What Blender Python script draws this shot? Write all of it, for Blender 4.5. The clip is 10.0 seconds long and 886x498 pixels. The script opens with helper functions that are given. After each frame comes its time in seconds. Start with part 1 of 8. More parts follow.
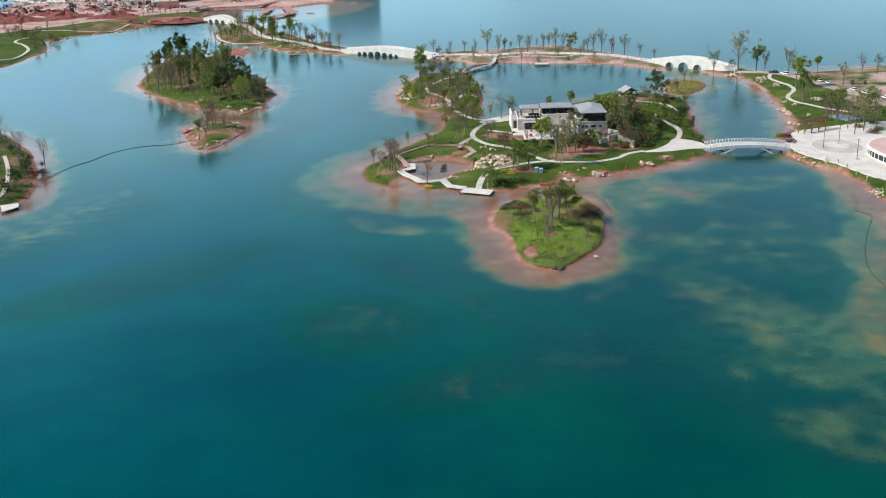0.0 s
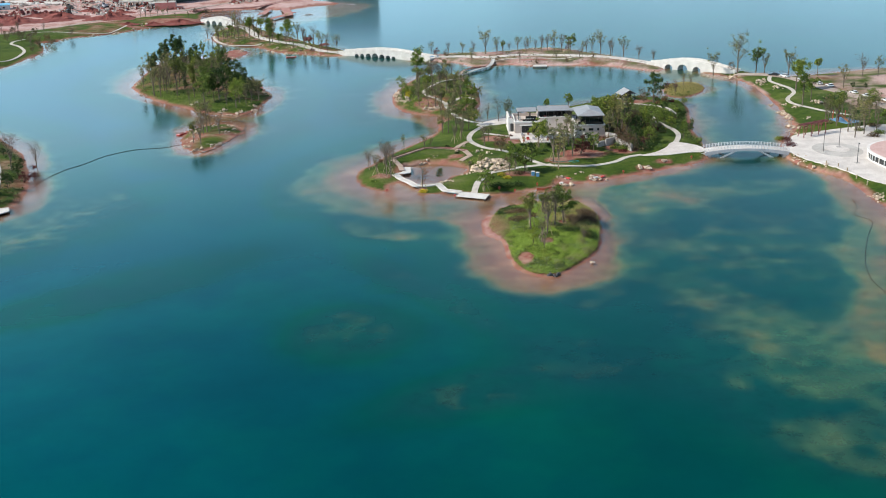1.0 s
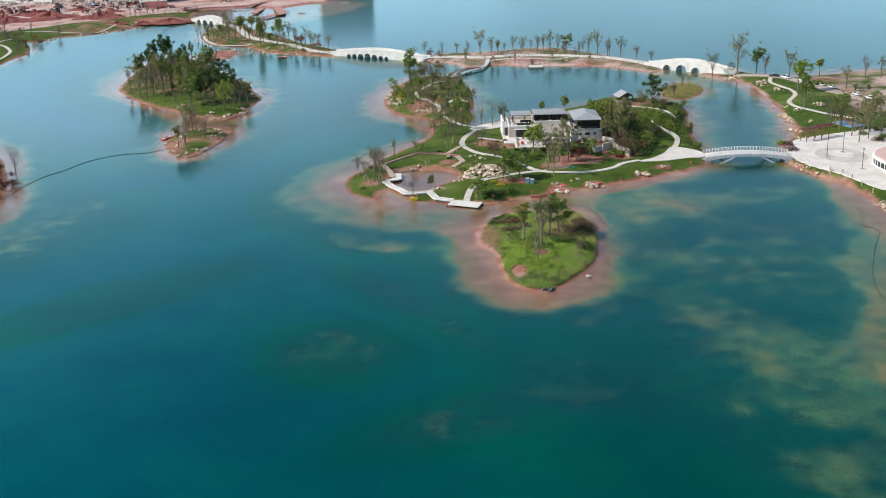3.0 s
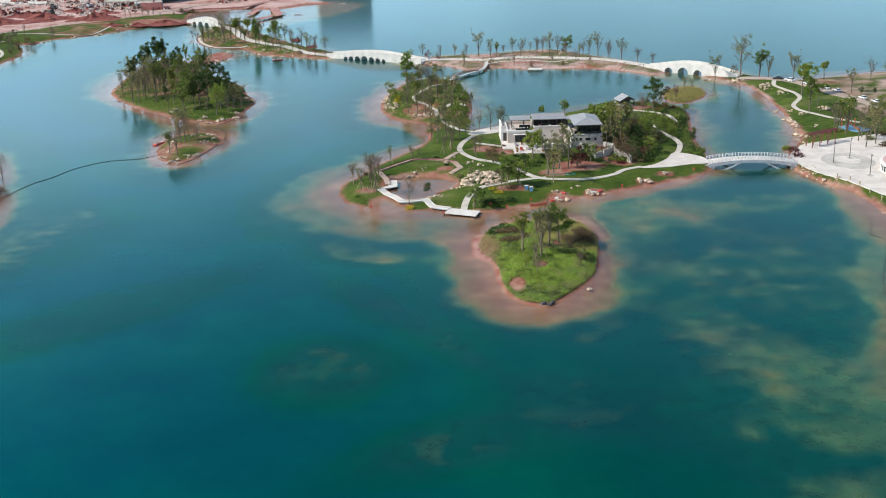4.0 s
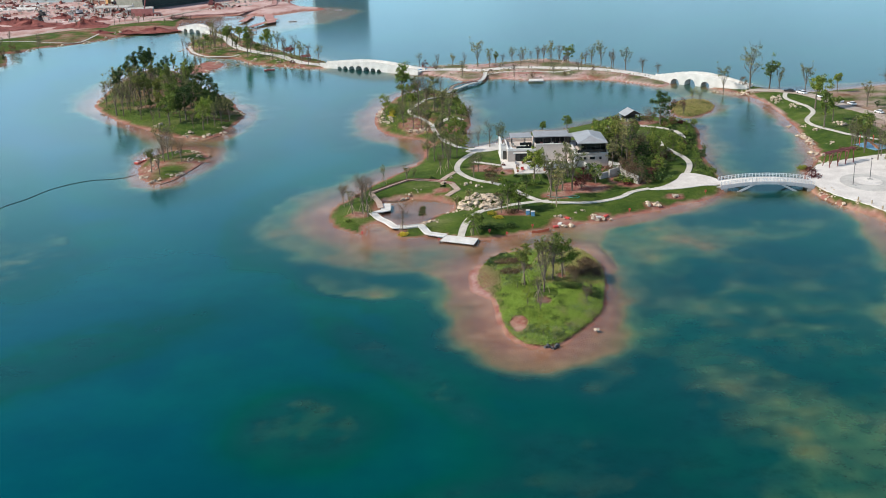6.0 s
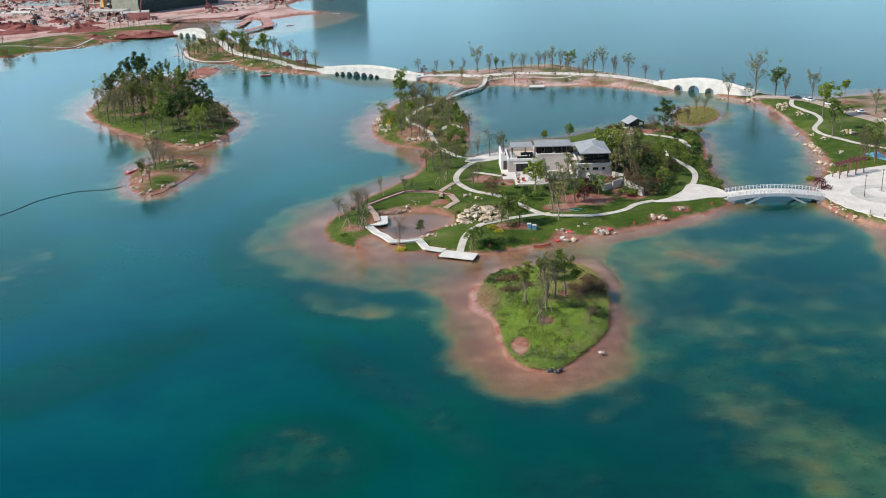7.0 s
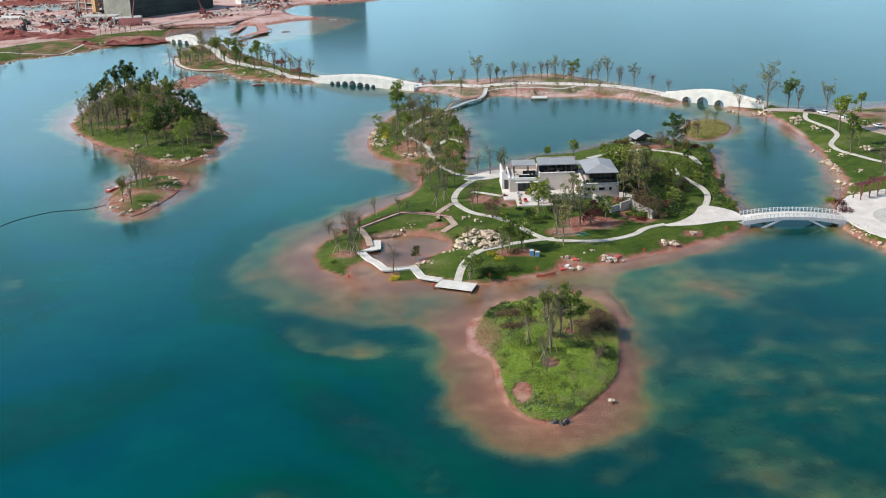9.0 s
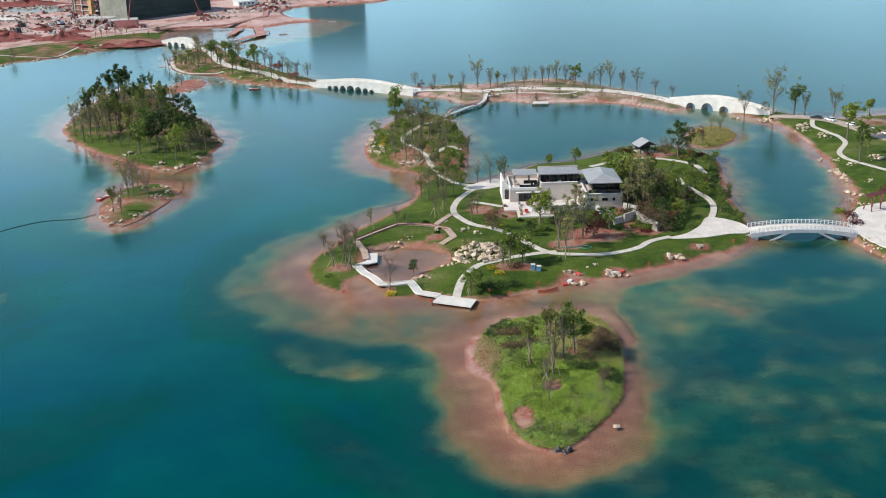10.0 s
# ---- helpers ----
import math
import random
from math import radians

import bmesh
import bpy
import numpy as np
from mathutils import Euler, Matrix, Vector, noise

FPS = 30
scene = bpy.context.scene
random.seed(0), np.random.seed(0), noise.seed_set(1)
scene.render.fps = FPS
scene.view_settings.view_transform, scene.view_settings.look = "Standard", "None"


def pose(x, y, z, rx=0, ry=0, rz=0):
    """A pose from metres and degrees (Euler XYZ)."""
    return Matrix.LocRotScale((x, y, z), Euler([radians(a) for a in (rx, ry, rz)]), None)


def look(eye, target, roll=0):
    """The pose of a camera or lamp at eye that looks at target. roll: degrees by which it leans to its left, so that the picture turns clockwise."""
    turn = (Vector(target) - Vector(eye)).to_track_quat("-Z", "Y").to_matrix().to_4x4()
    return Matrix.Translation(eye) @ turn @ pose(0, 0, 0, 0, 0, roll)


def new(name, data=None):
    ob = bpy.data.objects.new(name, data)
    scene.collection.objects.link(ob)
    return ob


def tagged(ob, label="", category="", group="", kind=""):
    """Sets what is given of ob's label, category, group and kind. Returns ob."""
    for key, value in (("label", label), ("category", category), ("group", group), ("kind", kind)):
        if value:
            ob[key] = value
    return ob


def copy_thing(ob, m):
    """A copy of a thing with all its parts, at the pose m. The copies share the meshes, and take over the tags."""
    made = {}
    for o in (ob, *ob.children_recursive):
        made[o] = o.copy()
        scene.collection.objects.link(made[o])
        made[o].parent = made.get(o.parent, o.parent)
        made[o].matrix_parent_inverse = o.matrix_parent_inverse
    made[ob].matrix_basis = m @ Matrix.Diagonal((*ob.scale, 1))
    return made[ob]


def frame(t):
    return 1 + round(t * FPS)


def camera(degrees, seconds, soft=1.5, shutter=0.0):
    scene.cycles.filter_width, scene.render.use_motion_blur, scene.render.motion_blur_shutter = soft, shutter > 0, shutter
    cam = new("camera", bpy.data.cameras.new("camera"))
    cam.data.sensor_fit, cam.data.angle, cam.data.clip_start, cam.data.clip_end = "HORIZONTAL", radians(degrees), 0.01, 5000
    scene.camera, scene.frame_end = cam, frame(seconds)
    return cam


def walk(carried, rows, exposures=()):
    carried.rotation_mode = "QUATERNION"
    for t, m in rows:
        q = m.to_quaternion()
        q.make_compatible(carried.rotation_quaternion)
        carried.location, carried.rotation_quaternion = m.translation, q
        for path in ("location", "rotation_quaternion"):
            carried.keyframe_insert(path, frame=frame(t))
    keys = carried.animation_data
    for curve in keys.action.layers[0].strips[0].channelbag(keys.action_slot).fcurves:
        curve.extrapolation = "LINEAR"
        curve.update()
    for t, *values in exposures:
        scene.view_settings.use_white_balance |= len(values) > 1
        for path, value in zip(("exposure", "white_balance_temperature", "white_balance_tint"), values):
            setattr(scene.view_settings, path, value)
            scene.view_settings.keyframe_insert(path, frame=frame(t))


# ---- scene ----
cam = camera(44.0, 10.0, soft=1.0)
PATH = [
    (0, (0.832, -15.517, 75.477), (0.844, -13.625, 74.83), -1.6),
    (0.5, (1.724, -13.964, 75.492), (1.733, -12.072, 74.845), -1.6),
    (1, (2.339, -12.231, 75.342), (2.349, -10.339, 74.697), -1.6),
    (1.5, (2.637, -10.615, 75.348), (2.648, -8.723, 74.702), -1.6),
    (2, (3.183, -8.492, 75.394), (3.195, -6.6, 74.746), -1.6),
    (2.5, (3.574, -5.75, 75.435), (3.588, -3.859, 74.785), -1.6),
    (4, (4.907, 4.874, 75.327), (4.921, 6.765, 74.675), -1.7),
    (4.5, (5.235, 8.956, 75.472), (5.25, 10.847, 74.82), -1.7),
    (5, (5.473, 13.424, 75.549), (5.488, 15.315, 74.898), -1.7),
    (5.5, (5.767, 17.747, 75.722), (5.782, 19.638, 75.072), -1.7),
    (7, (6.534, 30.591, 75.982), (6.549, 32.484, 75.336), -1.7),
    (7.5, (6.83, 34.739, 76.08), (6.844, 36.632, 75.435), -1.7),
    (8, (6.983, 39.024, 75.958), (6.999, 40.917, 75.315), -1.6),
    (8.5, (7.319, 42.846, 76.037), (7.333, 44.739, 75.394), -1.6),
    (9, (7.612, 46.986, 76.038), (7.626, 48.88, 75.396), -1.6),
    (9.5, (7.719, 50.79, 76.112), (7.733, 52.684, 75.471), -1.6),
    (10, (8.069, 54.722, 76.198), (8.083, 56.617, 75.557), -1.5),
]
walk(cam, [(t, look(eye, target, roll)) for t, eye, target, roll in PATH])

# ---- world and sun ----
SUN_FROM = Vector((-0.96, -0.17, 0.82)).normalized()
sun = new("sun", bpy.data.lights.new("sun", "SUN"))
sun.data.energy, sun.data.angle, sun.data.color = 5.6, radians(0.6), (1.0, 0.93, 0.82)
sun.matrix_world = look(SUN_FROM * 300, (0, 0, 0))
world = bpy.data.worlds.new("sky")
scene.world = world
world.use_nodes = True
sky = world.node_tree.nodes.new("ShaderNodeTexSky")
sky.sky_type, sky.sun_disc = "NISHITA", False
sky.sun_elevation = math.asin(SUN_FROM.z)
sky.sun_rotation = math.atan2(SUN_FROM.x, SUN_FROM.y)
sky.air_density, sky.dust_density, sky.ozone_density = 1.0, 0.8, 4.0
world.node_tree.nodes["Background"].inputs["Strength"].default_value = 0.105
scene.view_settings.exposure = 0.0


# ---- materials ----
def nodes_of(name):
    m = bpy.data.materials.new(name)
    m.use_nodes = True
    t = m.node_tree
    return m, t, t.nodes["Principled BSDF"]


def add(t, kind, **inputs):
    n = t.nodes.new(kind)
    for k, v in inputs.items():
        n.inputs[k.replace("_", " ")].default_value = v
    return n


def noise_fac(t, scale, detail=4.0, rough=0.6, space="Object"):
    c = t.nodes.new("ShaderNodeTexCoord")
    n = add(t, "ShaderNodeTexNoise", Scale=scale, Detail=detail, Roughness=rough)
    t.links.new(c.outputs[space], n.inputs["Vector"])
    return n.outputs["Fac"]


def ramp(t, fac, stops):
    r = t.nodes.new("ShaderNodeValToRGB")
    els = r.color_ramp.elements
    while len(els) < len(stops):
        els.new(0.5)
    for e, (p, c) in zip(els, stops):
        e.position, e.color = p, (*c, 1)
    t.links.new(fac, r.inputs["Fac"])
    return r.outputs["Color"]


def mix(t, fac, a, b, mode="MIX"):
    n = t.nodes.new("ShaderNodeMix")
    n.data_type, n.blend_type = "RGBA", mode
    for key, v in ((0, fac), (6, a), (7, b)):
        if isinstance(v, (int, float)):
            n.inputs[key].default_value = v
        elif isinstance(v, tuple):
            n.inputs[key].default_value = (*v, 1)
        else:
            t.links.new(v, n.inputs[key])
    return n.outputs[2]


def bump(t, b, fac, strength=0.3, distance=0.05):
    n = add(t, "ShaderNodeBump", Strength=strength, Distance=distance)
    t.links.new(fac, n.inputs["Height"])
    t.links.new(n.outputs["Normal"], b.inputs["Normal"])


def surface(name, dark, light, scale=2.0, rough=0.8, metal=0.0, fine=12.0, relief=0.25, random_value=0.0):
    """A two-scale mottled surface between two colours."""
    m, t, b = nodes_of(name)
    big, small = noise_fac(t, scale), noise_fac(t, fine, 6.0, 0.7)
    base = ramp(t, big, [(0.3, dark), (0.7, light)])
    grain = ramp(t, small, [(0.25, (0.72, 0.72, 0.72)), (0.75, (1.15, 1.15, 1.15))])
    col = mix(t, 1.0, base, grain, "MULTIPLY")
    if random_value:
        info = t.nodes.new("ShaderNodeObjectInfo")
        r = ramp(t, info.outputs["Random"], [(0.0, (1 - random_value,) * 3), (1.0, (1 + random_value,) * 3)])
        col = mix(t, 1.0, col, r, "MULTIPLY")
    t.links.new(col, b.inputs["Base Color"])
    b.inputs["Roughness"].default_value, b.inputs["Metallic"].default_value = rough, metal
    b.inputs["Specular IOR Level"].default_value = 0.5 if rough < 0.7 else 0.2
    bump(t, b, small, relief)
    return m


def leaf_material(name, dark, light, tip=None):
    """Foliage: each leaf takes its own green, each tree its own cast."""
    m, t, b = nodes_of(name)
    geo, info = t.nodes.new("ShaderNodeNewGeometry"), t.nodes.new("ShaderNodeObjectInfo")
    col = ramp(t, geo.outputs["Random Per Island"], [(0.0, dark), (0.75, light), (1.0, tip or light)])
    cast = ramp(t, info.outputs["Random"], [(0.0, (0.75, 0.8, 0.7)), (0.5, (1, 1, 1)), (1.0, (1.3, 1.15, 0.9))])
    t.links.new(mix(t, 1.0, col, cast, "MULTIPLY"), b.inputs["Base Color"])
    b.inputs["Roughness"].default_value = 0.6
    b.inputs["Specular IOR Level"].default_value = 0.15
    tr = t.nodes.new("ShaderNodeBsdfTranslucent")
    t.links.new(mix(t, 1.0, col, cast, "MULTIPLY"), tr.inputs["Color"])
    ms = add(t, "ShaderNodeMixShader", Fac=0.22)
    t.links.new(b.outputs[0], ms.inputs[1])
    t.links.new(tr.outputs[0], ms.inputs[2])
    t.links.new(ms.outputs[0], t.nodes["Material Output"].inputs["Surface"])
    return m


LEAF_GREEN = leaf_material("leaf_green", (0.02, 0.045, 0.006), (0.19, 0.27, 0.05), (0.42, 0.46, 0.13))
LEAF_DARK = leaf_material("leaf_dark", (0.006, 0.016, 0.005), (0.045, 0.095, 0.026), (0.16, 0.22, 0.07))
LEAF_FRESH = leaf_material("leaf_fresh", (0.06, 0.11, 0.012), (0.2, 0.27, 0.04), (0.35, 0.38, 0.1))
LEAF_GREY = leaf_material("leaf_grey", (0.045, 0.055, 0.018), (0.23, 0.245, 0.1), (0.42, 0.4, 0.22))
LEAF_OLIVE = leaf_material("leaf_olive", (0.03, 0.045, 0.01), (0.17, 0.215, 0.05), (0.36, 0.38, 0.12))
LEAF_BROWN = leaf_material("leaf_brown", (0.045, 0.03, 0.018), (0.15, 0.1, 0.06), (0.26, 0.19, 0.12))
LEAF_STRAW = leaf_material("leaf_straw", (0.2, 0.18, 0.07), (0.36, 0.32, 0.14), (0.46, 0.42, 0.2))
LEAF_RED = leaf_material("leaf_red", (0.03, 0.01, 0.01), (0.11, 0.028, 0.03), (0.24, 0.06, 0.07))
LEAF_YELLOW = leaf_material("leaf_yellow", (0.25, 0.22, 0.02), (0.5, 0.42, 0.05), (0.65, 0.55, 0.1))
LEAF_COVER = leaf_material("leaf_cover", (0.16, 0.27, 0.04), (0.32, 0.45, 0.07), (0.5, 0.55, 0.16))
LEAF_MEADOW = leaf_material("leaf_meadow", (0.09, 0.12, 0.03), (0.2, 0.24, 0.06), (0.34, 0.34, 0.12))
LEAF_BLUE = leaf_material("leaf_blue", (0.1, 0.13, 0.1), (0.2, 0.25, 0.2), (0.35, 0.37, 0.42))
BARK = surface("bark", (0.09, 0.07, 0.05), (0.2, 0.165, 0.13), 3.0, 0.9)
POLE_WOOD = surface("pole_wood", (0.3, 0.23, 0.15), (0.45, 0.36, 0.25), 3.0, 0.8)
STONE_PATH = surface("path_stone", (0.42, 0.385, 0.345), (0.6, 0.56, 0.51), 0.6, 0.85, fine=6.0)
STONE_PALE = surface("pale_paving", (0.5, 0.46, 0.43), (0.68, 0.64, 0.6), 0.25, 0.85, fine=3.0)
BOARD_WHITE = surface("new_board", (0.53, 0.51, 0.48), (0.68, 0.66, 0.63), 0.5, 0.7, random_value=0.06)
BOARD_BROWN = surface("weathered_board", (0.33, 0.24, 0.19), (0.5, 0.39, 0.33), 0.7, 0.8, random_value=0.1)
ROCK = surface("pale_rock", (0.34, 0.25, 0.18), (0.68, 0.57, 0.45), 1.6, 0.9, fine=5.0, relief=0.6, random_value=0.18)
ROCK_DARK = surface("dark_rock", (0.05, 0.05, 0.055), (0.16, 0.15, 0.15), 1.5, 0.85, fine=7.0, relief=0.6)
MARBLE = surface("white_stone", (0.52, 0.5, 0.47), (0.68, 0.66, 0.63), 0.4, 0.75, fine=4.0, random_value=0.05)
PLASTER = surface("pink_plaster", (0.47, 0.4, 0.36), (0.58, 0.51, 0.46), 0.3, 0.85, fine=8.0, relief=0.1)
PLASTER_WHITE = surface("white_plaster", (0.62, 0.6, 0.575), (0.72, 0.7, 0.675), 0.4, 0.85, fine=8.0, relief=0.1)
ROOF_GREY = surface("grey_roof", (0.3, 0.3, 0.31), (0.38, 0.38, 0.39), 0.5, 0.5, metal=0.2, fine=3.0, random_value=0.08)
STEEL_GREY = surface("grey_steel", (0.36, 0.37, 0.4), (0.46, 0.47, 0.5), 0.5, 0.5, metal=0.1)
STEEL_PALE = surface("pale_steel", (0.6, 0.62, 0.65), (0.72, 0.73, 0.76), 0.5, 0.5)
DARK_FRAME = surface("dark_frame", (0.03, 0.03, 0.03), (0.06, 0.055, 0.05), 1.0, 0.5)
RED_WOOD = surface("red_brown_timber", (0.14, 0.045, 0.045), (0.24, 0.085, 0.08), 1.0, 0.7)
RED_PAINT = surface("red_paint", (0.5, 0.05, 0.04), (0.65, 0.09, 0.07), 1.0, 0.5)
BLUE_PAINT = surface("blue_paint", (0.1, 0.25, 0.42), (0.17, 0.36, 0.52), 1.0, 0.5)
RUBBER = surface("dark_rubber", (0.02, 0.025, 0.03), (0.05, 0.055, 0.06), 1.0, 0.7)
CONCRETE = surface("concrete", (0.36, 0.34, 0.32), (0.52, 0.5, 0.47), 0.3, 0.9, fine=4.0)
NETTING = surface("green_netting", (0.03, 0.045, 0.042), (0.055, 0.075, 0.068), 0.08, 0.9, fine=0.8)
CAR_PAINT = surface("white_car_paint", (0.72, 0.72, 0.73), (0.8, 0.8, 0.8), 1.0, 0.25, relief=0.02)
CAR_DARK = surface("black_car_paint", (0.02, 0.02, 0.022), (0.04, 0.04, 0.042), 1.0, 0.25, relief=0.02)
GLASS_DARK = nodes_of("dark_glass")[0]
gb = GLASS_DARK.node_tree.nodes["Principled BSDF"]
gb.inputs["Base Color"].default_value = (0.015, 0.02, 0.022, 1)
gb.inputs["Roughness"].default_value = 0.06


def ground_material():
    """Lawn, bare red soil and silted bed, mixed by the surface's own cover and by height."""
    m, t, b = nodes_of("ground")
    at = t.nodes.new("ShaderNodeAttribute")
    at.attribute_name = "cover"
    sep = t.nodes.new("ShaderNodeSeparateColor")
    t.links.new(at.outputs["Color"], sep.inputs["Color"])
    lawn_big, lawn_mid, fine = noise_fac(t, 0.06), noise_fac(t, 0.3, 8.0, 0.7), noise_fac(t, 2.2, 6.0, 0.7)
    lawn = ramp(t, lawn_mid, [(0.28, (0.012, 0.028, 0.004)), (0.46, (0.032, 0.065, 0.008)), (0.72, (0.09, 0.12, 0.02))])
    dry = ramp(t, fine, [(0.3, (0.2, 0.16, 0.09)), (0.7, (0.33, 0.27, 0.15))])
    lawn = mix(t, ramp(t, noise_fac(t, 0.035, 5.0, 0.6), [(0.42, (0, 0, 0)), (0.6, (0.6, 0.6, 0.6))]), lawn, (0.085, 0.12, 0.018))
    lawn = mix(t, ramp(t, lawn_big, [(0.55, (0, 0, 0)), (0.8, (0.4, 0.4, 0.4))]), lawn, dry)
    soil = ramp(t, fine, [(0.25, (0.15, 0.042, 0.035)), (0.55, (0.275, 0.1, 0.08)), (0.8, (0.4, 0.21, 0.175))])
    soil = mix(t, ramp(t, lawn_mid, [(0.45, (0, 0, 0)), (0.62, (0.7, 0.7, 0.7))]), soil, (0.36, 0.25, 0.2))
    dust = ramp(t, noise_fac(t, 0.045, 8.0, 0.72), [(0.38, (0, 0, 0)), (0.54, (0.9, 0.9, 0.9))])
    dust = mix(t, 1.0, dust, at.outputs["Alpha"], "MULTIPLY")
    soil = mix(t, dust, soil, ramp(t, fine, [(0.3, (0.4, 0.26, 0.235)), (0.7, (0.61, 0.465, 0.44))]))
    mud = ramp(t, noise_fac(t, 0.11, 7.0, 0.62), [(0.3, (0.22, 0.1, 0.07)), (0.5, (0.35, 0.185, 0.13)), (0.7, (0.52, 0.33, 0.24))])
    spot = ramp(t, noise_fac(t, 0.4, 7.0, 0.7), [(0.63, (0, 0, 0)), (0.7, (0.55, 0.55, 0.55))])
    wet = ramp(t, noise_fac(t, 0.07, 8.0, 0.7), [(0.42, (0, 0, 0)), (0.6, (0.75, 0.75, 0.75))])
    mud = mix(t, wet, mud, (0.2, 0.085, 0.07))
    mud = mix(t, spot, mud, (0.13, 0.075, 0.05))
    weed = ramp(t, noise_fac(t, 0.16, 9.0, 0.75), [(0.42, (0, 0, 0)), (0.56, (0.95, 0.95, 0.95))])
    weed = mix(t, 0.85, weed, (1.0, 1.0, 1.0))
    weed = mix(t, 1.0, weed, sep.outputs["Blue"], "MULTIPLY")
    mud = mix(t, weed, mud, ramp(t, noise_fac(t, 0.22, 6.0, 0.68), [(0.4, (0.045, 0.06, 0.04)), (0.6, (0.17, 0.16, 0.09))]))
    lawn = mix(t, 1.0, lawn, ramp(t, fine, [(0.3, (0.7, 0.7, 0.7)), (0.7, (1.25, 1.25, 1.25))]), "MULTIPLY")
    land = mix(t, sep.outputs["Red"], soil, lawn)
    col = mix(t, sep.outputs["Green"], land, mud)
    t.links.new(col, b.inputs["Base Color"])
    b.inputs["Roughness"].default_value = 0.95
    b.inputs["Specular IOR Level"].default_value = 0.12
    bump(t, b, fine, 0.8, 0.25)
    return m


def water_material():
    """Silty lake water: the deeper, the less of the bed shows through; a glossy face over it."""
    m, t, b = nodes_of("water")
    at = t.nodes.new("ShaderNodeAttribute")
    at.attribute_name = "depth"
    dep = at.outputs["Fac"]
    drift = noise_fac(t, 0.022, 5.0, 0.6)
    cloud = noise_fac(t, 0.05, 5.0, 0.6)
    per = t.nodes.new("ShaderNodeMath")
    per.operation = "MULTIPLY"
    t.links.new(dep, per.inputs[0])
    per.inputs[1].default_value = 1 / 10.0
    body = ramp(t, per.outputs[0], [(0.02, (0.22, 0.11, 0.065)), (0.07, (0.235, 0.15, 0.072)), (0.12, (0.098, 0.112, 0.062)), (0.18, (0.047, 0.085, 0.058)), (0.25, (0.016, 0.052, 0.042)), (0.35, (0.003, 0.039, 0.04)), (0.62, (0.0, 0.043, 0.037)), (0.98, (0.0, 0.047, 0.078))])
    green = mix(t, ramp(t, drift, [(0.44, (0, 0, 0)), (0.6, (1.0, 1.0, 1.0))]), body, mix(t, 1.0, body, (1.0, 1.3, 1.02), "MULTIPLY"))
    col = mix(t, 1.0, green, ramp(t, cloud, [(0.3, (0.84, 0.86, 0.88)), (0.7, (1.12, 1.1, 1.08))]), "MULTIPLY")
    # weed and silt mottle the shallows; deep water stays even
    mottle = ramp(t, noise_fac(t, 0.26, 7.0, 0.68), [(0.36, (0.68, 0.74, 0.78)), (0.5, (1.0, 1.0, 1.0)), (0.66, (1.1, 1.14, 1.1))])
    shallow = ramp(t, per.outputs[0], [(0.26, (1, 1, 1)), (0.5, (0.12, 0.12, 0.12))])
    col = mix(t, shallow, col, mix(t, 1.0, col, mottle, "MULTIPLY"))
    dif = t.nodes.new("ShaderNodeBsdfDiffuse")
    t.links.new(col, dif.inputs["Color"])
    clear = add(t, "ShaderNodeBsdfTransparent", Color=(0.98, 0.97, 0.93, 1))
    opaque = t.nodes.new("ShaderNodeMath")
    opaque.operation = "MULTIPLY"
    t.links.new(dep, opaque.inputs[0])
    opaque.inputs[1].default_value = -1.05
    ex = t.nodes.new("ShaderNodeMath")
    ex.operation = "EXPONENT"
    t.links.new(opaque.outputs[0], ex.inputs[0])
    see = t.nodes.new("ShaderNodeMixShader")
    t.links.new(ex.outputs[0], see.inputs["Fac"])
    t.links.new(dif.outputs[0], see.inputs[1])
    t.links.new(clear.outputs[0], see.inputs[2])
    gloss = add(t, "ShaderNodeBsdfGlossy", Roughness=0.16)
    ripple = add(t, "ShaderNodeBump", Strength=0.06, Distance=0.1)
    t.links.new(noise_fac(t, 0.9, 3.0), ripple.inputs["Height"])
    t.links.new(ripple.outputs["Normal"], gloss.inputs["Normal"])
    fres = add(t, "ShaderNodeFresnel", IOR=1.235)
    sheen = ramp(t, fres.outputs[0], [(0.03, (0.04, 0.82, 0.92)), (0.1, (0.4, 0.93, 0.98)), (0.24, (0.88, 0.985, 1.0))])
    t.links.new(sheen, gloss.inputs["Color"])
    top = t.nodes.new("ShaderNodeMixShader")
    t.links.new(fres.outputs[0], top.inputs["Fac"])
    t.links.new(see.outputs[0], top.inputs[1])
    t.links.new(gloss.outputs[0], top.inputs[2])
    t.links.new(top.outputs[0], t.nodes["Material Output"].inputs["Surface"])
    return m


# thin high cloud over the whole sky
wt = world.node_tree
wc = wt.nodes.new("ShaderNodeTexCoord")
wm = wt.nodes.new("ShaderNodeMapping")
wm.inputs["Scale"].default_value = (1.6, 1.6, 5.0)
wt.links.new(wc.outputs["Generated"], wm.inputs["Vector"])
wn = add(wt, "ShaderNodeTexNoise", Scale=2.2, Detail=6.0, Roughness=0.55)
wt.links.new(wm.outputs[0], wn.inputs["Vector"])
veil = ramp(wt, wn.outputs["Fac"], [(0.42, (0, 0, 0)), (0.7, (0.09, 0.09, 0.09))])
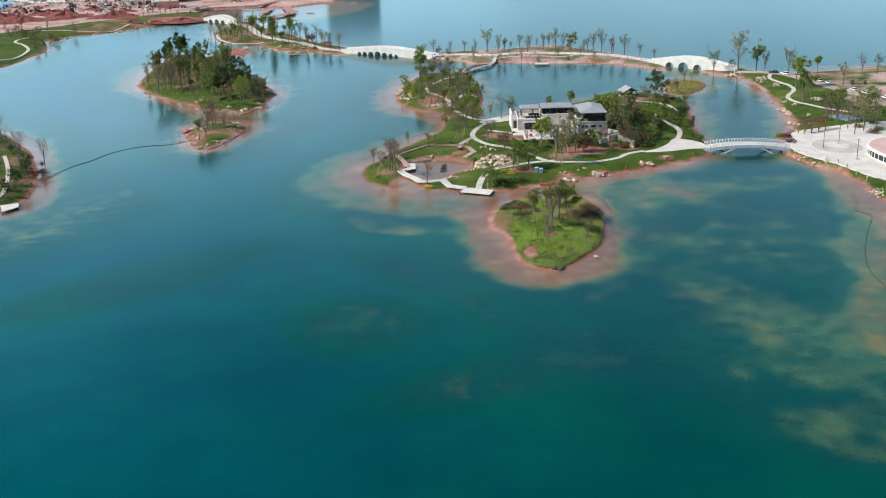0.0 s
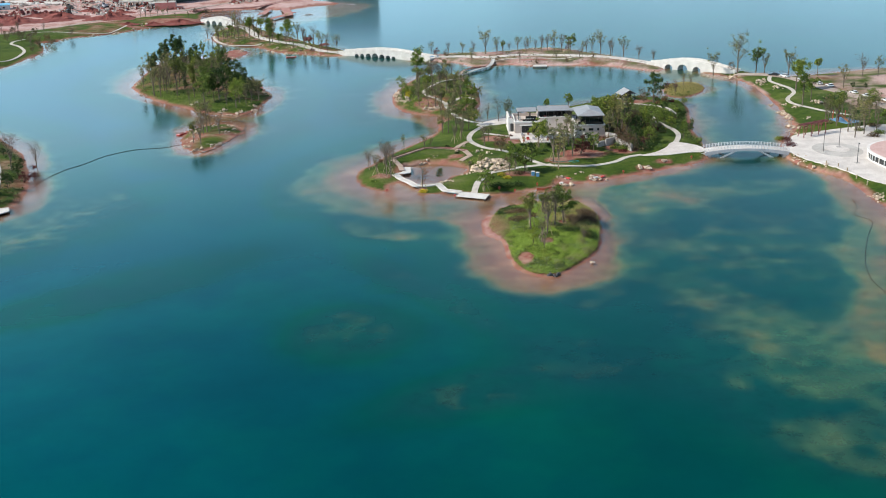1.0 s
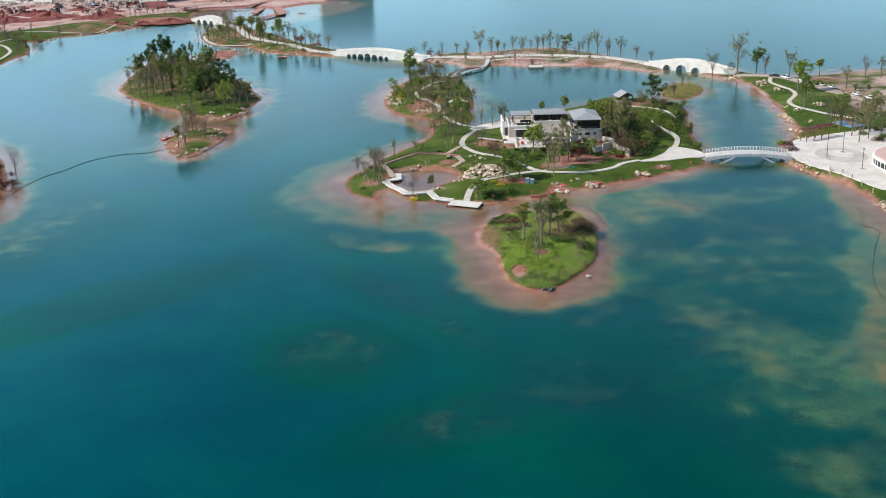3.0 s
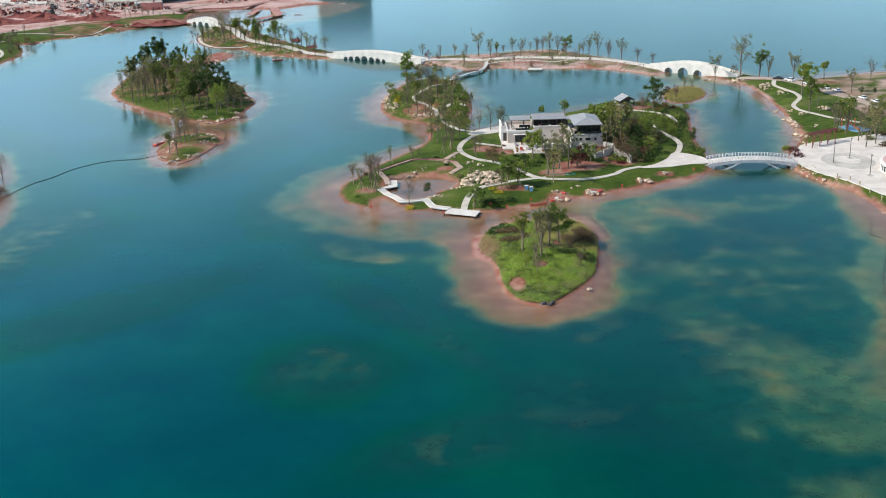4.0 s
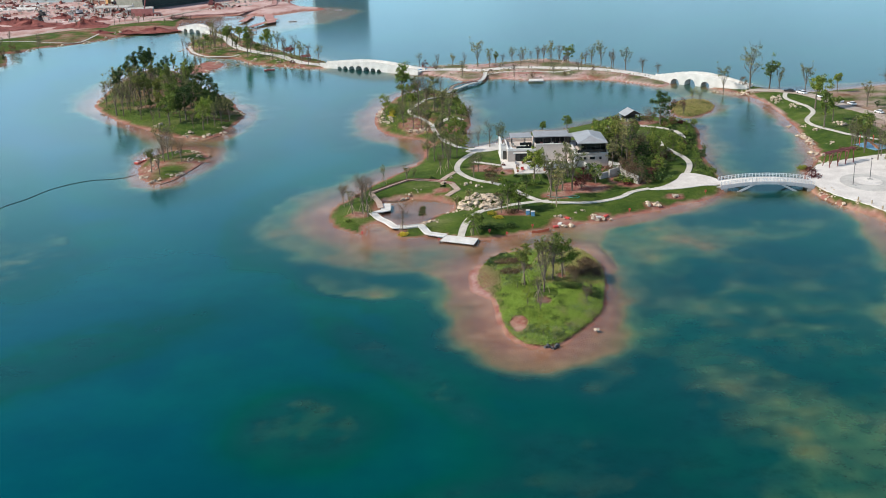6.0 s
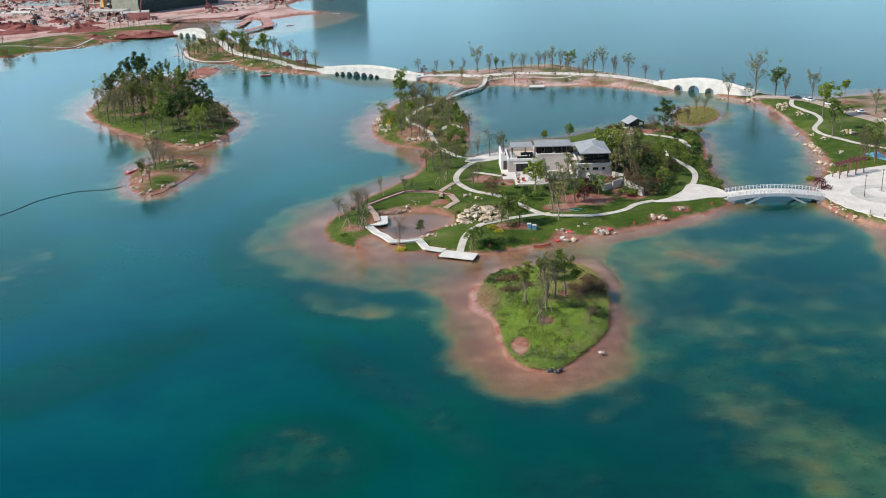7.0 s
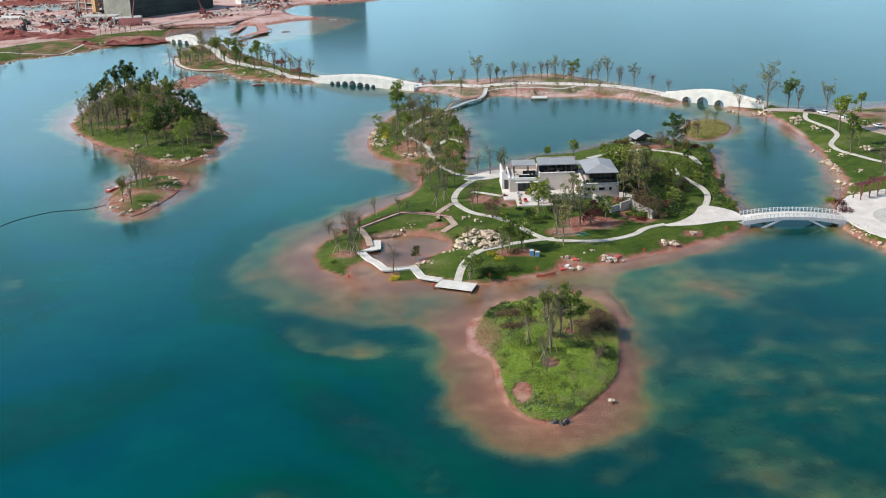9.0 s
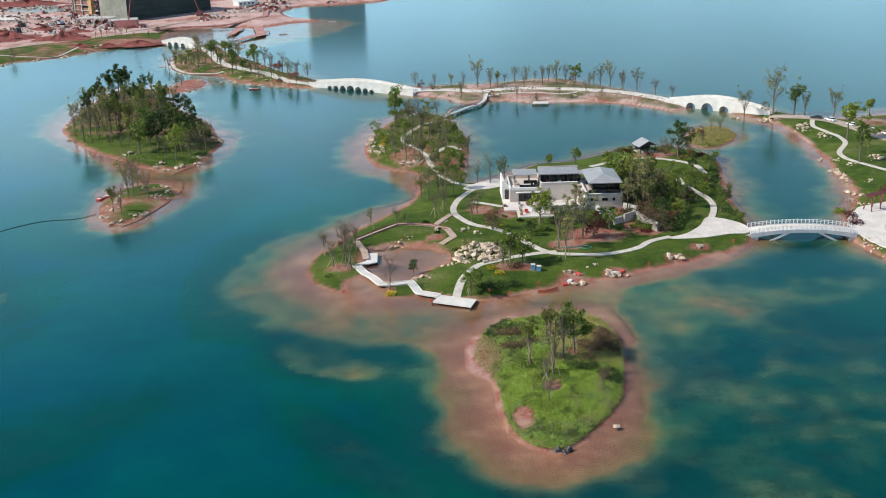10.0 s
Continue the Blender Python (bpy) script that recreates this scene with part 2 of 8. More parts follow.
# haze that thickens towards the horizon and glows on the sun's side
wh = wt.nodes.new("ShaderNodeSeparateXYZ")
wt.links.new(wc.outputs["Generated"], wh.inputs[0])
haze = ramp(wt, wh.outputs["Z"], [(0.12, (0.7, 0.7, 0.7)), (0.3, (0.36, 0.36, 0.36)), (0.54, (0, 0, 0))])
wd = wt.nodes.new("ShaderNodeVectorMath")
wd.operation = "DOT_PRODUCT"
wt.links.new(wc.outputs["Generated"], wd.inputs[0])
wd.inputs[1].default_value = SUN_FROM
near_sun = ramp(wt, wd.outputs["Value"], [(0.0, (0.53, 0.53, 0.53)), (0.3, (1.02, 1.02, 1.02))])
haze = mix(wt, 1.0, haze, near_sun, "MULTIPLY")
haze = mix(wt, 1.0, haze, ramp(wt, wn.outputs["Fac"], [(0.4, (0.72, 0.72, 0.72)), (0.62, (1.3, 1.3, 1.3))]), "MULTIPLY")
ws = wt.nodes.new("ShaderNodeMapping")
ws.inputs["Scale"].default_value = (1.4, 1.4, 11.0)
wt.links.new(wc.outputs["Generated"], ws.inputs["Vector"])
wk = add(wt, "ShaderNodeTexNoise", Scale=3.0, Detail=4.0, Roughness=0.5)
wt.links.new(ws.outputs[0], wk.inputs["Vector"])
haze = mix(wt, 1.0, haze, ramp(wt, wk.outputs["Fac"], [(0.36, (0.7, 0.7, 0.7)), (0.64, (1.32, 1.32, 1.32))]), "MULTIPLY")
veil = mix(wt, 1.0, veil, haze, "ADD")
wt.links.new(mix(wt, veil, sky.outputs[0], (12.6, 19.6, 24.6)), wt.nodes["Background"].inputs["Color"])

GROUND, WATER = ground_material(), water_material()


# ---- the lie of the land: shore lines in plan, metres ----
NEAR = [(15, 230.5), (13.7, 223.5), (14.4, 219), (16, 215.5), (16.8, 210.4), (17, 204.6), (17.3, 200), (18.3, 195.5), (20, 192.2), (22.2, 190.4), (24.5, 189.8), (26.2, 190.7), (29, 193.6), (32, 198), (35, 202.5), (36.7, 207), (38, 214), (39, 219.5), (39.5, 224), (39.5, 230), (38, 236.5), (35.5, 240), (31.5, 241.7), (26, 240.2), (21, 238), (17, 234.7)]
RIM = [(15.6, 233), (14, 231), (12.8, 226.5), (12.4, 220), (14, 215.8), (16.3, 213.4), (16.8, 215.5), (15, 218), (14, 221.5), (14.4, 226.5), (15.6, 231)]
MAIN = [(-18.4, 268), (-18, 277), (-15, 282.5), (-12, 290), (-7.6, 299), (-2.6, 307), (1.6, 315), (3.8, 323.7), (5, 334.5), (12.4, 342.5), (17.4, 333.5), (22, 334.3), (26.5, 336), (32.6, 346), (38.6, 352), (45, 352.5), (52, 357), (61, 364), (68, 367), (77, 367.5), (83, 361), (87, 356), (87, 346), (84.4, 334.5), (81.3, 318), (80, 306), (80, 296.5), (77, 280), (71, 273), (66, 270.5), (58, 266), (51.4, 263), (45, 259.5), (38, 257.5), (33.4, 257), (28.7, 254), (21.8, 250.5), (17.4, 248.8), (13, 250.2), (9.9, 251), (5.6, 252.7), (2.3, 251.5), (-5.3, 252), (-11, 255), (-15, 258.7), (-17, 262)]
POND = [(-7.7, 275), (-6, 280), (-1.8, 281.4), (1.8, 282.6), (6.8, 280.6), (11, 275.7), (9.7, 270), (6.7, 267.5), (4, 263), (1.6, 260), (-1.2, 260), (-4.2, 263.7), (-6.4, 269)]
OUTLET = [(-9.5, 262), (-7.5, 263), (-4.7, 262), (-1.5, 257.6), (-1.8, 252.7), (-5.2, 250.6), (-9, 254.5), (-9.8, 258.5)]
MID = [(-12, 377), (-11.6, 386), (-9.7, 395), (-7.4, 405.5), (-4, 416.5), (3.5, 424), (11, 421), (14.8, 411), (17, 394), (19.3, 382), (19, 367.5), (17, 354), (15, 341), (8.5, 334), (4.7, 343), (-0.7, 348), (-5.5, 351), (-9, 357), (-11, 365.5)]
ISLET = [(84.8, 377.7), (88.2, 387.4), (94.6, 393), (100, 391), (100.8, 381), (96.7, 371), (89.6, 364.7), (85, 366.6)]
LEFT = [(-114, 413), (-116, 428.7), (-117, 448), (-117, 470), (-116, 481), (-112, 492), (-104, 488), (-94, 472), (-85, 449), (-75, 432.6), (-66.6, 417.6), (-61, 400), (-57.3, 391.4), (-57, 382), (-58.3, 373), (-59, 363), (-62, 358), (-68, 357.4), (-75, 360), (-86.7, 372.8), (-96, 382.5), (-105, 395.7)]
LEFT_SMALL = [(-74.4, 315), (-76.4, 325), (-76, 333.5), (-73, 338.8), (-69, 341.8), (-64, 341.3), (-60, 335), (-57.7, 329), (-59, 324), (-61.5, 315.6), (-64, 308), (-67.5, 304), (-71.3, 308)]
EDGE = [(-175, 352), (-154, 345), (-138, 332.4), (-131.6, 323.6), (-124.7, 313.7), (-118.7, 303.6), (-112.3, 288), (-108.6, 278.5), (-105, 266.6), (-103, 255.6), (-104, 249.6), (-106.4, 245), (-116, 235), (-150, 225), (-185, 235), (-200, 300), (-195, 340)]
CAUSE_W = [(-107.5, 543.5), (-100, 528.7), (-90, 518.5), (-80, 514), (-70, 497.7), (-57.5, 489.4), (-45.5, 482.6), (-37, 482), (-38, 497), (-54.5, 520), (-64, 537.7), (-74.5, 557), (-89, 582), (-97, 603), (-106, 606), (-109, 587), (-111.5, 573.5), (-110, 556)]
BAR = [(-97.6, 478.4), (-95.5, 494), (-92.4, 506.5), (-86.7, 507), (-82, 497), (-85, 483.7), (-90.5, 476)]
CAUSE_M = [(-7.3, 464), (-1, 459.5), (11.6, 453), (19.5, 441.4), (27.8, 444.5), (36, 443), (45.4, 438), (55.5, 438.4), (65.3, 437), (74.5, 432.6), (83, 424.5), (91, 417.5), (96, 428), (93, 436), (87, 446.6), (79, 459), (70, 471), (61, 482.4), (50, 485), (38.5, 481), (27, 477.6), (16, 477), (5.4, 475), (-3, 478)]
RIGHT = [(107, 411.5), (113.6, 403.5), (118, 388.5), (118.5, 373), (117, 352), (115, 335), (113.5, 320), (108.5, 305), (103.4, 296), (100, 288), (98.4, 278.4), (99.6, 269), (103, 261.3), (105.8, 256.4), (106, 245), (105.7, 235.4), (106.6, 230), (107, 200), (108, 160), (105, 120), (100, 60), (240, 0), (420, 100), (460, 330), (380, 420), (250, 418), (183, 411), (155, 403), (141, 399), (133, 401), (126, 407), (119, 420), (111, 419)]
MAINLAND = [(-420, 380), (-260, 400), (-198, 443), (-188, 468), (-185, 481), (-184, 500.7), (-183, 514), (-189.6, 537), (-198, 552), (-189, 553), (-188, 565), (-178, 572.5), (-165, 582), (-157, 594), (-149, 606), (-136, 609), (-126, 612), (-131, 632), (-134.6, 660), (-128, 674), (-104, 677), (-90, 671), (-80, 676), (-68, 690), (-57, 694), (-58, 702), (-70, 712), (-82, 744), (-74, 773), (-35, 786), (-12, 812), (60, 990), (-200, 1500), (-900, 1400), (-900, 500)]
SHOAL_MAIN = [(1, 321), (-9.5, 310), (-19.5, 299.5), (-28.5, 287.7), (-33.4, 271), (-34, 258), (-29.5, 247), (-22, 240), (-13, 233), (-4, 229.5), (4, 227), (7, 217), (7.6, 206), (9.5, 196.5), (13.3, 187.5), (18.5, 182), (24, 179.6), (30, 181.6), (35.2, 188), (38.2, 197.8), (40.6, 210.7), (42.2, 223.7), (42, 236.5), (41, 244.6), (45, 251.7), (56, 258.7), (66.6, 265), (78, 278), (82, 299), (84.5, 320), (88.5, 350), (84, 363), (70, 372), (50, 358), (35, 352), (20, 338)]
SHOAL_MID = [(-19.6, 372), (-20, 390.7), (-16.7, 406.7), (-10, 419), (-4, 425), (7.4, 428), (15, 418.6), (19, 398), (21, 378), (20, 357), (18, 340), (7, 326), (1, 324), (-5, 335.5), (-11.5, 345), (-17, 357)]
SHOAL_LEFT = [(-122, 407), (-126, 439), (-124, 476), (-112, 501), (-98, 490), (-80, 448), (-60, 412), (-51, 390.6), (-53, 372.4), (-56, 356), (-55, 338), (-54, 324.4), (-57.5, 310), (-61.6, 299), (-67.4, 296), (-75.8, 307), (-81, 330), (-81, 346.6), (-90, 366), (-106, 386)]
SHOAL_RIGHT = [(105, 407), (113, 384), (113, 356), (109, 326), (104.5, 308), (100, 292), (98, 278), (98, 262), (97, 248), (95, 234), (90, 213), (83.5, 194.5), (78, 178.5), (73.7, 162), (73, 152), (75, 143), (82, 138), (90, 120), (92, 60), (200, 20), (200, 380), (125, 408)]
SHOAL_EDGE = [(-170, 358), (-138, 341), (-114, 311), (-103, 280), (-97, 256), (-97, 246), (-101, 238), (-112, 226), (-150, 215), (-200, 225), (-210, 340)]
# silt banks that stand a little below the face: centre, half sizes, turn, depth, how broken
BANKS = [(-105, 642, 32, 30, 0, 0.3, 0.2), (-62, 655, 24, 44, -20, 0.5, 0.3), (64, 190, 30, 62, 8, 2.75, 0.4), (60, 246, 20, 10, -5, 1.4, 0.15), (50, 237, 8, 7, 0, 1.6, 0.3), (82, 250, 12, 7, 20, 1.9, 0.4), (64, 209, 17, 7, 10, 2.3, 0.7), (80, 214, 5, 10, -20, 2.6, 1), (66, 194.5, 8, 2.6, 12, 1.8, 0.8), (54, 176, 17, 6.5, -62, 1.8, 0.6), (64, 158, 15, 11, -50, 1.9, 0.7), (57, 141, 14, 8, -12, 2.1, 0.5), (68, 139, 22, 8, -55, 2.0, 0.6), (60, 120, 18, 9, -40, 2.9, 0.8), (-9.5, 220.5, 11, 5, -20, 1.7, 0.5), (-14, 165, 10, 11, 0, 2.9, 0.4), (1, 183, 25, 3.4, -58, 2.9, 0.5), (12, 142, 20, 7, 25, 3.2, 0.6), (30, 150, 16, 8, -30, 3.1, 0.6), (-85, 245, 26, 12, 60, 2.6, 0.7), (-112, 215, 40, 20, 30, 1.6, 0.8), (-60, 190, 30, 9, 40, 4.2, 0.7)]
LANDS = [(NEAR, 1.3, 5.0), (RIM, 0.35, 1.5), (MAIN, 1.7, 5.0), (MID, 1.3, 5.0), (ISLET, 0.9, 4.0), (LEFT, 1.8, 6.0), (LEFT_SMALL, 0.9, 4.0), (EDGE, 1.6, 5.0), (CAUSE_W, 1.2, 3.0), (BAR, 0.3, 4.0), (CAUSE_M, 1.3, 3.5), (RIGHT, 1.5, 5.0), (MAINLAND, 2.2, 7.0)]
SHOAL_INLET = [(-140, 650), (-130, 690), (-75, 712), (-48, 704), (-36, 680), (-46, 650), (-60, 620), (-70, 596), (-84, 585), (-100, 600), (-118, 620), (-128, 628)]
SHOALS = [SHOAL_INLET, SHOAL_MAIN, SHOAL_MID, SHOAL_LEFT, SHOAL_RIGHT, SHOAL_EDGE]


def rounded(points, steps=3, closed=True):
    """A smooth line through the points."""
    p = np.array(points, float)
    n = len(p)
    out = []
    for i in range(n if closed else n - 1):
        a, b, c, d = (p[(i + k) % n] if closed else p[min(max(i + k, 0), n - 1)] for k in (-1, 0, 1, 2))
        for s in range(steps):
            u = s / steps
            out.append(0.5 * (2 * b + (c - a) * u + (2 * a - 5 * b + 4 * c - d) * u * u + (3 * b - a - 3 * c + d) * u ** 3))
    if not closed:
        out.append(p[-1])
    return np.array(out)


REACH = 45.0


def inside_by(line, x, y, reach=REACH):
    """How far each place lies inside a closed line; negative outside, no less than -reach."""
    out = np.full(x.shape, -reach)
    lo, hi = line.min(0) - reach, line.max(0) + reach
    near = (x > lo[0]) & (x < hi[0]) & (y > lo[1]) & (y < hi[1])
    if not near.any():
        return out
    px, py = x[near], y[near]
    best, odd = np.full(px.shape, 1e9), np.zeros(px.shape, bool)
    for (ax, ay), (bx, by) in zip(line, np.roll(line, -1, 0)):
        dx, dy = bx - ax, by - ay
        u = np.clip(((px - ax) * dx + (py - ay) * dy) / (dx * dx + dy * dy + 1e-9), 0, 1)
        best = np.minimum(best, (px - ax - u * dx) ** 2 + (py - ay - u * dy) ** 2)
        if dy:
            odd ^= ((ay > py) != (by > py)) & (px < ax + (py - ay) * dx / dy)
    d = np.sqrt(best)
    out[near] = np.where(odd, d, np.maximum(-d, -reach))
    return out


def rough_field(x, y, size, seed):
    """Smooth random heights, about -1 to 1, over cells of that size."""
    rng = np.random.RandomState(seed)
    table = rng.rand(64, 64) * 2 - 1
    u, v = x / size, y / size
    i, j = np.floor(u).astype(int), np.floor(v).astype(int)
    fu, fv = u - i, v - j
    fu, fv = fu * fu * (3 - 2 * fu), fv * fv * (3 - 2 * fv)
    a, b = table[i % 64, j % 64], table[(i + 1) % 64, j % 64]
    c, d = table[i % 64, (j + 1) % 64], table[(i + 1) % 64, (j + 1) % 64]
    return (a * (1 - fu) + b * fu) * (1 - fv) + (c * (1 - fu) + d * fu) * fv


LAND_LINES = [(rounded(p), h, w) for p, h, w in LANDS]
SHOAL_LINES = [rounded(p) for p in SHOALS]
POND_LINES = [rounded(POND), rounded(OUTLET)]


PLAZA = [(100.5, 288), (105.3, 296), (108, 298.5), (117, 302.5), (127, 306), (138, 308), (150, 300), (150, 235), (116, 232), (112, 243.6), (109.5, 248), (105.9, 260.5), (101, 270), (99.4, 279.4)]
COURT = [(58.7, 279), (63, 281.6), (67.4, 287.3), (70, 292.7), (74, 291), (77, 286.4), (76.5, 281), (72, 280.4), (66.5, 278.5), (60.4, 278)]
FLATS = [(rounded(PLAZA), 1.3), (rounded(COURT), 1.45)]


def lie(x, y):
    """Height of the ground, and how far inside the land each place lies."""
    x, y = np.asarray(x, float), np.asarray(y, float)
    wob = rough_field(x, y, 4.0, 3) * 0.5 + rough_field(x, y, 1.7, 4) * 0.25
    land, top = np.full(x.shape, -REACH), np.zeros(x.shape)
    for line, h, w in LAND_LINES:
        s = inside_by(line, x, y)
        top = np.maximum(top, np.where(s > 0, h * (1 - np.exp(-np.maximum(s, 0) / w)), 0))
        land = np.maximum(land, s)
    for line in POND_LINES:
        land = np.minimum(land, -inside_by(line, x, y))
    land = land + wob * 0.6
    d = np.maximum(-land, 0)
    deep = np.minimum(0.1 + 0.33 * d, 10.0)
    shoal = np.full(x.shape, -REACH)
    for line in SHOAL_LINES:
        shoal = np.maximum(shoal, inside_by(line, x, y))
    wob2 = rough_field(x, y, 13.0, 5) * 3.2 + rough_field(x, y, 4.5, 6) * 1.5 + rough_field(x, y, 1.8, 16) * 0.5
    shoal = shoal + np.where(d > 1, wob2, 0) * 0.8
    shoal = shoal - 1.6
    on = 0.03 + 0.04 * d + 0.006 * np.minimum(d, 16) ** 2
    fall = np.clip(0.62 + 0.42 * rough_field(x, y, 16.0, 33) + 0.25 * rough_field(x, y, 6.0, 34), 0.22, 1.2)
    most = 6.5 + 3.5 * np.clip((25 - x) / 110, 0, 1)
    off = np.minimum(on, 1.25) + fall * np.maximum(-shoal, 0)
    deep = np.minimum(np.where(shoal > 0, np.minimum(on, 1.25), np.minimum(off, most)), np.where(shoal > -1, 99, deep))
    for line in POND_LINES:
        s = inside_by(line, x, y)
        deep = np.where(s > -0.5, np.minimum(deep, 0.12 + 0.05 * np.maximum(s, 0)), deep)
    for cx, cy, a, b, turn, level, broken in BANKS:
        co, si = math.cos(radians(turn)), math.sin(radians(turn))
        p, q = ((x - cx) * co + (y - cy) * si) / a, (-(x - cx) * si + (y - cy) * co) / b
        w = np.minimum(1.6 * np.exp(-(p * p + q * q) ** 1.2), 1) * np.clip(1.0 - 0.3 * broken + broken * (0.4 * rough_field(x, y, 8.0, 7) + 0.42 * rough_field(x, y, 3.7, 8) + 0.3 * rough_field(x, y, 1.9, 18)), 0, 1)
        deep = np.minimum(deep, deep * (1 - w) + level * w)
    deep = deep * (1 + 0.2 * np.clip((5 - deep) / 3, 0.1, 1) * rough_field(x, y, 17.0, 9) + np.clip((5 - deep) / 3, 0, 1) * np.clip(deep - 0.4, 0, 0.6) * (0.55 * rough_field(x, y, 7.0, 10) + 0.45 * rough_field(x, y, 3.0, 19)))
    top = top + np.clip(land / 4, 0, 1) * (0.12 * rough_field(x, y, 9.0, 11) + 0.05 * rough_field(x, y, 2.5, 12))
    pond = np.minimum(1, np.maximum(land, 0) / 7.0)
    near_pond = np.exp(-(np.maximum(np.hypot((x - 0) / 1.6, y - 267) - 10, 0) / 6.0) ** 2)
    top = top * (1 - near_pond * (1 - pond))
    top = np.where(land > 0, np.maximum(top, 0.04 + 0.05 * np.minimum(land, 2)), 0)
    for line, level in FLATS:
        w = np.clip((inside_by(line, x, y) + 2.0) / 2.0, 0, 1)
        top = np.where(land > 0, top * (1 - w) + level * w, top)
    z = np.where(land > 0, top, -np.maximum(deep, 0.03))
    wet = inside_by(POND_LINES[0], x, y)
    z = np.where(wet > 0.5, -0.14 + 0.07 * rough_field(x, y, 3.0, 31) + 0.03 * rough_field(x, y, 1.4, 32), z)
    return z, land


def axis(parts):
    return np.unique(np.concatenate([np.arange(a, b, s) for a, b, s in parts]))


XS = axis([(-4000, -900, 310), (-900, -340, 35), (-340, -140, 2.6), (-140, 140, 1.3), (140, 200, 2.6), (200, 480, 14), (480, 4001, 320)])
YS = axis([(-3000, -200, 280), (-200, 90, 20), (90, 470, 1.4), (470, 620, 2.2), (620, 900, 4.0), (900, 1600, 50), (1600, 5001, 340)])
GX, GY = np.meshgrid(XS, YS)
GZ, GLAND = lie(GX.ravel(), GY.ravel())


def sheet(name, x, y, z, keep=None):
    """One sheet over the grid of places."""
    nx, ny = len(XS), len(YS)
    a = (np.arange(ny - 1)[:, None] * nx + np.arange(nx - 1)).ravel()
    quads = np.stack([a, a + 1, a + nx + 1, a + nx], 1)
    if keep is not None:
        quads = quads[keep[quads].any(1)]
    me = bpy.data.meshes.new(name)
    me.vertices.add(len(x))
    me.vertices.foreach_set("co", np.stack([x, y, z], 1).astype(np.float32).ravel())
    me.loops.add(quads.size)
    me.loops.foreach_set("vertex_index", quads.ravel().astype(np.int32))
    me.polygons.add(len(quads))
    me.polygons.foreach_set("loop_start", np.arange(0, quads.size, 4, dtype=np.int32))
    me.polygons.foreach_set("use_smooth", np.ones(len(quads), bool))
    me.update(calc_edges=True)
    return me


def ground_z(x, y):
    """Height of the ground at one place, read from the sheet."""
    i = min(max(int(np.searchsorted(XS, x)) - 1, 0), len(XS) - 2)
    j = min(max(int(np.searchsorted(YS, y)) - 1, 0), len(YS) - 2)
    u, v = (x - XS[i]) / (XS[i + 1] - XS[i]), (y - YS[j]) / (YS[j + 1] - YS[j])
    h = GZ.reshape(len(YS), len(XS))
    return float((h[j, i] * (1 - u) + h[j, i + 1] * u) * (1 - v) + (h[j + 1, i] * (1 - u) + h[j + 1, i + 1] * u) * v)


# far hills close the basin all round
far = np.maximum(np.hypot(GX.ravel(), GY.ravel() - 400) - 1900, 0)
GZ = np.where(far > 0, np.minimum(far * 0.06, 90) + 2, GZ)
ground_mesh = sheet("ground", GX.ravel(), GY.ravel(), GZ)
X1, Y1 = GX.ravel(), GY.ravel()
patchy = rough_field(X1, Y1, 6.0, 21) + 0.6 * rough_field(X1, Y1, 2.5, 22)
grass = np.clip((GLAND - 0.55 + 0.5 * patchy) / 0.6, 0, 1)
raw = np.zeros(X1.shape)
# bare red earth of the building site, past the lakeside road
site = (X1 < -20) & (Y1 > 600 + np.minimum(np.maximum(X1 + 200, -60) * 0.9, 60)) & (GLAND > 3)
raw = np.maximum(raw, np.where(site | ((X1 > -133) & (X1 < 0) & (Y1 > 606)), 1, 0))
cause = inside_by(rounded(CAUSE_M), X1, Y1)
raw = np.maximum(raw, np.where(cause > 0, np.clip(0.6 + 0.6 * patchy, 0.15, 1), 0))
raw = np.maximum(raw, np.where(inside_by(rounded(CAUSE_W), X1, Y1) > 0, np.clip(0.35 + 0.8 * patchy, 0, 1), 0))
raw = np.maximum(raw, np.where(inside_by(rounded(RIM), X1, Y1) > -0.4, 1, 0))
raw = np.maximum(raw, np.where(inside_by(rounded(BAR), X1, Y1) > 0, 1, 0))
# planted beds of bare earth: centre and half sizes
BEDS = [(-138, 616, 19, 14), (-160, 598, 8, 3), (35.3, 258, 2.6, 3.2), (44.3, 260.5, 3.4, 2.2), (57.6, 268.4, 2.8, 2), (63.7, 273.7, 2.2, 1.7), (54, 296, 6, 7), (43, 282, 6.5, 5), (36, 275.5, 4, 3), (56, 290, 6, 9), (8.5, 284, 2.2, 2), (-11.5, 267.5, 2.6, 2), (24.5, 263.5, 4.5, 2.6), (19, 303, 3, 4), (25, 300, 2.6, 4), (25.6, 208.6, 1.8, 2.2), (20.4, 199.6, 1.9, 3.8), (30.5, 221.5, 1.5, 2), (15.2, 222, 2.4, 7), (2, 362, 6, 12), (10, 355, 5, 8), (60, 300, 5, 6), (168, 378, 7, 12), (130, 400, 14, 4), (158, 352, 6, 10), (70, 353, 6, 5)]
for bx, by, ba, bb in BEDS:
    q = ((X1 - bx) / ba) ** 2 + ((Y1 - by) / bb) ** 2
    raw = np.maximum(raw, np.clip((1.15 - q + 0.3 * patchy) / 0.3, 0, 1) * 0.9)
raw = np.maximum(raw, np.where((X1 < -142) & (X1 > -215) & (Y1 > 575) & (Y1 < 640), np.clip(0.12 + 0.7 * patchy, 0, 0.75), 0))
raw = np.maximum(raw, np.where((X1 > 138) & (Y1 > 330) & (Y1 < 420), np.clip(0.3 + 0.7 * patchy, 0, 0.65), 0))
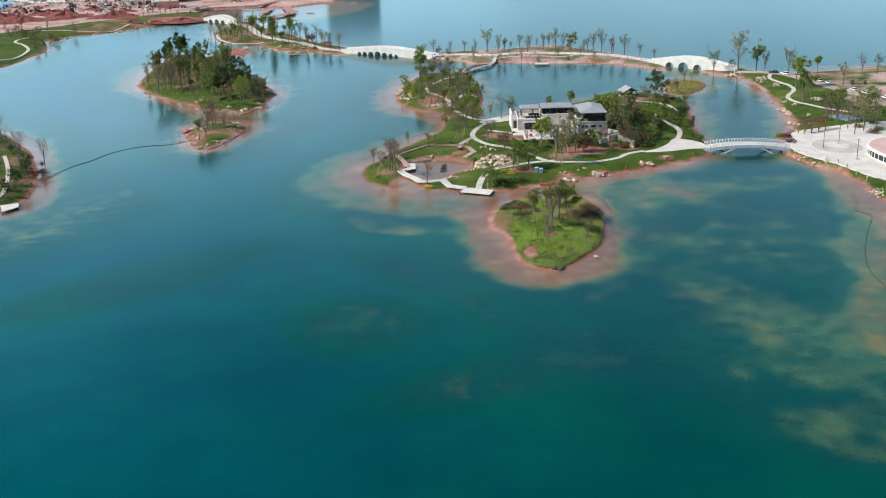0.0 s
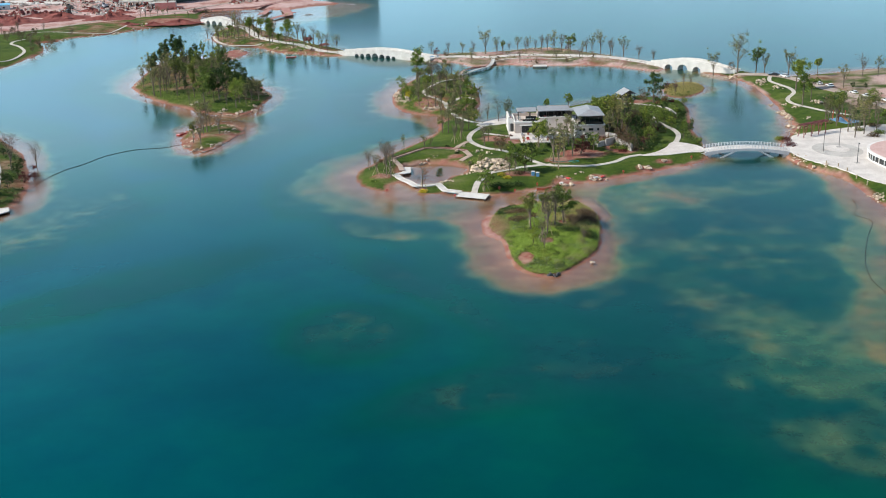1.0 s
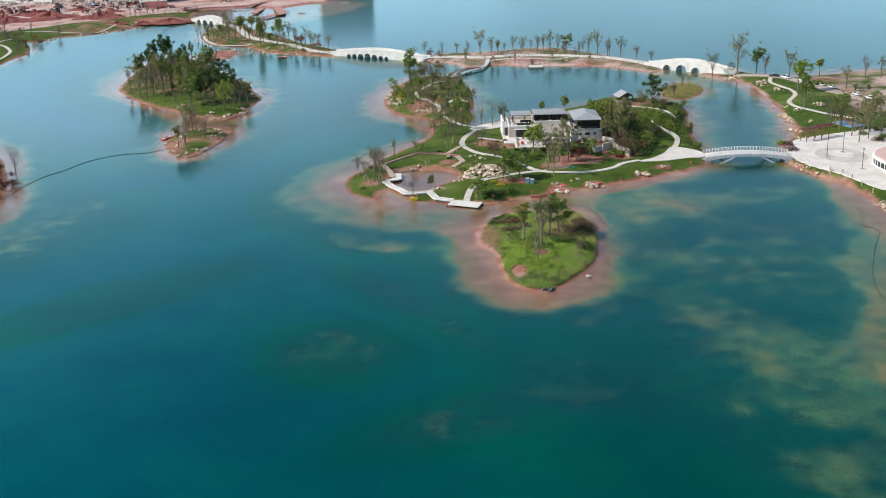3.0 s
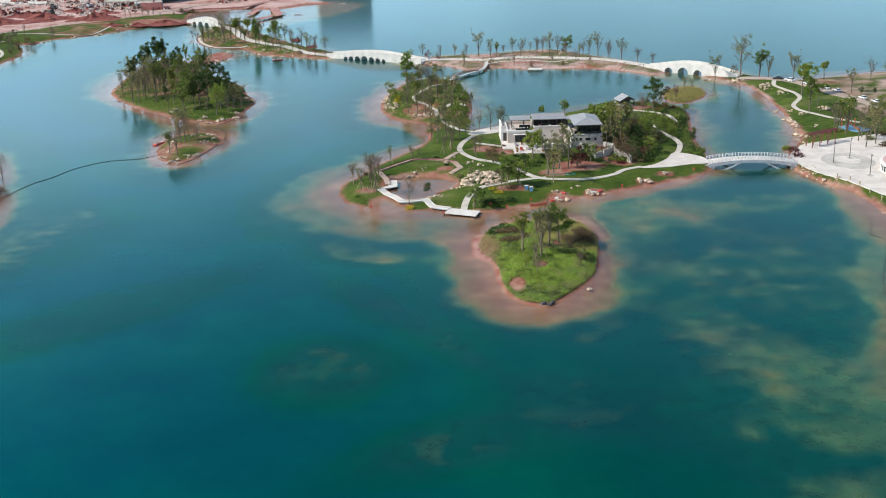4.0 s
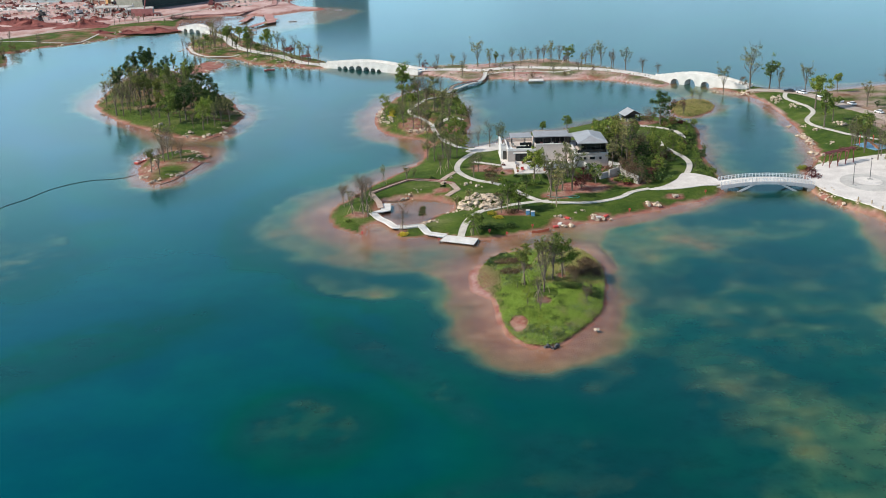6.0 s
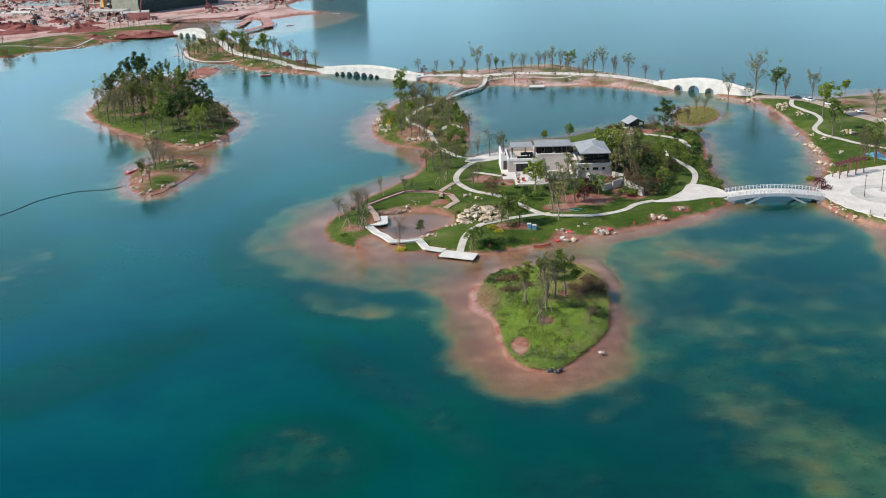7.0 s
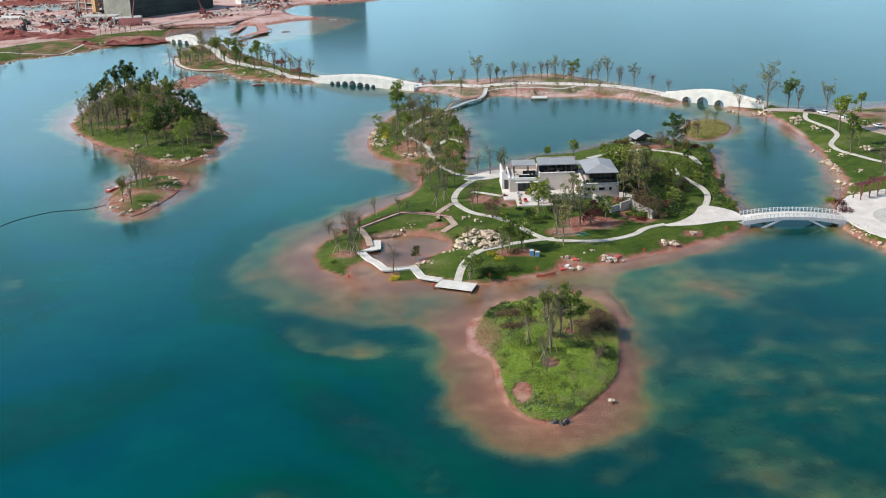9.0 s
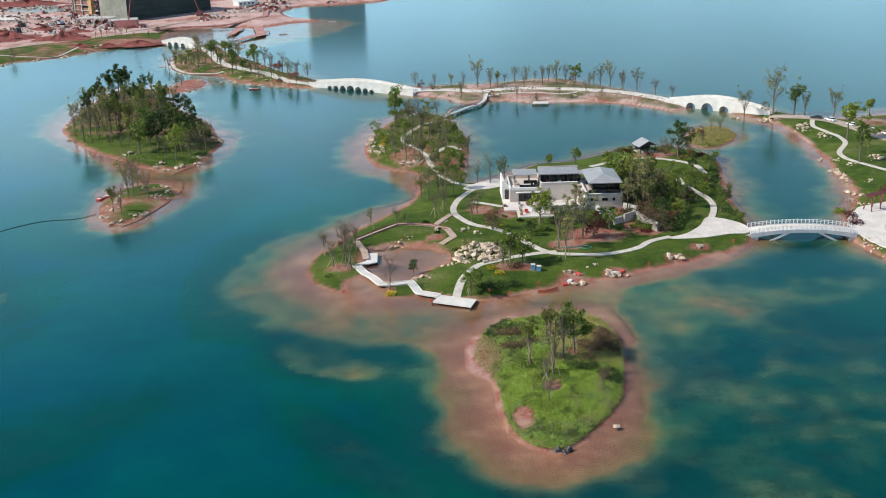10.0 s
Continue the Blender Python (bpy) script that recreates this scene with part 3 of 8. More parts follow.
raw = np.maximum(raw, np.where(inside_by(rounded(EDGE), X1, Y1) > 0, np.clip(0.15 + 0.6 * patchy, 0, 0.8), 0))
raw = np.maximum(raw, np.where((inside_by(rounded(LEFT), X1, Y1) > 2) & (Y1 > 374 + 0.62 * (-58 - X1)), np.clip(0.3 + 0.5 * patchy, 0.05, 0.7), 0))
raw = np.maximum(raw, np.where(inside_by(rounded(LEFT_SMALL), X1, Y1) > 0, np.clip(0.25 + 0.9 * patchy, 0, 0.9), 0))
raw = np.maximum(raw, np.where(inside_by(rounded(MID), X1, Y1) > 0, np.clip(-0.05 + 0.7 * patchy, 0, 0.7), 0))
grass = grass * (1 - raw)
mud = np.clip(-(GLAND - 0.25) / 0.4, 0, 1)
weedy = np.clip((-GZ - 0.25 + 0.2 * patchy) / 0.8, 0, 1)
cover = ground_mesh.color_attributes.new("cover", "FLOAT_COLOR", "POINT")
cover.data.foreach_set("color", np.stack([grass, mud, weedy, np.where(site | (cause > 0) | ((X1 > 118) & (Y1 > 330)), 1.0, np.where(inside_by(rounded(RIM), X1, Y1) > -0.2, 0.6, 0.0))], 1).astype(np.float32).ravel())
ground_mesh.materials.append(GROUND)
tagged(new("ground", ground_mesh), "islands and lake bed of red soil, mud and lawn", "ground", kind="structure")
water_mesh = sheet("water", X1, Y1, np.zeros(X1.shape), keep=GZ < 0.25)
depth = water_mesh.attributes.new("depth", "FLOAT", "POINT")
depth.data.foreach_set("value", np.maximum(-GZ, 0).astype(np.float32))
water_mesh.materials.append(WATER)
tagged(new("water", water_mesh), "clear teal lake water, silty brown over the shallows", "lake", kind="structure")


# ---- building blocks ----
class Shape:
    """Gathers boxes, prisms and tubes into one mesh."""

    def __init__(self):
        self.v, self.f = [], []

    def box(self, x0, y0, z0, x1, y1, z1):
        n = len(self.v)
        self.v += [(x, y, z) for z in (z0, z1) for x, y in ((x0, y0), (x1, y0), (x1, y1), (x0, y1))]
        self.f += [tuple(n + i for i in q) for q in ((3, 2, 1, 0), (4, 5, 6, 7), (0, 1, 5, 4), (1, 2, 6, 5), (2, 3, 7, 6), (3, 0, 4, 7))]
        return self

    def prism(self, poly, z0, z1):
        """An upright prism over a counter-clockwise plan; z0 and z1 are numbers or one height a corner."""
        n, k = len(self.v), len(poly)
        lo = z0 if hasattr(z0, "__len__") else [z0] * k
        hi = z1 if hasattr(z1, "__len__") else [z1] * k
        self.v += [(p[0], p[1], z) for p, z in zip(poly, lo)] + [(p[0], p[1], z) for p, z in zip(poly, hi)]
        self.f += [tuple(range(n + k, n + 2 * k)), tuple(range(n + k - 1, n - 1, -1))]
        self.f += [(n + i, n + (i + 1) % k, n + k + (i + 1) % k, n + k + i) for i in range(k)]
        return self

    def tube(self, path, radii, sides=6):
        n, k = len(self.v), len(path)
        path = [Vector(p) for p in path]
        for i, p in enumerate(path):
            d = (path[min(i + 1, k - 1)] - path[max(i - 1, 0)]).normalized()
            a = d.cross(Vector((0, 0, 1)) if abs(d.z) < 0.9 else Vector((1, 0, 0))).normalized()
            b = d.cross(a)
            r = radii[i] if hasattr(radii, "__len__") else radii
            self.v += [tuple(p + r * (math.cos(s * math.tau / sides) * a + math.sin(s * math.tau / sides) * b)) for s in range(sides)]
        for i in range(k - 1):
            for s in range(sides):
                t = (s + 1) % sides
                self.f.append((n + i * sides + s, n + i * sides + t, n + (i + 1) * sides + t, n + (i + 1) * sides + s))
        self.f += [tuple(n + s for s in range(sides)), tuple(n + (k - 1) * sides + s for s in range(sides - 1, -1, -1))]
        return self

    def face(self, *points):
        n = len(self.v)
        self.v += [tuple(p) for p in points]
        self.f.append(tuple(range(n, n + len(points))))
        return self

    def mesh(self, name, material, smooth=False):
        me = bpy.data.meshes.new(name)
        me.from_pydata(self.v, [], self.f)
        me.validate()
        me.update()
        if smooth:
            me.polygons.foreach_set("use_smooth", [True] * len(me.polygons))
        me.materials.append(material)
        return me


def part(name, shape, material, parent, label="", smooth=False):
    ob = new(name, shape.mesh(name, material, smooth))
    ob.parent = parent
    if label:
        ob["label"] = label
    return ob


def thing(name, label, category, m=None, group=""):
    ob = tagged(new(name), label, category, group)
    ob.empty_display_size = 0.5
    if m is not None:
        ob.matrix_world = m
    return ob


def single(name, shape, material, label, category, group="", m=None, kind="", smooth=False):
    ob = tagged(new(name, shape.mesh(name, material, smooth)), label, category, group, kind)
    if m is not None:
        ob.matrix_world = m
    return ob


def ribbon(points, width, lift=0.07, level=None, thick=0.14, sharp=False):
    """A strip of that width along a line in plan, lying on the ground or at one level."""
    c = rounded(points, 5, closed=False)
    if sharp:
        c = np.concatenate([np.linspace(a, b, 8, endpoint=False) for a, b in zip(np.array(points[:-1], float), np.array(points[1:], float))] + [np.array([points[-1]], float)])
    d = np.gradient(c, axis=0)
    d /= np.linalg.norm(d, axis=1)[:, None] + 1e-9
    nrm = np.stack([-d[:, 1], d[:, 0]], 1) * width / 2
    left, right = c + nrm, c - nrm
    if level is None:
        z = np.maximum(np.maximum(lie(c[:, 0], c[:, 1])[0], lie(left[:, 0], left[:, 1])[0]), lie(right[:, 0], right[:, 1])[0])
        z = np.maximum(z, 0.15) + lift
    else:
        z = np.maximum(np.full(len(c), float(level)), np.maximum(lie(left[:, 0], left[:, 1])[0], lie(right[:, 0], right[:, 1])[0]) + 0.12)
        z = np.convolve(np.pad(z, 3, mode="edge"), np.ones(7) / 7, "valid") + 0.03
    s = Shape()
    n = len(c)
    for (lx, ly), (rx, ry), h in zip(left, right, z):
        s.v += [(lx, ly, h), (rx, ry, h), (rx, ry, h - thick), (lx, ly, h - thick)]
    for i in range(n - 1):
        a, b = 4 * i, 4 * i + 4
        s.f += [(a, a + 1, b + 1, b), (a + 1, a + 2, b + 2, b + 1), (a + 3, b + 3, b + 2, a + 2), (a, b, b + 3, a + 3)]
    s.f += [(0, 3, 2, 1), (4 * n - 4, 4 * n - 3, 4 * n - 2, 4 * n - 1)]
    return s, c, z


def slab(points, lift=0.08, thick=0.25, smooth=True):
    """A paved area that follows the ground: a fan over its outline."""
    c = rounded(points, 3) if smooth else np.array(points, float)
    if sum(a[0] * b[1] - b[0] * a[1] for a, b in zip(c, np.roll(c, -1, 0))) < 0:
        c = c[::-1]
    z = np.maximum(lie(c[:, 0], c[:, 1])[0], 0.2) + lift
    z = np.full(len(c), max(z.mean(), np.percentile(z, 85)))
    return Shape().prism([tuple(p) for p in c], z - thick, z)


# ---- footpaths and paved places ----
DUSTY_ROAD = surface("dusty_road", (0.3, 0.23, 0.19), (0.46, 0.39, 0.34), 0.25, 0.95, fine=3.0)

def pave(points, width, label, material=STONE_PATH, name="pavement", lift=0.07):
    return single(name, ribbon(points, width, lift)[0], material, label, "footpath", kind="structure")


pave([(25.3, 328.4), (20, 324.6), (17, 319.6), (14, 312.3), (12.6, 304.2), (13.5, 298.2), (16.5, 292.2), (20.8, 288.8), (24.3, 284.4), (27.5, 278), (30, 273.4), (32.7, 270.6), (37.3, 269.4), (42, 269.4), (47, 270.8), (51, 273), (54, 276.5), (59, 279.6)], 1.5, "pale stone garden path winding past the house")
pave([(71, 327), (71, 322), (72.3, 316.4), (73.8, 311), (74.3, 304.7), (73, 298), (70.5, 291)], 1.5, "pale stone path through the shrubs")
pave([(50.5, 341), (55.7, 344.7), (61.6, 348), (68, 348.4), (75, 344.4), (78.7, 339.7), (79.2, 332)], 1.5, "pale stone path to the lakeside pavilion")
pave([(11.7, 249.7), (12.8, 255.8), (14.6, 260.5), (17, 264.7), (20.7, 267), (24.3, 269), (29.2, 270.7), (33.4, 271.4)], 1.6, "pale stone path leading to the landing stage")
pave([(17.2, 310), (20.5, 307.8), (23.8, 305.6), (28, 303.8)], 1.3, "pale stone side path to the house terrace")
pave([(20, 325.5), (15, 328.4), (13, 331), (10.8, 337), (9.4, 342), (7.4, 350.6), (6.7, 359), (9.6, 365), (13, 371.7), (16.3, 368.4)], 1.4, "pale path across the wooded neck of land")
pave([(6.7, 359), (4, 368), (0.8, 374.6), (-1, 383), (1, 390.7), (4.6, 401), (9.2, 406.5), (13, 413)], 1.3, "pale path under thin trees")
pave([(2.3, 463), (16, 461), (26.3, 456.5), (37, 460), (47.5, 459.5), (57.7, 457), (67.6, 453), (77, 447.5), (85.7, 439), (91, 432)], 5.0, "broad pale causeway path between the stone bridges", STONE_PALE)
pave([(28, 448), (36.4, 452), (48.7, 450), (56.6, 448), (63.5, 453)], 1.6, "narrow side path on the causeway")
pave([(129.5, 396.5), (125.4, 385.3), (126.4, 377), (127.6, 368.6), (126.6, 360.8), (121.6, 351.7), (121, 344), (123, 337.5), (126, 330), (132, 322)], 1.4, "pale path winding over the lakeside lawn")
pave([(-107.6, 600), (-96, 577), (-88, 553), (-81, 536), (-72, 524), (-60, 510.8), (-49, 491.5), (-39, 485)], 4.0, "broad pale path along the causeway", STONE_PALE)
pave([(-109, 554.6), (-103, 534.7), (-94, 521.5), (-83, 517), (-79.4, 519.5)], 1.6, "narrow pale shore path")
pave([(-210, 579), (-195, 578.6), (-181, 576.5), (-169, 580), (-165.4, 594.8), (-165, 610)], 1.0, "pale path along the mainland shore")
pave([(-112, 245), (-109.4, 253.7), (-112.7, 267.6), (-118, 283), (-124, 297)], 1.1, "pale stepped path between dark shrubs")
pave([(-200, 470), (-192.7, 481), (-189, 489), (-189, 504), (-191.5, 515), (-199, 529), (-205, 536), (-207.4, 546), (-205.6, 556)], 1.5, "curving pale path on the mainland lawn")
pave([(-240, 560), (-202, 598), (-191.5, 615), (-178.7, 629), (-164, 638.7), (-151, 658.6), (-138, 682), (-123, 705), (-101.5, 759), (-80, 800)], 3.6, "dusty pale site road of packed earth", DUSTY_ROAD, "road")
pave([(117.5, 401.5), (121, 399.6), (126.5, 397.6), (134, 388), (138.5, 370), (143, 355), (147, 336), (150, 310)], 4.6, "pale dusty car road by the lawn", DUSTY_ROAD, "road")
single("pavement", slab(COURT), STONE_PALE, "white stone forecourt at the bridge foot", "paving", kind="structure")
single("pavement", slab([(15.5, 322.5), (19, 327.5), (24, 331), (29.5, 331), (28, 326.5), (22, 322)], 0.1), STONE_PALE, "pale stone landing where the garden paths meet", "paving", kind="structure")
single("pavement", slab(PLAZA), STONE_PALE, "pale stone plaza beside the footbridge", "paving", kind="structure")
ring = [(112.5 + 6.5 * math.cos(a), 279 + 8 * math.sin(a)) for a in np.linspace(0, math.tau, 24, endpoint=False)]
single("pavement", slab(ring, 0.13, 0.2), CONCRETE, "grey round paving inlay on the plaza", "paving", kind="structure")
inner = [(112.8 + 3.2 * math.cos(a), 280 + 4 * math.sin(a)) for a in np.linspace(0, math.tau, 20, endpoint=False)]
single("pavement", slab(inner, 0.17, 0.2), STONE_PALE, "white round paving at the plaza centre", "paving", kind="structure")


# ---- landing stages and boardwalks ----
def boardwalk(points, width, level, material, label, rail=False, posts=3.0, sharp=False):
    """Decking on posts, with a low kerb board along each edge."""
    b = thing("boardwalk", label, "boardwalk")
    s, c, z = ribbon(points, width, level=level, thick=0.18, sharp=sharp)
    part("deck", s, material, b)
    run, last = 0.0, None
    for p, h in zip(c, z):
        if last is None or run >= posts:
            low = min(ground_z(p[0], p[1]), 0) - 0.3
            part("post", Shape().box(p[0] - 0.1, p[1] - 0.1, low, p[0] + 0.1, p[1] + 0.1, h - 0.15), DARK_FRAME, b)
            run = 0.0
        if last is not None:
            run += float(np.hypot(*(p - last)))
        last = p
    if rail:
        d = np.gradient(c, axis=0)
        d /= np.linalg.norm(d, axis=1)[:, None]
        for side in (-1, 1):
            e = c + side * np.stack([-d[:, 1], d[:, 0]], 1) * (width / 2 - 0.06)
            part("kerb_board", Shape().tube([(x, y, h + 0.09) for (x, y), h in zip(e, z)], 0.09, 4), BOARD_WHITE if material is BOARD_WHITE else RED_WOOD, b)
    return b


boardwalk([(-8.4, 269), (-6.5, 264.6), (-4.6, 261.8), (-2.8, 257.8), (0, 257.7), (3, 258.5), (4.7, 252.6), (8.5, 250.6)], 1.7, 0.55, BOARD_WHITE, "zigzag white new-timber boardwalk over the garden pond", True, 3.0, True)
boardwalk([(-9.3, 284), (-7.2, 278), (-6.5, 272.5)], 1.4, 0.85, BOARD_BROWN, "weathered brown boardwalk joining the pond platform", False, 3.0, True)
boardwalk([(-9.3, 284), (-0.5, 294), (2, 293.7), (7, 292), (11.3, 288.7)], 1.3, 1.3, BOARD_BROWN, "weathered brown boardwalk with dark edge along the lawn", True, 3.0, True)
boardwalk([(8, 291.5), (9.5, 295), (12, 300)], 1.3, 1.45, BOARD_BROWN, "short weathered boardwalk up to the path")
boardwalk([(10.7, 289.5), (12.2, 283.3), (9.5, 280.2)], 1.5, 1.0, BOARD_BROWN, "weathered boardwalk spur by the boulders", False, 3.0, True)
boardwalk([(12, 415.5), (16, 421.5), (20, 428.5), (24.5, 434.5), (27, 442), (28.3, 453)], 1.5, 0.85, BOARD_WHITE, "curved white boardwalk with dark red sides over water", True)
boardwalk([(13.5, 418), (14.5, 425), (18, 431), (24, 434.5)], 1.3, 0.95, BOARD_BROWN, "thin curved branch of the lake boardwalk", True)


def landing(poly, level, label, material=BOARD_WHITE):
    b = thing("landing_stage", label, "dock")
    part("deck", Shape().prism(poly, level - 0.2, level), material, b)
    for x, y in poly:
        part("post", Shape().box(x * 0.98 + 0.02 * poly[0][0] - 0.12, y - 0.12, -1.2, x * 0.98 + 0.02 * poly[0][0] + 0.12, y + 0.12, level - 0.2), DARK_FRAME, b)
    return b


landing([(7.3, 247.6), (14.4, 244.4), (15.6, 248.2), (8.7, 251.2)], 0.5, "white timber landing stage at the water's edge")
landing([(-8.6, 270), (-5.9, 270), (-4.1, 271), (-4.3, 276.8), (-6.8, 276.8), (-6.5, 271.9)], 0.6, "white timber platform in the pond")
landing([(-107, 247), (-104.5, 241.5), (-101.8, 245.5), (-103.2, 248.8)], 0.6, "pale timber jetty at the wooded shore")
landing([(7.4, 281.8), (9.9, 280), (12.6, 282), (11.5, 285)], 0.95, "brown timber viewing deck by the pond", BOARD_BROWN)
# this plain deck on posts stands in for a small dark-hulled pontoon
landing([(43.5, 434), (49, 433.2), (49.4, 436.8), (44, 437.6)], 0.7, "small pale deck standing in for a dark-hulled pontoon")


# ---- stone arch bridges ----
def arch_bridge(start, end, width, arches, ends, crown, label):
    """A white stone bridge with a humped deck; arches: (place along, radius, spring)."""
    a, b = Vector((*start, 0)), Vector((*end, 0))
    length = (b - a).length
    m = Matrix.Translation(a) @ Matrix.Rotation(math.atan2(b.y - a.y, b.x - a.x), 4, "Z")
    o = thing("arch_bridge", label, "bridge", m)
    top = lambda x: ends + (crown - ends) * math.sin(math.pi * x / length) ** 1.3
    xs = sorted(set([length * i / 60 for i in range(61)] + [c + r * math.cos(math.pi * k / 12) for c, r, _ in arches for k in range(13)]))

    def under(x):
        for c, r, s in arches:
            if abs(x - c) < r - 1e-6:
                return s + math.sqrt(r * r - (x - c) ** 2)
        return -1.5
    body = Shape()
    for x0, x1 in zip(xs, xs[1:]):
        mid = (x0 + x1) / 2
        hole = any(abs(mid - c) < r for c, r, _ in arches)
        b0, b1 = (max(under(x0), 0.0), max(under(x1), 0.0)) if hole else (-1.5, -1.5)
        if hole:
            for c, r, s in arches:
                if abs(mid - c) < r:
                    b0, b1 = (s + math.sqrt(max(r * r - (q - c) ** 2, 0)) for q in (x0, x1))
        t0, t1 = top(x0), top(x1)
        body.face((x0, 0, b0), (x1, 0, b1), (x1, 0, t1), (x0, 0, t0))
        body.face((x1, width, b1), (x0, width, b0), (x0, width, t0), (x1, width, t1))
        body.face((x0, 0, t0), (x1, 0, t1), (x1, width, t1), (x0, width, t0))
        body.face((x0, width, b0), (x1, width, b1), (x1, 0, b1), (x0, 0, b0))
    for c, r, s in arches:
        for q, w in ((c - r, 1), (c + r, -1)):
            body.face((q, 0, -1.5), (q, width, -1.5), (q, width, s), (q, 0, s))
    for q in (0, length):
        body.face((q, 0, -1.5), (q, width, -1.5), (q, width, top(q)), (q, 0, top(q)))
    part("arched_body", body, MARBLE, o)
    for y in (0.0, width - 0.25):
        wall = Shape()
        for i in range(40):
            x0, x1 = length * i / 40, length * (i + 1) / 40
            wall.prism([(x0, y - 0.03), (x1, y - 0.03), (x1, y + 0.25), (x0, y + 0.25)], [top(x0), top(x1), top(x1), top(x0)], [top(x0) + 0.85, top(x1) + 0.85, top(x1) + 0.85, top(x0) + 0.85])
        w = part("parapet", wall, MARBLE, o)
        for i in range(15):
            x = length * i / 14
            part("post", Shape().box(x - 0.16, y - 0.07, top(x), x + 0.16, y + 0.29, top(x) + 0.98), MARBLE, w)
    for c, r, s in arches:
        rim = Shape()
        for k in range(12):
            p = [(c + q * math.cos(math.pi * e / 12), s + q * math.sin(math.pi * e / 12)) for q, e in ((r, k), (r + 0.3, k), (r + 0.3, k + 1), (r, k + 1))]
            rim.face(*[(x, -0.06, z) for x, z in p])
            rim.face((p[1][0], -0.06, p[1][1]), (p[1][0], 0.0, p[1][1]), (p[2][0], 0.0, p[2][1]), (p[2][0], -0.06, p[2][1]))
            rim.face((p[0][0], 0.0, p[0][1]), (p[0][0], -0.06, p[0][1]), (p[3][0], -0.06, p[3][1]), (p[3][0], 0.0, p[3][1]))
        part("arch_ring", rim, MARBLE, o)
    return o


arch_bridge((-39.5, 483), (1.5, 457.6), 5.4, [(10.0, 1.0, 0.1), (12.9, 1.15, 0.2), (16.2, 1.4, 0.2), (19.8, 1.6, 0.3), (23.4, 1.4, 0.2), (26.7, 1.15, 0.2), (29.6, 1.0, 0.1)], 1.1, 3.0, "white humped stone bridge with seven dark arches")
arch_bridge((88.5, 428.6), (117.5, 403.4), 4.5, [(10.2, 1.7, 0.2), (16.3, 2.15, 0.2), (22.4, 1.75, 0.2)], 1.2, 3.7, "white stone bridge with three round arches")
arch_bridge((-126.5, 613), (-107, 597.5), 4.5, [(6.0, 1.6, 0.3), (11.0, 1.8, 0.3), (16.0, 1.6, 0.3)], 1.5, 3.5, "white stone bridge between mainland and causeway")


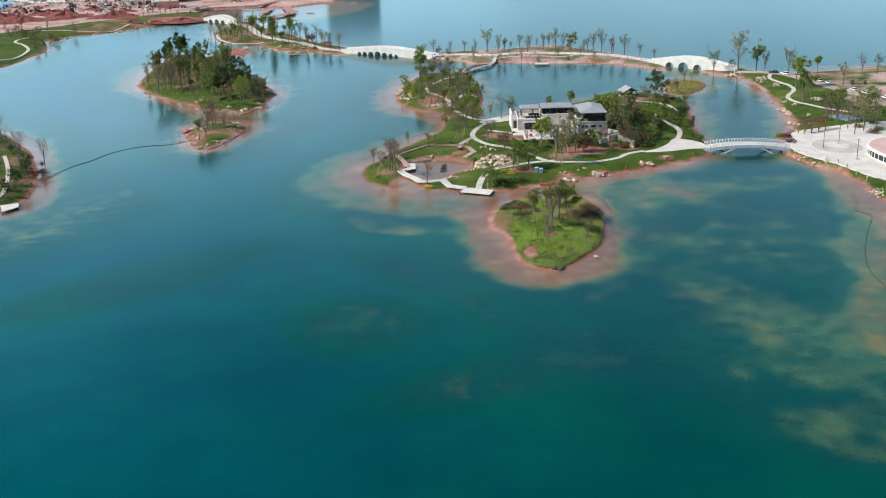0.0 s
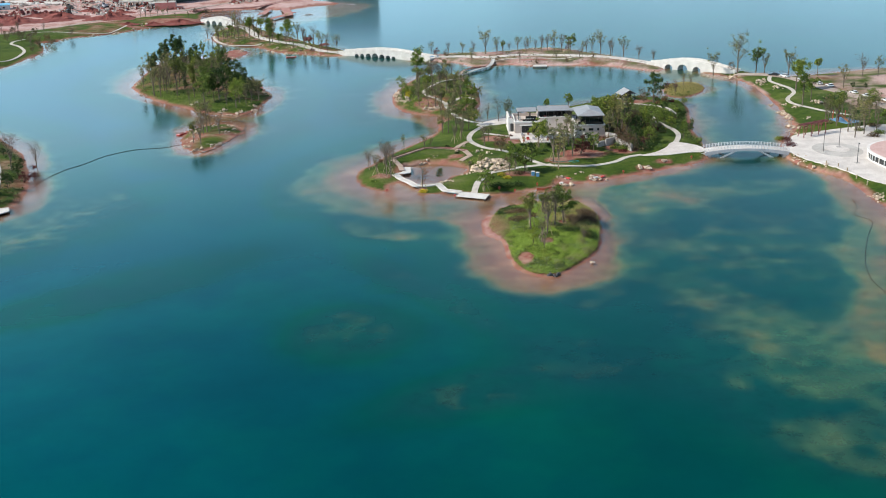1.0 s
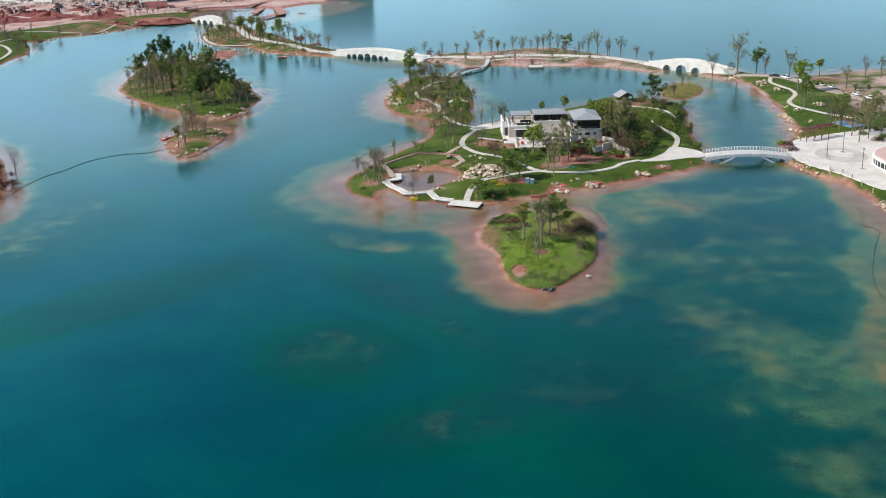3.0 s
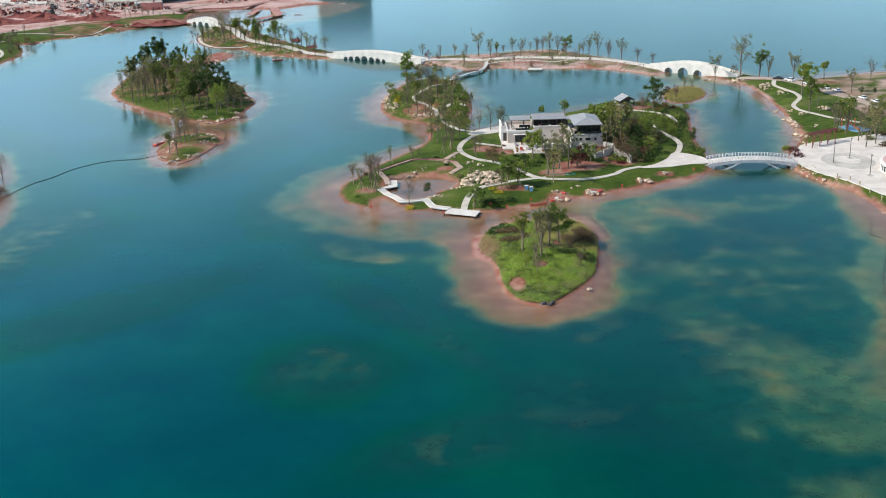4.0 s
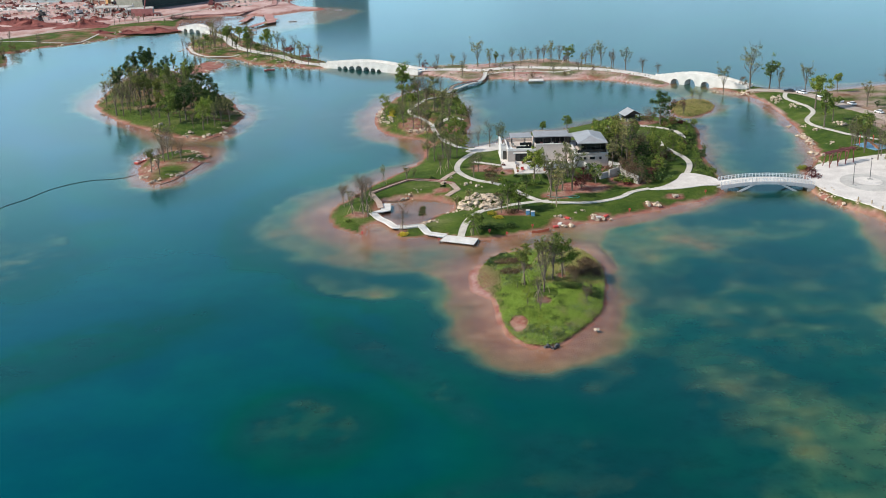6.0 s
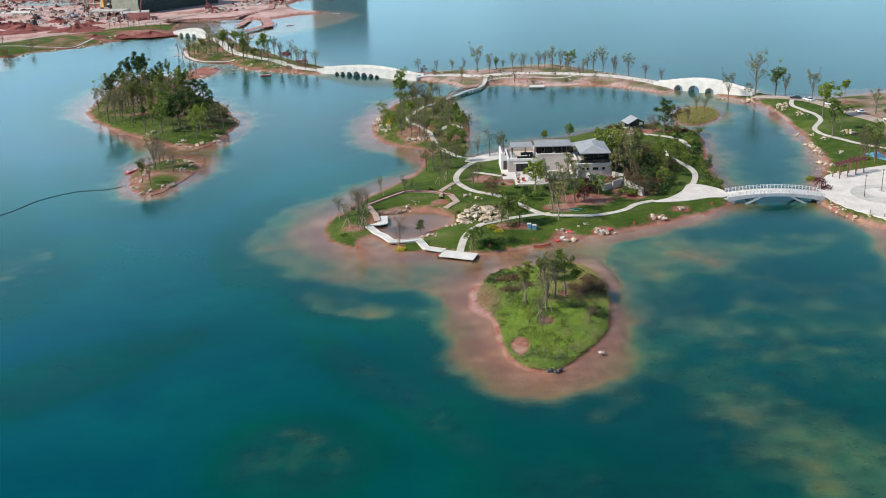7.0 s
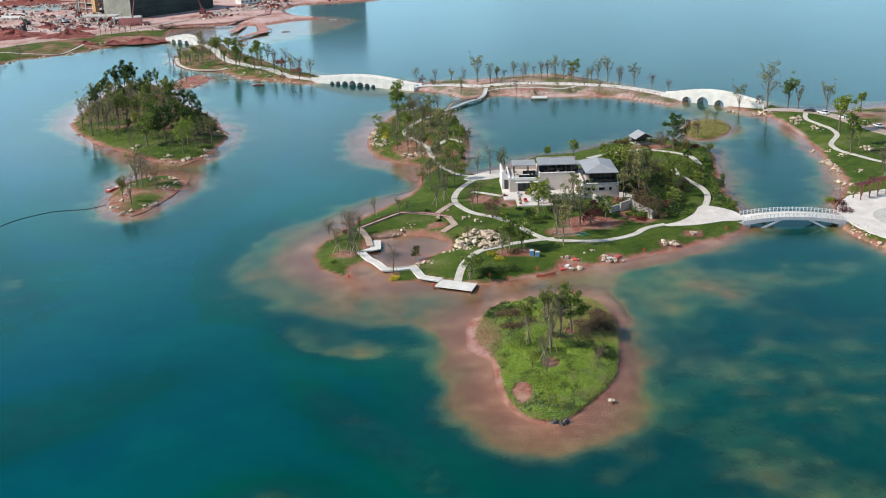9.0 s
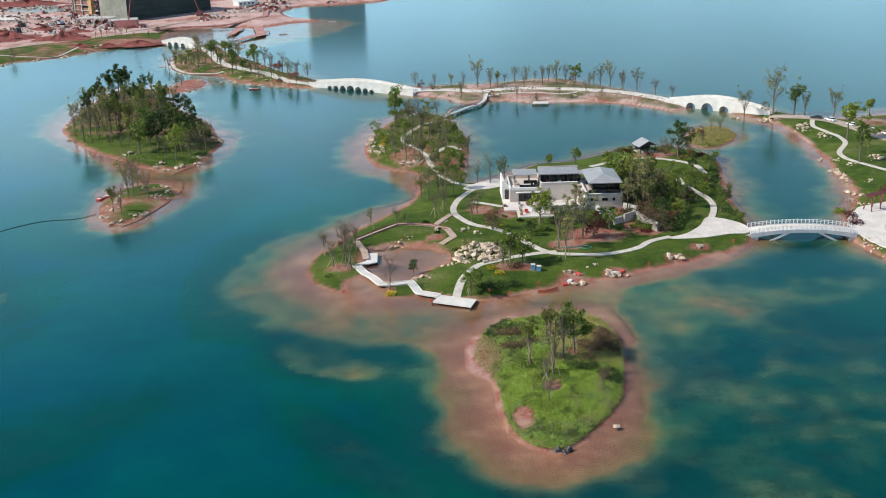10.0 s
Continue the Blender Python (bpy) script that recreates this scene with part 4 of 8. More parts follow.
# ---- steel footbridge ----
def footbridge():
    a, b, w = Vector((76.6, 279.8, 0)), Vector((98.9, 277.8, 0)), 4.6
    length = (b - a).length
    o = thing("footbridge", "pale grey steel arched footbridge with post railings", "bridge", Matrix.Translation(a) @ Matrix.Rotation(math.atan2(b.y - a.y, b.x - a.x), 4, "Z"))
    top = lambda x: 1.45 + 0.95 * (1 - (2 * x / length - 1) ** 2)
    deck, steps = Shape(), 28
    for i in range(steps + 1):
        x = length * i / steps
        deck.v += [(x, 0, top(x)), (x, w, top(x)), (x, w, top(x) - 0.18), (x, 0, top(x) - 0.18)]
    for i in range(steps):
        deck.f += [(4 * i + k, 4 * i + (k + 1) % 4, 4 * i + 4 + (k + 1) % 4, 4 * i + 4 + k) for k in range(4)]
    deck.f += [(3, 2, 1, 0), tuple(4 * steps + k for k in range(4))]
    part("deck", deck, STONE_PALE, o, "pale deck paving")
    for y in (-0.12, w - 0.08):
        g = Shape()
        for i in range(steps + 1):
            x = length * i / steps
            low = top(x) - 0.6 - 0.4 * abs(2 * x / length - 1) ** 2
            g.v += [(x, y, top(x) + 0.1), (x, y + 0.2, top(x) + 0.1), (x, y + 0.2, low), (x, y, low)]
        for i in range(steps):
            g.f += [(4 * i + k, 4 * i + (k + 1) % 4, 4 * i + 4 + (k + 1) % 4, 4 * i + 4 + k) for k in range(4)]
        g.f += [(3, 2, 1, 0), tuple(4 * steps + k for k in range(4))]
        part("girder", g, STEEL_GREY, o)
        r = part("top_rail", Shape().tube([(length * i / steps, y + 0.1, top(length * i / steps) + 0.95) for i in range(steps + 1)], 0.05, 5), STEEL_PALE, o)
        part("middle_rail", Shape().tube([(length * i / steps, y + 0.1, top(length * i / steps) + 0.6) for i in range(steps + 1)], 0.035, 4), STEEL_PALE, o)
        infill = Shape()
        for i in range(84):
            x = length * (i + 0.5) / 84
            infill.box(x - 0.015, y + 0.08, top(x) + 0.08, x + 0.015, y + 0.12, top(x) + 0.93)
        part("baluster_row", infill, STEEL_GREY, o)
        for i in range(28):
            x = length * i / 27
            p = part("post", Shape().box(x - 0.07, y + 0.02, top(x), x + 0.07, y + 0.18, top(x) + 1.08), STEEL_PALE, o)
        for u0, u1 in ((0.2, 0.36), (0.8, 0.64)):
            x0, x1 = length * u0, length * u1
            part("raking_leg", Shape().prism([(x0 - 0.5, y), (x0 + 0.5, y), (x0 + 0.5, y + 0.3), (x0 - 0.5, y + 0.3)], -1.0, 0.05).face((x0 - 0.45, y, 0), (x0 + 0.45, y, 0), (x1 + 0.45, y, top(x1) - 0.5), (x1 - 0.45, y, top(x1) - 0.5)).face((x0 - 0.45, y + 0.3, 0), (x1 - 0.45, y + 0.3, top(x1) - 0.5), (x1 + 0.45, y + 0.3, top(x1) - 0.5), (x0 + 0.45, y + 0.3, 0)).face((x0 - 0.45, y, 0), (x1 - 0.45, y, top(x1) - 0.5), (x1 - 0.45, y + 0.3, top(x1) - 0.5), (x0 - 0.45, y + 0.3, 0)).face((x0 + 0.45, y, 0), (x0 + 0.45, y + 0.3, 0), (x1 + 0.45, y + 0.3, top(x1) - 0.5), (x1 + 0.45, y, top(x1) - 0.5)), STEEL_GREY, o)
    for x0, x1 in ((-1.2, 1.6), (length - 1.6, length + 1.2)):
        part("abutment", Shape().box(x0, 0.1, -1.0, x1, w - 0.1, 1.2), CONCRETE, o)
    return o


footbridge()


# ---- the lakeside house ----
def window(parent, x0, x1, y, z0, z1, label=""):
    """A framed dark pane in a wall that faces the lake."""
    w = part("window", Shape().box(x0 + 0.05, y - 0.02, z0 + 0.05, x1 - 0.05, y + 0.04, z1 - 0.05), GLASS_DARK, parent, label)
    f = Shape().box(x0, y - 0.06, z0, x1, y + 0.06, z0 + 0.07).box(x0, y - 0.06, z1 - 0.07, x1, y + 0.06, z1)
    f.box(x0, y - 0.06, z0 + 0.07, x0 + 0.07, y + 0.06, z1 - 0.07).box(x1 - 0.07, y - 0.06, z0 + 0.07, x1, y + 0.06, z1 - 0.07)
    n = int((x1 - x0) / 1.4)
    for i in range(1, n + 1):
        x = x0 + (x1 - x0) * i / (n + 1)
        f.box(x - 0.03, y - 0.05, z0 + 0.07, x + 0.03, y + 0.05, z1 - 0.07)
    part("frame", f, DARK_FRAME, w)
    return w


def flat_roof(parent, x0, y0, x1, y1, z, rise=0.35, thick=0.22):
    """A thin standing-seam roof that falls a little to the front."""
    r = Shape().prism([(x0, y0), (x1, y0), (x1, y1), (x0, y1)], [z, z, z + rise, z + rise], [z + thick, z + thick, z + thick + rise, z + thick + rise])
    o = part("roof", r, ROOF_GREY, parent)
    seams = Shape()
    n = int((x1 - x0) / 0.6)
    for i in range(1, n):
        x = x0 + (x1 - x0) * i / n
        seams.prism([(x - 0.025, y0), (x + 0.025, y0), (x + 0.025, y1), (x - 0.025, y1)], [z + thick, z + thick, z + thick + rise, z + thick + rise], [z + thick + 0.05, z + thick + 0.05, z + thick + rise + 0.05, z + thick + rise + 0.05])
    part("seams", seams, ROOF_GREY, o)
    return o


def house():
    o = thing("house", "two-storey pale plaster lake house with grey roofs", "house")
    part("plinth", Shape().box(24.6, 301.2, 0.2, 52.4, 320, 1.95), STONE_PALE, o)
    # block at the east end
    e = Shape().box(43.8, 301, 1.9, 52.2, 301.25, 5.35).box(43.8, 301.25, 1.9, 44.05, 316, 5.35).box(51.95, 301.25, 1.9, 52.2, 316, 5.35).box(43.8, 316, 1.9, 52.2, 316.25, 5.35).box(44.05, 301.25, 4.7, 51.95, 316, 4.9)
    part("wall", e, PLASTER, o, "pinkish plaster lower wall")
    for x0, x1 in ((44.7, 45.3), (45.8, 46.4), (47.4, 48.8), (49.9, 50.5)):
        window(o, x0, x1, 300.98, 3.7, 4.4, "small dark window")
    part("coping", Shape().box(43.7, 300.9, 5.35, 52.3, 301.35, 5.45).box(43.7, 301.35, 5.35, 44.15, 316.3, 5.45).box(51.85, 301.35, 5.35, 52.3, 316.3, 5.45), PLASTER_WHITE, o)
    part("pier", Shape().box(43.35, 300.7, 1.6, 43.78, 303, 5.5), PLASTER_WHITE, o)
    for args in ((45.4, 51.7, 302.6), (45.4, 51.7, 311.8)):
        window(o, args[0], args[1], args[2], 5.0, 8.1, "full-height dark glazing")
    for x in (45.4, 51.7):
        part("side_glazing", Shape().box(x - 0.05, 302.7, 5.0, x + 0.05, 311.7, 8.1), GLASS_DARK, o)
    for x, y in ((45.3, 302.4), (51.7, 302.4), (45.3, 311.9), (51.7, 311.9)):
        part("column", Shape().box(x - 0.12, y - 0.12, 4.9, x + 0.12, y + 0.12, 8.3), DARK_FRAME, o)
    part("balcony_rail", Shape().box(44.3, 301.35, 5.4, 51.8, 301.39, 6.3), GLASS_DARK, o)
    x0, x1, y0, y1, z, r = 44.0, 51.9, 299.8, 312.4, 8.35, 0.95
    xm, ya, yb = (x0 + x1) / 2 + 0.2, y0 + 4.4, y1 - 1.2
    hip = Shape().face((x0, y0, z), (x1, y0, z), (xm, ya, z + r)).face((x1, y0, z), (x1, y1, z), (xm, yb, z + r), (xm, ya, z + r)).face((x1, y1, z), (x0, y1, z), (xm, yb, z + r)).face((x0, y1, z), (x0, y0, z), (xm, ya, z + r), (xm, yb, z + r)).box(x0, y0, z - 0.16, x1, y1, z - 0.004)
    hr = part("hipped_roof", hip, ROOF_GREY, o, "shallow grey metal hipped roof")
    part("ridge_cap", Shape().tube([(xm, ya, z + r), (xm, yb, z + r)], 0.07, 5).tube([(x0, y0, z), (xm, ya, z + r)], 0.05, 5).tube([(x1, y0, z), (xm, ya, z + r)], 0.05, 5), STEEL_GREY, hr)
    # block at the west end with its roof terrace
    w = Shape().box(26.4, 308, 1.9, 28.4, 308.3, 4.9).box(28.4, 308, 4.4, 33.2, 308.3, 4.9).box(33.2, 308, 1.9, 33.9, 308.3, 4.9).box(26.4, 308.3, 1.9, 26.7, 319, 4.9).box(26.7, 308.3, 4.6, 33.9, 319, 4.8).box(26.4, 319, 1.9, 34.2, 319.3, 5.6)
    part("wall", w, PLASTER, o, "pale pink plaster wall below the terrace")
    part("parapet", Shape().box(26.3, 307.9, 4.9, 33.9, 308.35, 5.45).box(26.3, 308.35, 4.9, 26.7, 319.2, 5.45), PLASTER_WHITE, o)
    part("white_end_wall", Shape().box(24.7, 311, 1.4, 25.1, 319.5, 6.3).box(25.1, 311, 1.4, 26.38, 311.35, 5.6), PLASTER_WHITE, o)
    # solid near-black block before the end wall: a recess's shade put into colour
    part("recess_shade_block", Shape().box(25.3, 310.6, 1.9, 26.2, 310.98, 4.3), DARK_FRAME, o)
    window(o, 28.5, 33.1, 308.2, 1.97, 4.4, "wide dark glazed garden doors")
    part("ledge", Shape().box(27.8, 307.2, 4.3, 33.6, 307.98, 4.45), PLASTER_WHITE, o)
    flat_roof(o, 27.4, 311.2, 33.2, 315.6, 7.6, 0.25)
    for x in (27.9, 31.4):
        for y in (312.2, 315.2):
            part("column", Shape().box(x - 0.1, y - 0.1, 4.8, x + 0.1, y + 0.1, 7.7), DARK_FRAME, o)
    part("terrace_rail", Shape().box(28.8, 308.9, 4.85, 33.4, 308.94, 5.9), GLASS_DARK, o)
    part("terrace_screen", Shape().box(30, 312.2, 4.85, 33.2, 312.26, 6.1), GLASS_DARK, o)
    part("sofa", Shape().box(29.5, 310, 4.81, 31.6, 310.9, 5.25).box(29.5, 310.7, 5.25, 31.6, 310.95, 5.6), PLASTER_WHITE, o, "white terrace sofa")
    # middle range
    part("wall", Shape().box(33.9, 308.8, 1.9, 42.6, 309.1, 6.25).box(33.9, 309.1, 5.0, 43.7, 319, 5.2).box(33.9, 309.1, 1.9, 34.15, 319, 6.25), PLASTER, o, "long blank pinkish wall")
    part("coping", Shape().box(33.8, 308.7, 6.25, 42.7, 309.2, 6.37), PLASTER_WHITE, o)
    window(o, 34.2, 44.0, 313.4, 5.2, 7.6, "long band of dark glazing")
    part("rear_wall", Shape().box(34.2, 318.6, 5.2, 44, 318.9, 7.8), PLASTER, o)
    flat_roof(o, 33.7, 310.6, 43.2, 316.4, 7.75, 0.2)
    flat_roof(o, 43.21, 310.6, 45.2, 314.0, 7.55, 0.15)
    for x in (34.0, 36.2, 38.4, 40.6, 42.0):
        part("column", Shape().box(x - 0.09, 310.9, 5.2, x + 0.09, 311.08, 7.8), DARK_FRAME, o)
    curve = [(42.6 + 1.2 * math.sin(a), 305.2 + 3.6 * math.cos(a)) for a in np.linspace(0, 1.5, 8)]
    cw = Shape()
    for (xa, ya2), (xb, yb2) in zip(curve, curve[1:]):
        cw.prism([(xa, ya2), (xb, yb2), (xb - 0.25, yb2 - 0.1), (xa - 0.25, ya2 - 0.1)][::-1], 1.9, 5.4)
    part("curved_wall", cw, PLASTER, o)
    part("stair_block", Shape().box(42.6, 306.2, 1.9, 43.78, 309, 5.1), PLASTER, o)
    return o


house()
single("terrace", Shape().box(27.4, 295.8, 0.9, 35.8, 301.19, 1.95), STONE_PALE, "white paved terrace before the house", "terrace")
gt = thing("garden_screen", "low pale glass and concrete garden screen", "wall")
part("panel", Shape().box(33.4, 300.6, 1.5, 43.2, 300.72, 3.0), STEEL_GREY, gt)
for x in (33.4, 35.8, 38.3, 40.8, 43.1):
    part("post", Shape().box(x - 0.08, 300.5, 1.2, x + 0.08, 300.8, 3.1), STEEL_PALE, gt)


def retaining(points, level, label):
    s = Shape()
    for (xa, ya), (xb, yb) in zip(points, points[1:]):
        d = Vector((xb - xa, yb - ya)).normalized()
        n = Vector((-d.y, d.x)) * 0.2
        s.prism([(xa - n.x, ya - n.y), (xb - n.x, yb - n.y), (xb + n.x, yb + n.y), (xa + n.x, ya + n.y)], 0.3, level)
    return single("retaining_wall", s, CONCRETE, label, "wall")


retaining([(45.6, 297.5), (46.1, 294.7), (48.7, 290.9)], 3.9, "tall pale grey concrete garden wall below the house")
retaining([(48.2, 288.6), (50.4, 290.4)], 3.2, "short pale grey garden wall among shrubs")
retaining([(50.7, 289.9), (53.9, 292.6)], 3.7, "stepped pale grey garden wall among shrubs")
retaining([(53.6, 293.6), (54.6, 289.6), (56.9, 283.2)], 3.6, "sloping pale grey garden wall by the lawn")
retaining([(52.3, 300), (55, 297)], 3.4, "short pale grey wall beside the house")


# ---- lakeside pavilion ----
def pavilion():
    o = thing("pavilion", "small open timber pavilion with grey gabled roof", "pavilion", pose(68.3, 357.2, ground_z(68.3, 357.2), 0, 0, 12) @ Matrix.Scale(0.84, 4))
    part("floor", Shape().box(-3, -2.6, -0.4, 3, 2.6, 0.25), CONCRETE, o)
    for x in (-2.6, 2.6):
        for y in (-2.2, 2.2):
            part("column", Shape().box(x - 0.12, y - 0.12, 0.25, x + 0.12, y + 0.12, 2.7), DARK_FRAME, o)
    part("back_wall", Shape().box(-2.5, 2.05, 0.25, 2.5, 2.2, 2.6), DARK_FRAME, o)
    for s in (-1, 1):
        part("roof_slope", Shape().face((s * 0.02, -3.2, 4.3), (s * 3.6, -3.2, 2.45), (s * 3.6, 3.2, 2.45), (s * 0.02, 3.2, 4.3)).face((s * 0.02, -3.2, 4.15), (s * 0.02, 3.2, 4.15), (s * 3.6, 3.2, 2.3), (s * 3.6, -3.2, 2.3)).face((s * 0.02, -3.2, 4.15), (s * 3.6, -3.2, 2.3), (s * 3.6, -3.2, 2.45), (s * 0.02, -3.2, 4.3)).face((s * 3.6, -3.2, 2.3), (s * 3.6, 3.2, 2.3), (s * 3.6, 3.2, 2.45), (s * 3.6, -3.2, 2.45)), ROOF_GREY, o)
    # near-black sheet closes the open timber gable; its shade is painted as colour
    part("gable_shade_sheet", Shape().face((-2.9, -2.6, 2.6), (2.9, -2.6, 2.6), (0, -2.6, 4.1)).face((-2.9, -2.5, 2.6), (0, -2.5, 4.1), (2.9, -2.5, 2.6)), DARK_FRAME, o)
    return o


pavilion()


# ---- plaza: pergola, lamps, round building, cars ----
def pergola():
    o = thing("pergola", "dark red-brown timber pergola with leaning posts", "pergola", pose(108.2, 294.5, ground_z(110, 294) + 0.1, 0, 0, 30))
    for i in range(4):
        x = 3.0 * i
        for y, lean in ((0, 0.55), (1.2, -0.55)):
            part("post", Shape().tube([(x - 0.35, y - lean, -0.2), (x, y, 3.3)], 0.14, 5), RED_WOOD, o)
        part("cross_beam", Shape().box(x - 0.12, -0.7, 3.3, x + 0.12, 1.9, 3.52), RED_WOOD, o)
    for y in (0, 0.6, 1.2):
        part("long_beam", Shape().box(-1.0, y - 0.12, 3.52, 10.2, y + 0.12, 3.75), RED_WOOD, o)
    return o


pergola()


def street_lamp():
    o = thing("street_lamp", "slim dark street lamp on a round base", "street lamp", group="lamps on the plaza")
    part("base", Shape().tube([(0, 0, 0), (0, 0, 0.2)], [0.75, 0.7], 12), CONCRETE, o)
    part("pole", Shape().tube([(0, 0, 0.2), (0, 0, 5.4)], [0.09, 0.06], 6), DARK_FRAME, o)
    part("lamp_head", Shape().box(-0.12, -0.5, 5.3, 0.12, 0.2, 5.45), DARK_FRAME, o)
    return o


lamp = street_lamp()
lamp.matrix_world = pose(112.5, 264.4, ground_z(112.5, 264.4))
for x, y in ((113.8, 281.5), (107.9, 276.9)):
    copy_thing(lamp, pose(x, y, ground_z(x, y) + 0.1))


def round_building():
    o = thing("visitor_building", "low white curved building with glass front and pink roof", "building")
    outer = [(117.6, 271.5), (116.6, 267), (117, 262), (118.6, 253), (121.5, 242), (140, 238), (140, 280), (127, 279.6), (120.6, 276)]
    line = [tuple(p) for p in rounded(outer, 3)]
    cx, cy = np.mean(line, axis=0)
    inset = [(cx + (x - cx) * 0.965, cy + (y - cy) * 0.965) for x, y in line]
    part("wall", Shape().prism(inset, 0.8, 3.3), GLASS_DARK, o, "curved glazing")
    part("roof_band", Shape().prism(line, 3.2, 3.8), PLASTER_WHITE, o, "white fascia band")
    part("base_band", Shape().prism([(cx + (x - cx) * 0.985, cy + (y - cy) * 0.985) for x, y in line], 0.8, 1.7), PLASTER_WHITE, o)
    part("roof", Shape().prism([(cx + (x - cx) * 0.93, cy + (y - cy) * 0.93) for x, y in line], 3.8, 3.86), surface("pink_roof", (0.5, 0.33, 0.3), (0.6, 0.43, 0.4), 0.3, 0.85), o, "pink roof terrace")
    for i, (x, y) in enumerate(inset[:16]):
        part("mullion", Shape().box(x - 0.12, y - 0.12, 1.7, x + 0.12, y + 0.12, 3.25), PLASTER_WHITE, o)
    return o


round_building()


def car(paint, label):
    o = thing("car", label, "car", group="cars parked along the road")
    side = [(-2.25, 0.35), (2.25, 0.35), (2.3, 0.8), (1.35, 0.98), (-2.1, 1.0), (-2.28, 0.75)]
    b = Shape()
    n = len(side)
    b.v += [(x, -0.9, z) for x, z in side] + [(x, 0.9, z) for x, z in side]
    b.f += [tuple(range(n)), tuple(range(2 * n - 1, n - 1, -1))] + [(i, n + i, n + (i + 1) % n, (i + 1) % n) for i in range(n)]
    part("body", b, paint, o)
    cab = Shape().prism([(-1.85, -0.82), (1.1, -0.82), (1.1, 0.82), (-1.85, 0.82)], 0.95, 0.98)
    cab.v += [(-1.9, -0.83, 0.98), (1.2, -0.83, 0.98), (1.2, 0.83, 0.98), (-1.9, 0.83, 0.98), (-1.4, -0.68, 1.46), (0.3, -0.68, 1.46), (0.3, 0.68, 1.46), (-1.4, 0.68, 1.46)]
    cab.f += [(8 + 0, 8 + 1, 8 + 5, 8 + 4), (8 + 1, 8 + 2, 8 + 6, 8 + 5), (8 + 2, 8 + 3, 8 + 7, 8 + 6), (8 + 3, 8 + 0, 8 + 4, 8 + 7)]
    part("windows", cab, GLASS_DARK, o, "dark window glass")
    part("roof", Shape().box(-1.42, -0.7, 1.45, 0.32, 0.7, 1.5), paint, o)
    for x in (-1.4, 1.4):
        for y in (-0.92, 0.72):
            part("wheel", Shape().tube([(x, y, 0.33), (x, y + 0.2, 0.33)], 0.33, 12), RUBBER, o)
    return o


white_car = car(CAR_PAINT, "white car parked beside the lakeside road")
first = True
for x, y, turn in ((132.5, 390, 115), (136.3, 382.2, 110), (139.5, 374, 108), (141.8, 369, 108), (145.3, 355.5, 106), (147, 349, 105), (150.5, 341, 100)):
    m = pose(x, y, ground_z(x, y) + 0.06, 0, 0, turn) @ Matrix.Scale(0.84, 4)
    if first:
        white_car.matrix_world, first = m, False
    else:
        copy_thing(white_car, m)
car(CAR_DARK, "black car parked beside the lakeside road").matrix_world = pose(129.9, 394.8, ground_z(130, 395) + 0.08, 0, 0, 150) @ Matrix.Scale(0.82, 4)


# ---- building site on the far shore ----
def netted_block(a, b, back, height, label, material=NETTING, side=None):
    """A half-built block wrapped in netting: floor edges and scaffold poles show through."""
    d = (Vector(b) - Vector(a)).normalized()
    n = Vector((-d.y, d.x)) * back
    p = [a, b, (b[0] + n.x, b[1] + n.y), (a[0] + n.x, a[1] + n.y)]
    o = thing("netted_building", label, "building")
    part("netting", Shape().prism(p, 0.5, height), material, o)
    if side:
        e = [(p[0][0] - n.x * 0.002 - d.x * 0.25, p[0][1] - d.y * 0.25), (p[0][0] - d.x * 0.1, p[0][1] - d.y * 0.1), (p[3][0] - d.x * 0.1, p[3][1] - d.y * 0.1), (p[3][0] - d.x * 0.25, p[3][1] - d.y * 0.25)]
        part("side_netting", Shape().prism(e, 0.5, height), side, o, "grey-green scaffold netting")
    for k in range(1, int(height / 3.3)):
        z = 0.8 + 3.3 * k
        s = Shape()
        for u, v in ((p[0], p[1]), (p[3], p[0])):
            s.tube([(u[0] - n.x * 0.004, u[1] - n.y * 0.004, z), (v[0] - n.x * 0.004, v[1] - n.y * 0.004, z)], 0.14, 4)
        part("floor_edge", s, DARK_FRAME, o)
    run = (Vector(b) - Vector(a)).length
    for k in range(int(run / 6) + 1):
        q = Vector(a) + d * 6 * k
        part("scaffold_pole", Shape().tube([(q.x - n.x * 0.005, q.y - n.y * 0.005, 0.8), (q.x - n.x * 0.005, q.y - n.y * 0.005, height)], 0.06, 4), DARK_FRAME, o)
    return o


GREY_NETTING = surface("grey_netting", (0.17, 0.18, 0.15), (0.28, 0.28, 0.24), 0.15, 0.9, fine=0.8)
netted_block((-166, 702), (-127, 750), 26, 16, "tall unfinished building wrapped in dark green netting", NETTING, GREY_NETTING)
netted_block((-78, 862), (-38, 869), 20, 46, "tall netted tower beyond the far spit", surface("teal_netting", (0.3, 0.42, 0.43), (0.42, 0.54, 0.55), 0.05, 0.9))
BRICK_WALL = surface("raw_brick", (0.2, 0.09, 0.07), (0.33, 0.18, 0.14), 0.3, 0.9, fine=1.5)
TAN_NETTING = surface("tan_netting", (0.3, 0.27, 0.2), (0.42, 0.38, 0.3), 0.15, 0.9, fine=0.8)


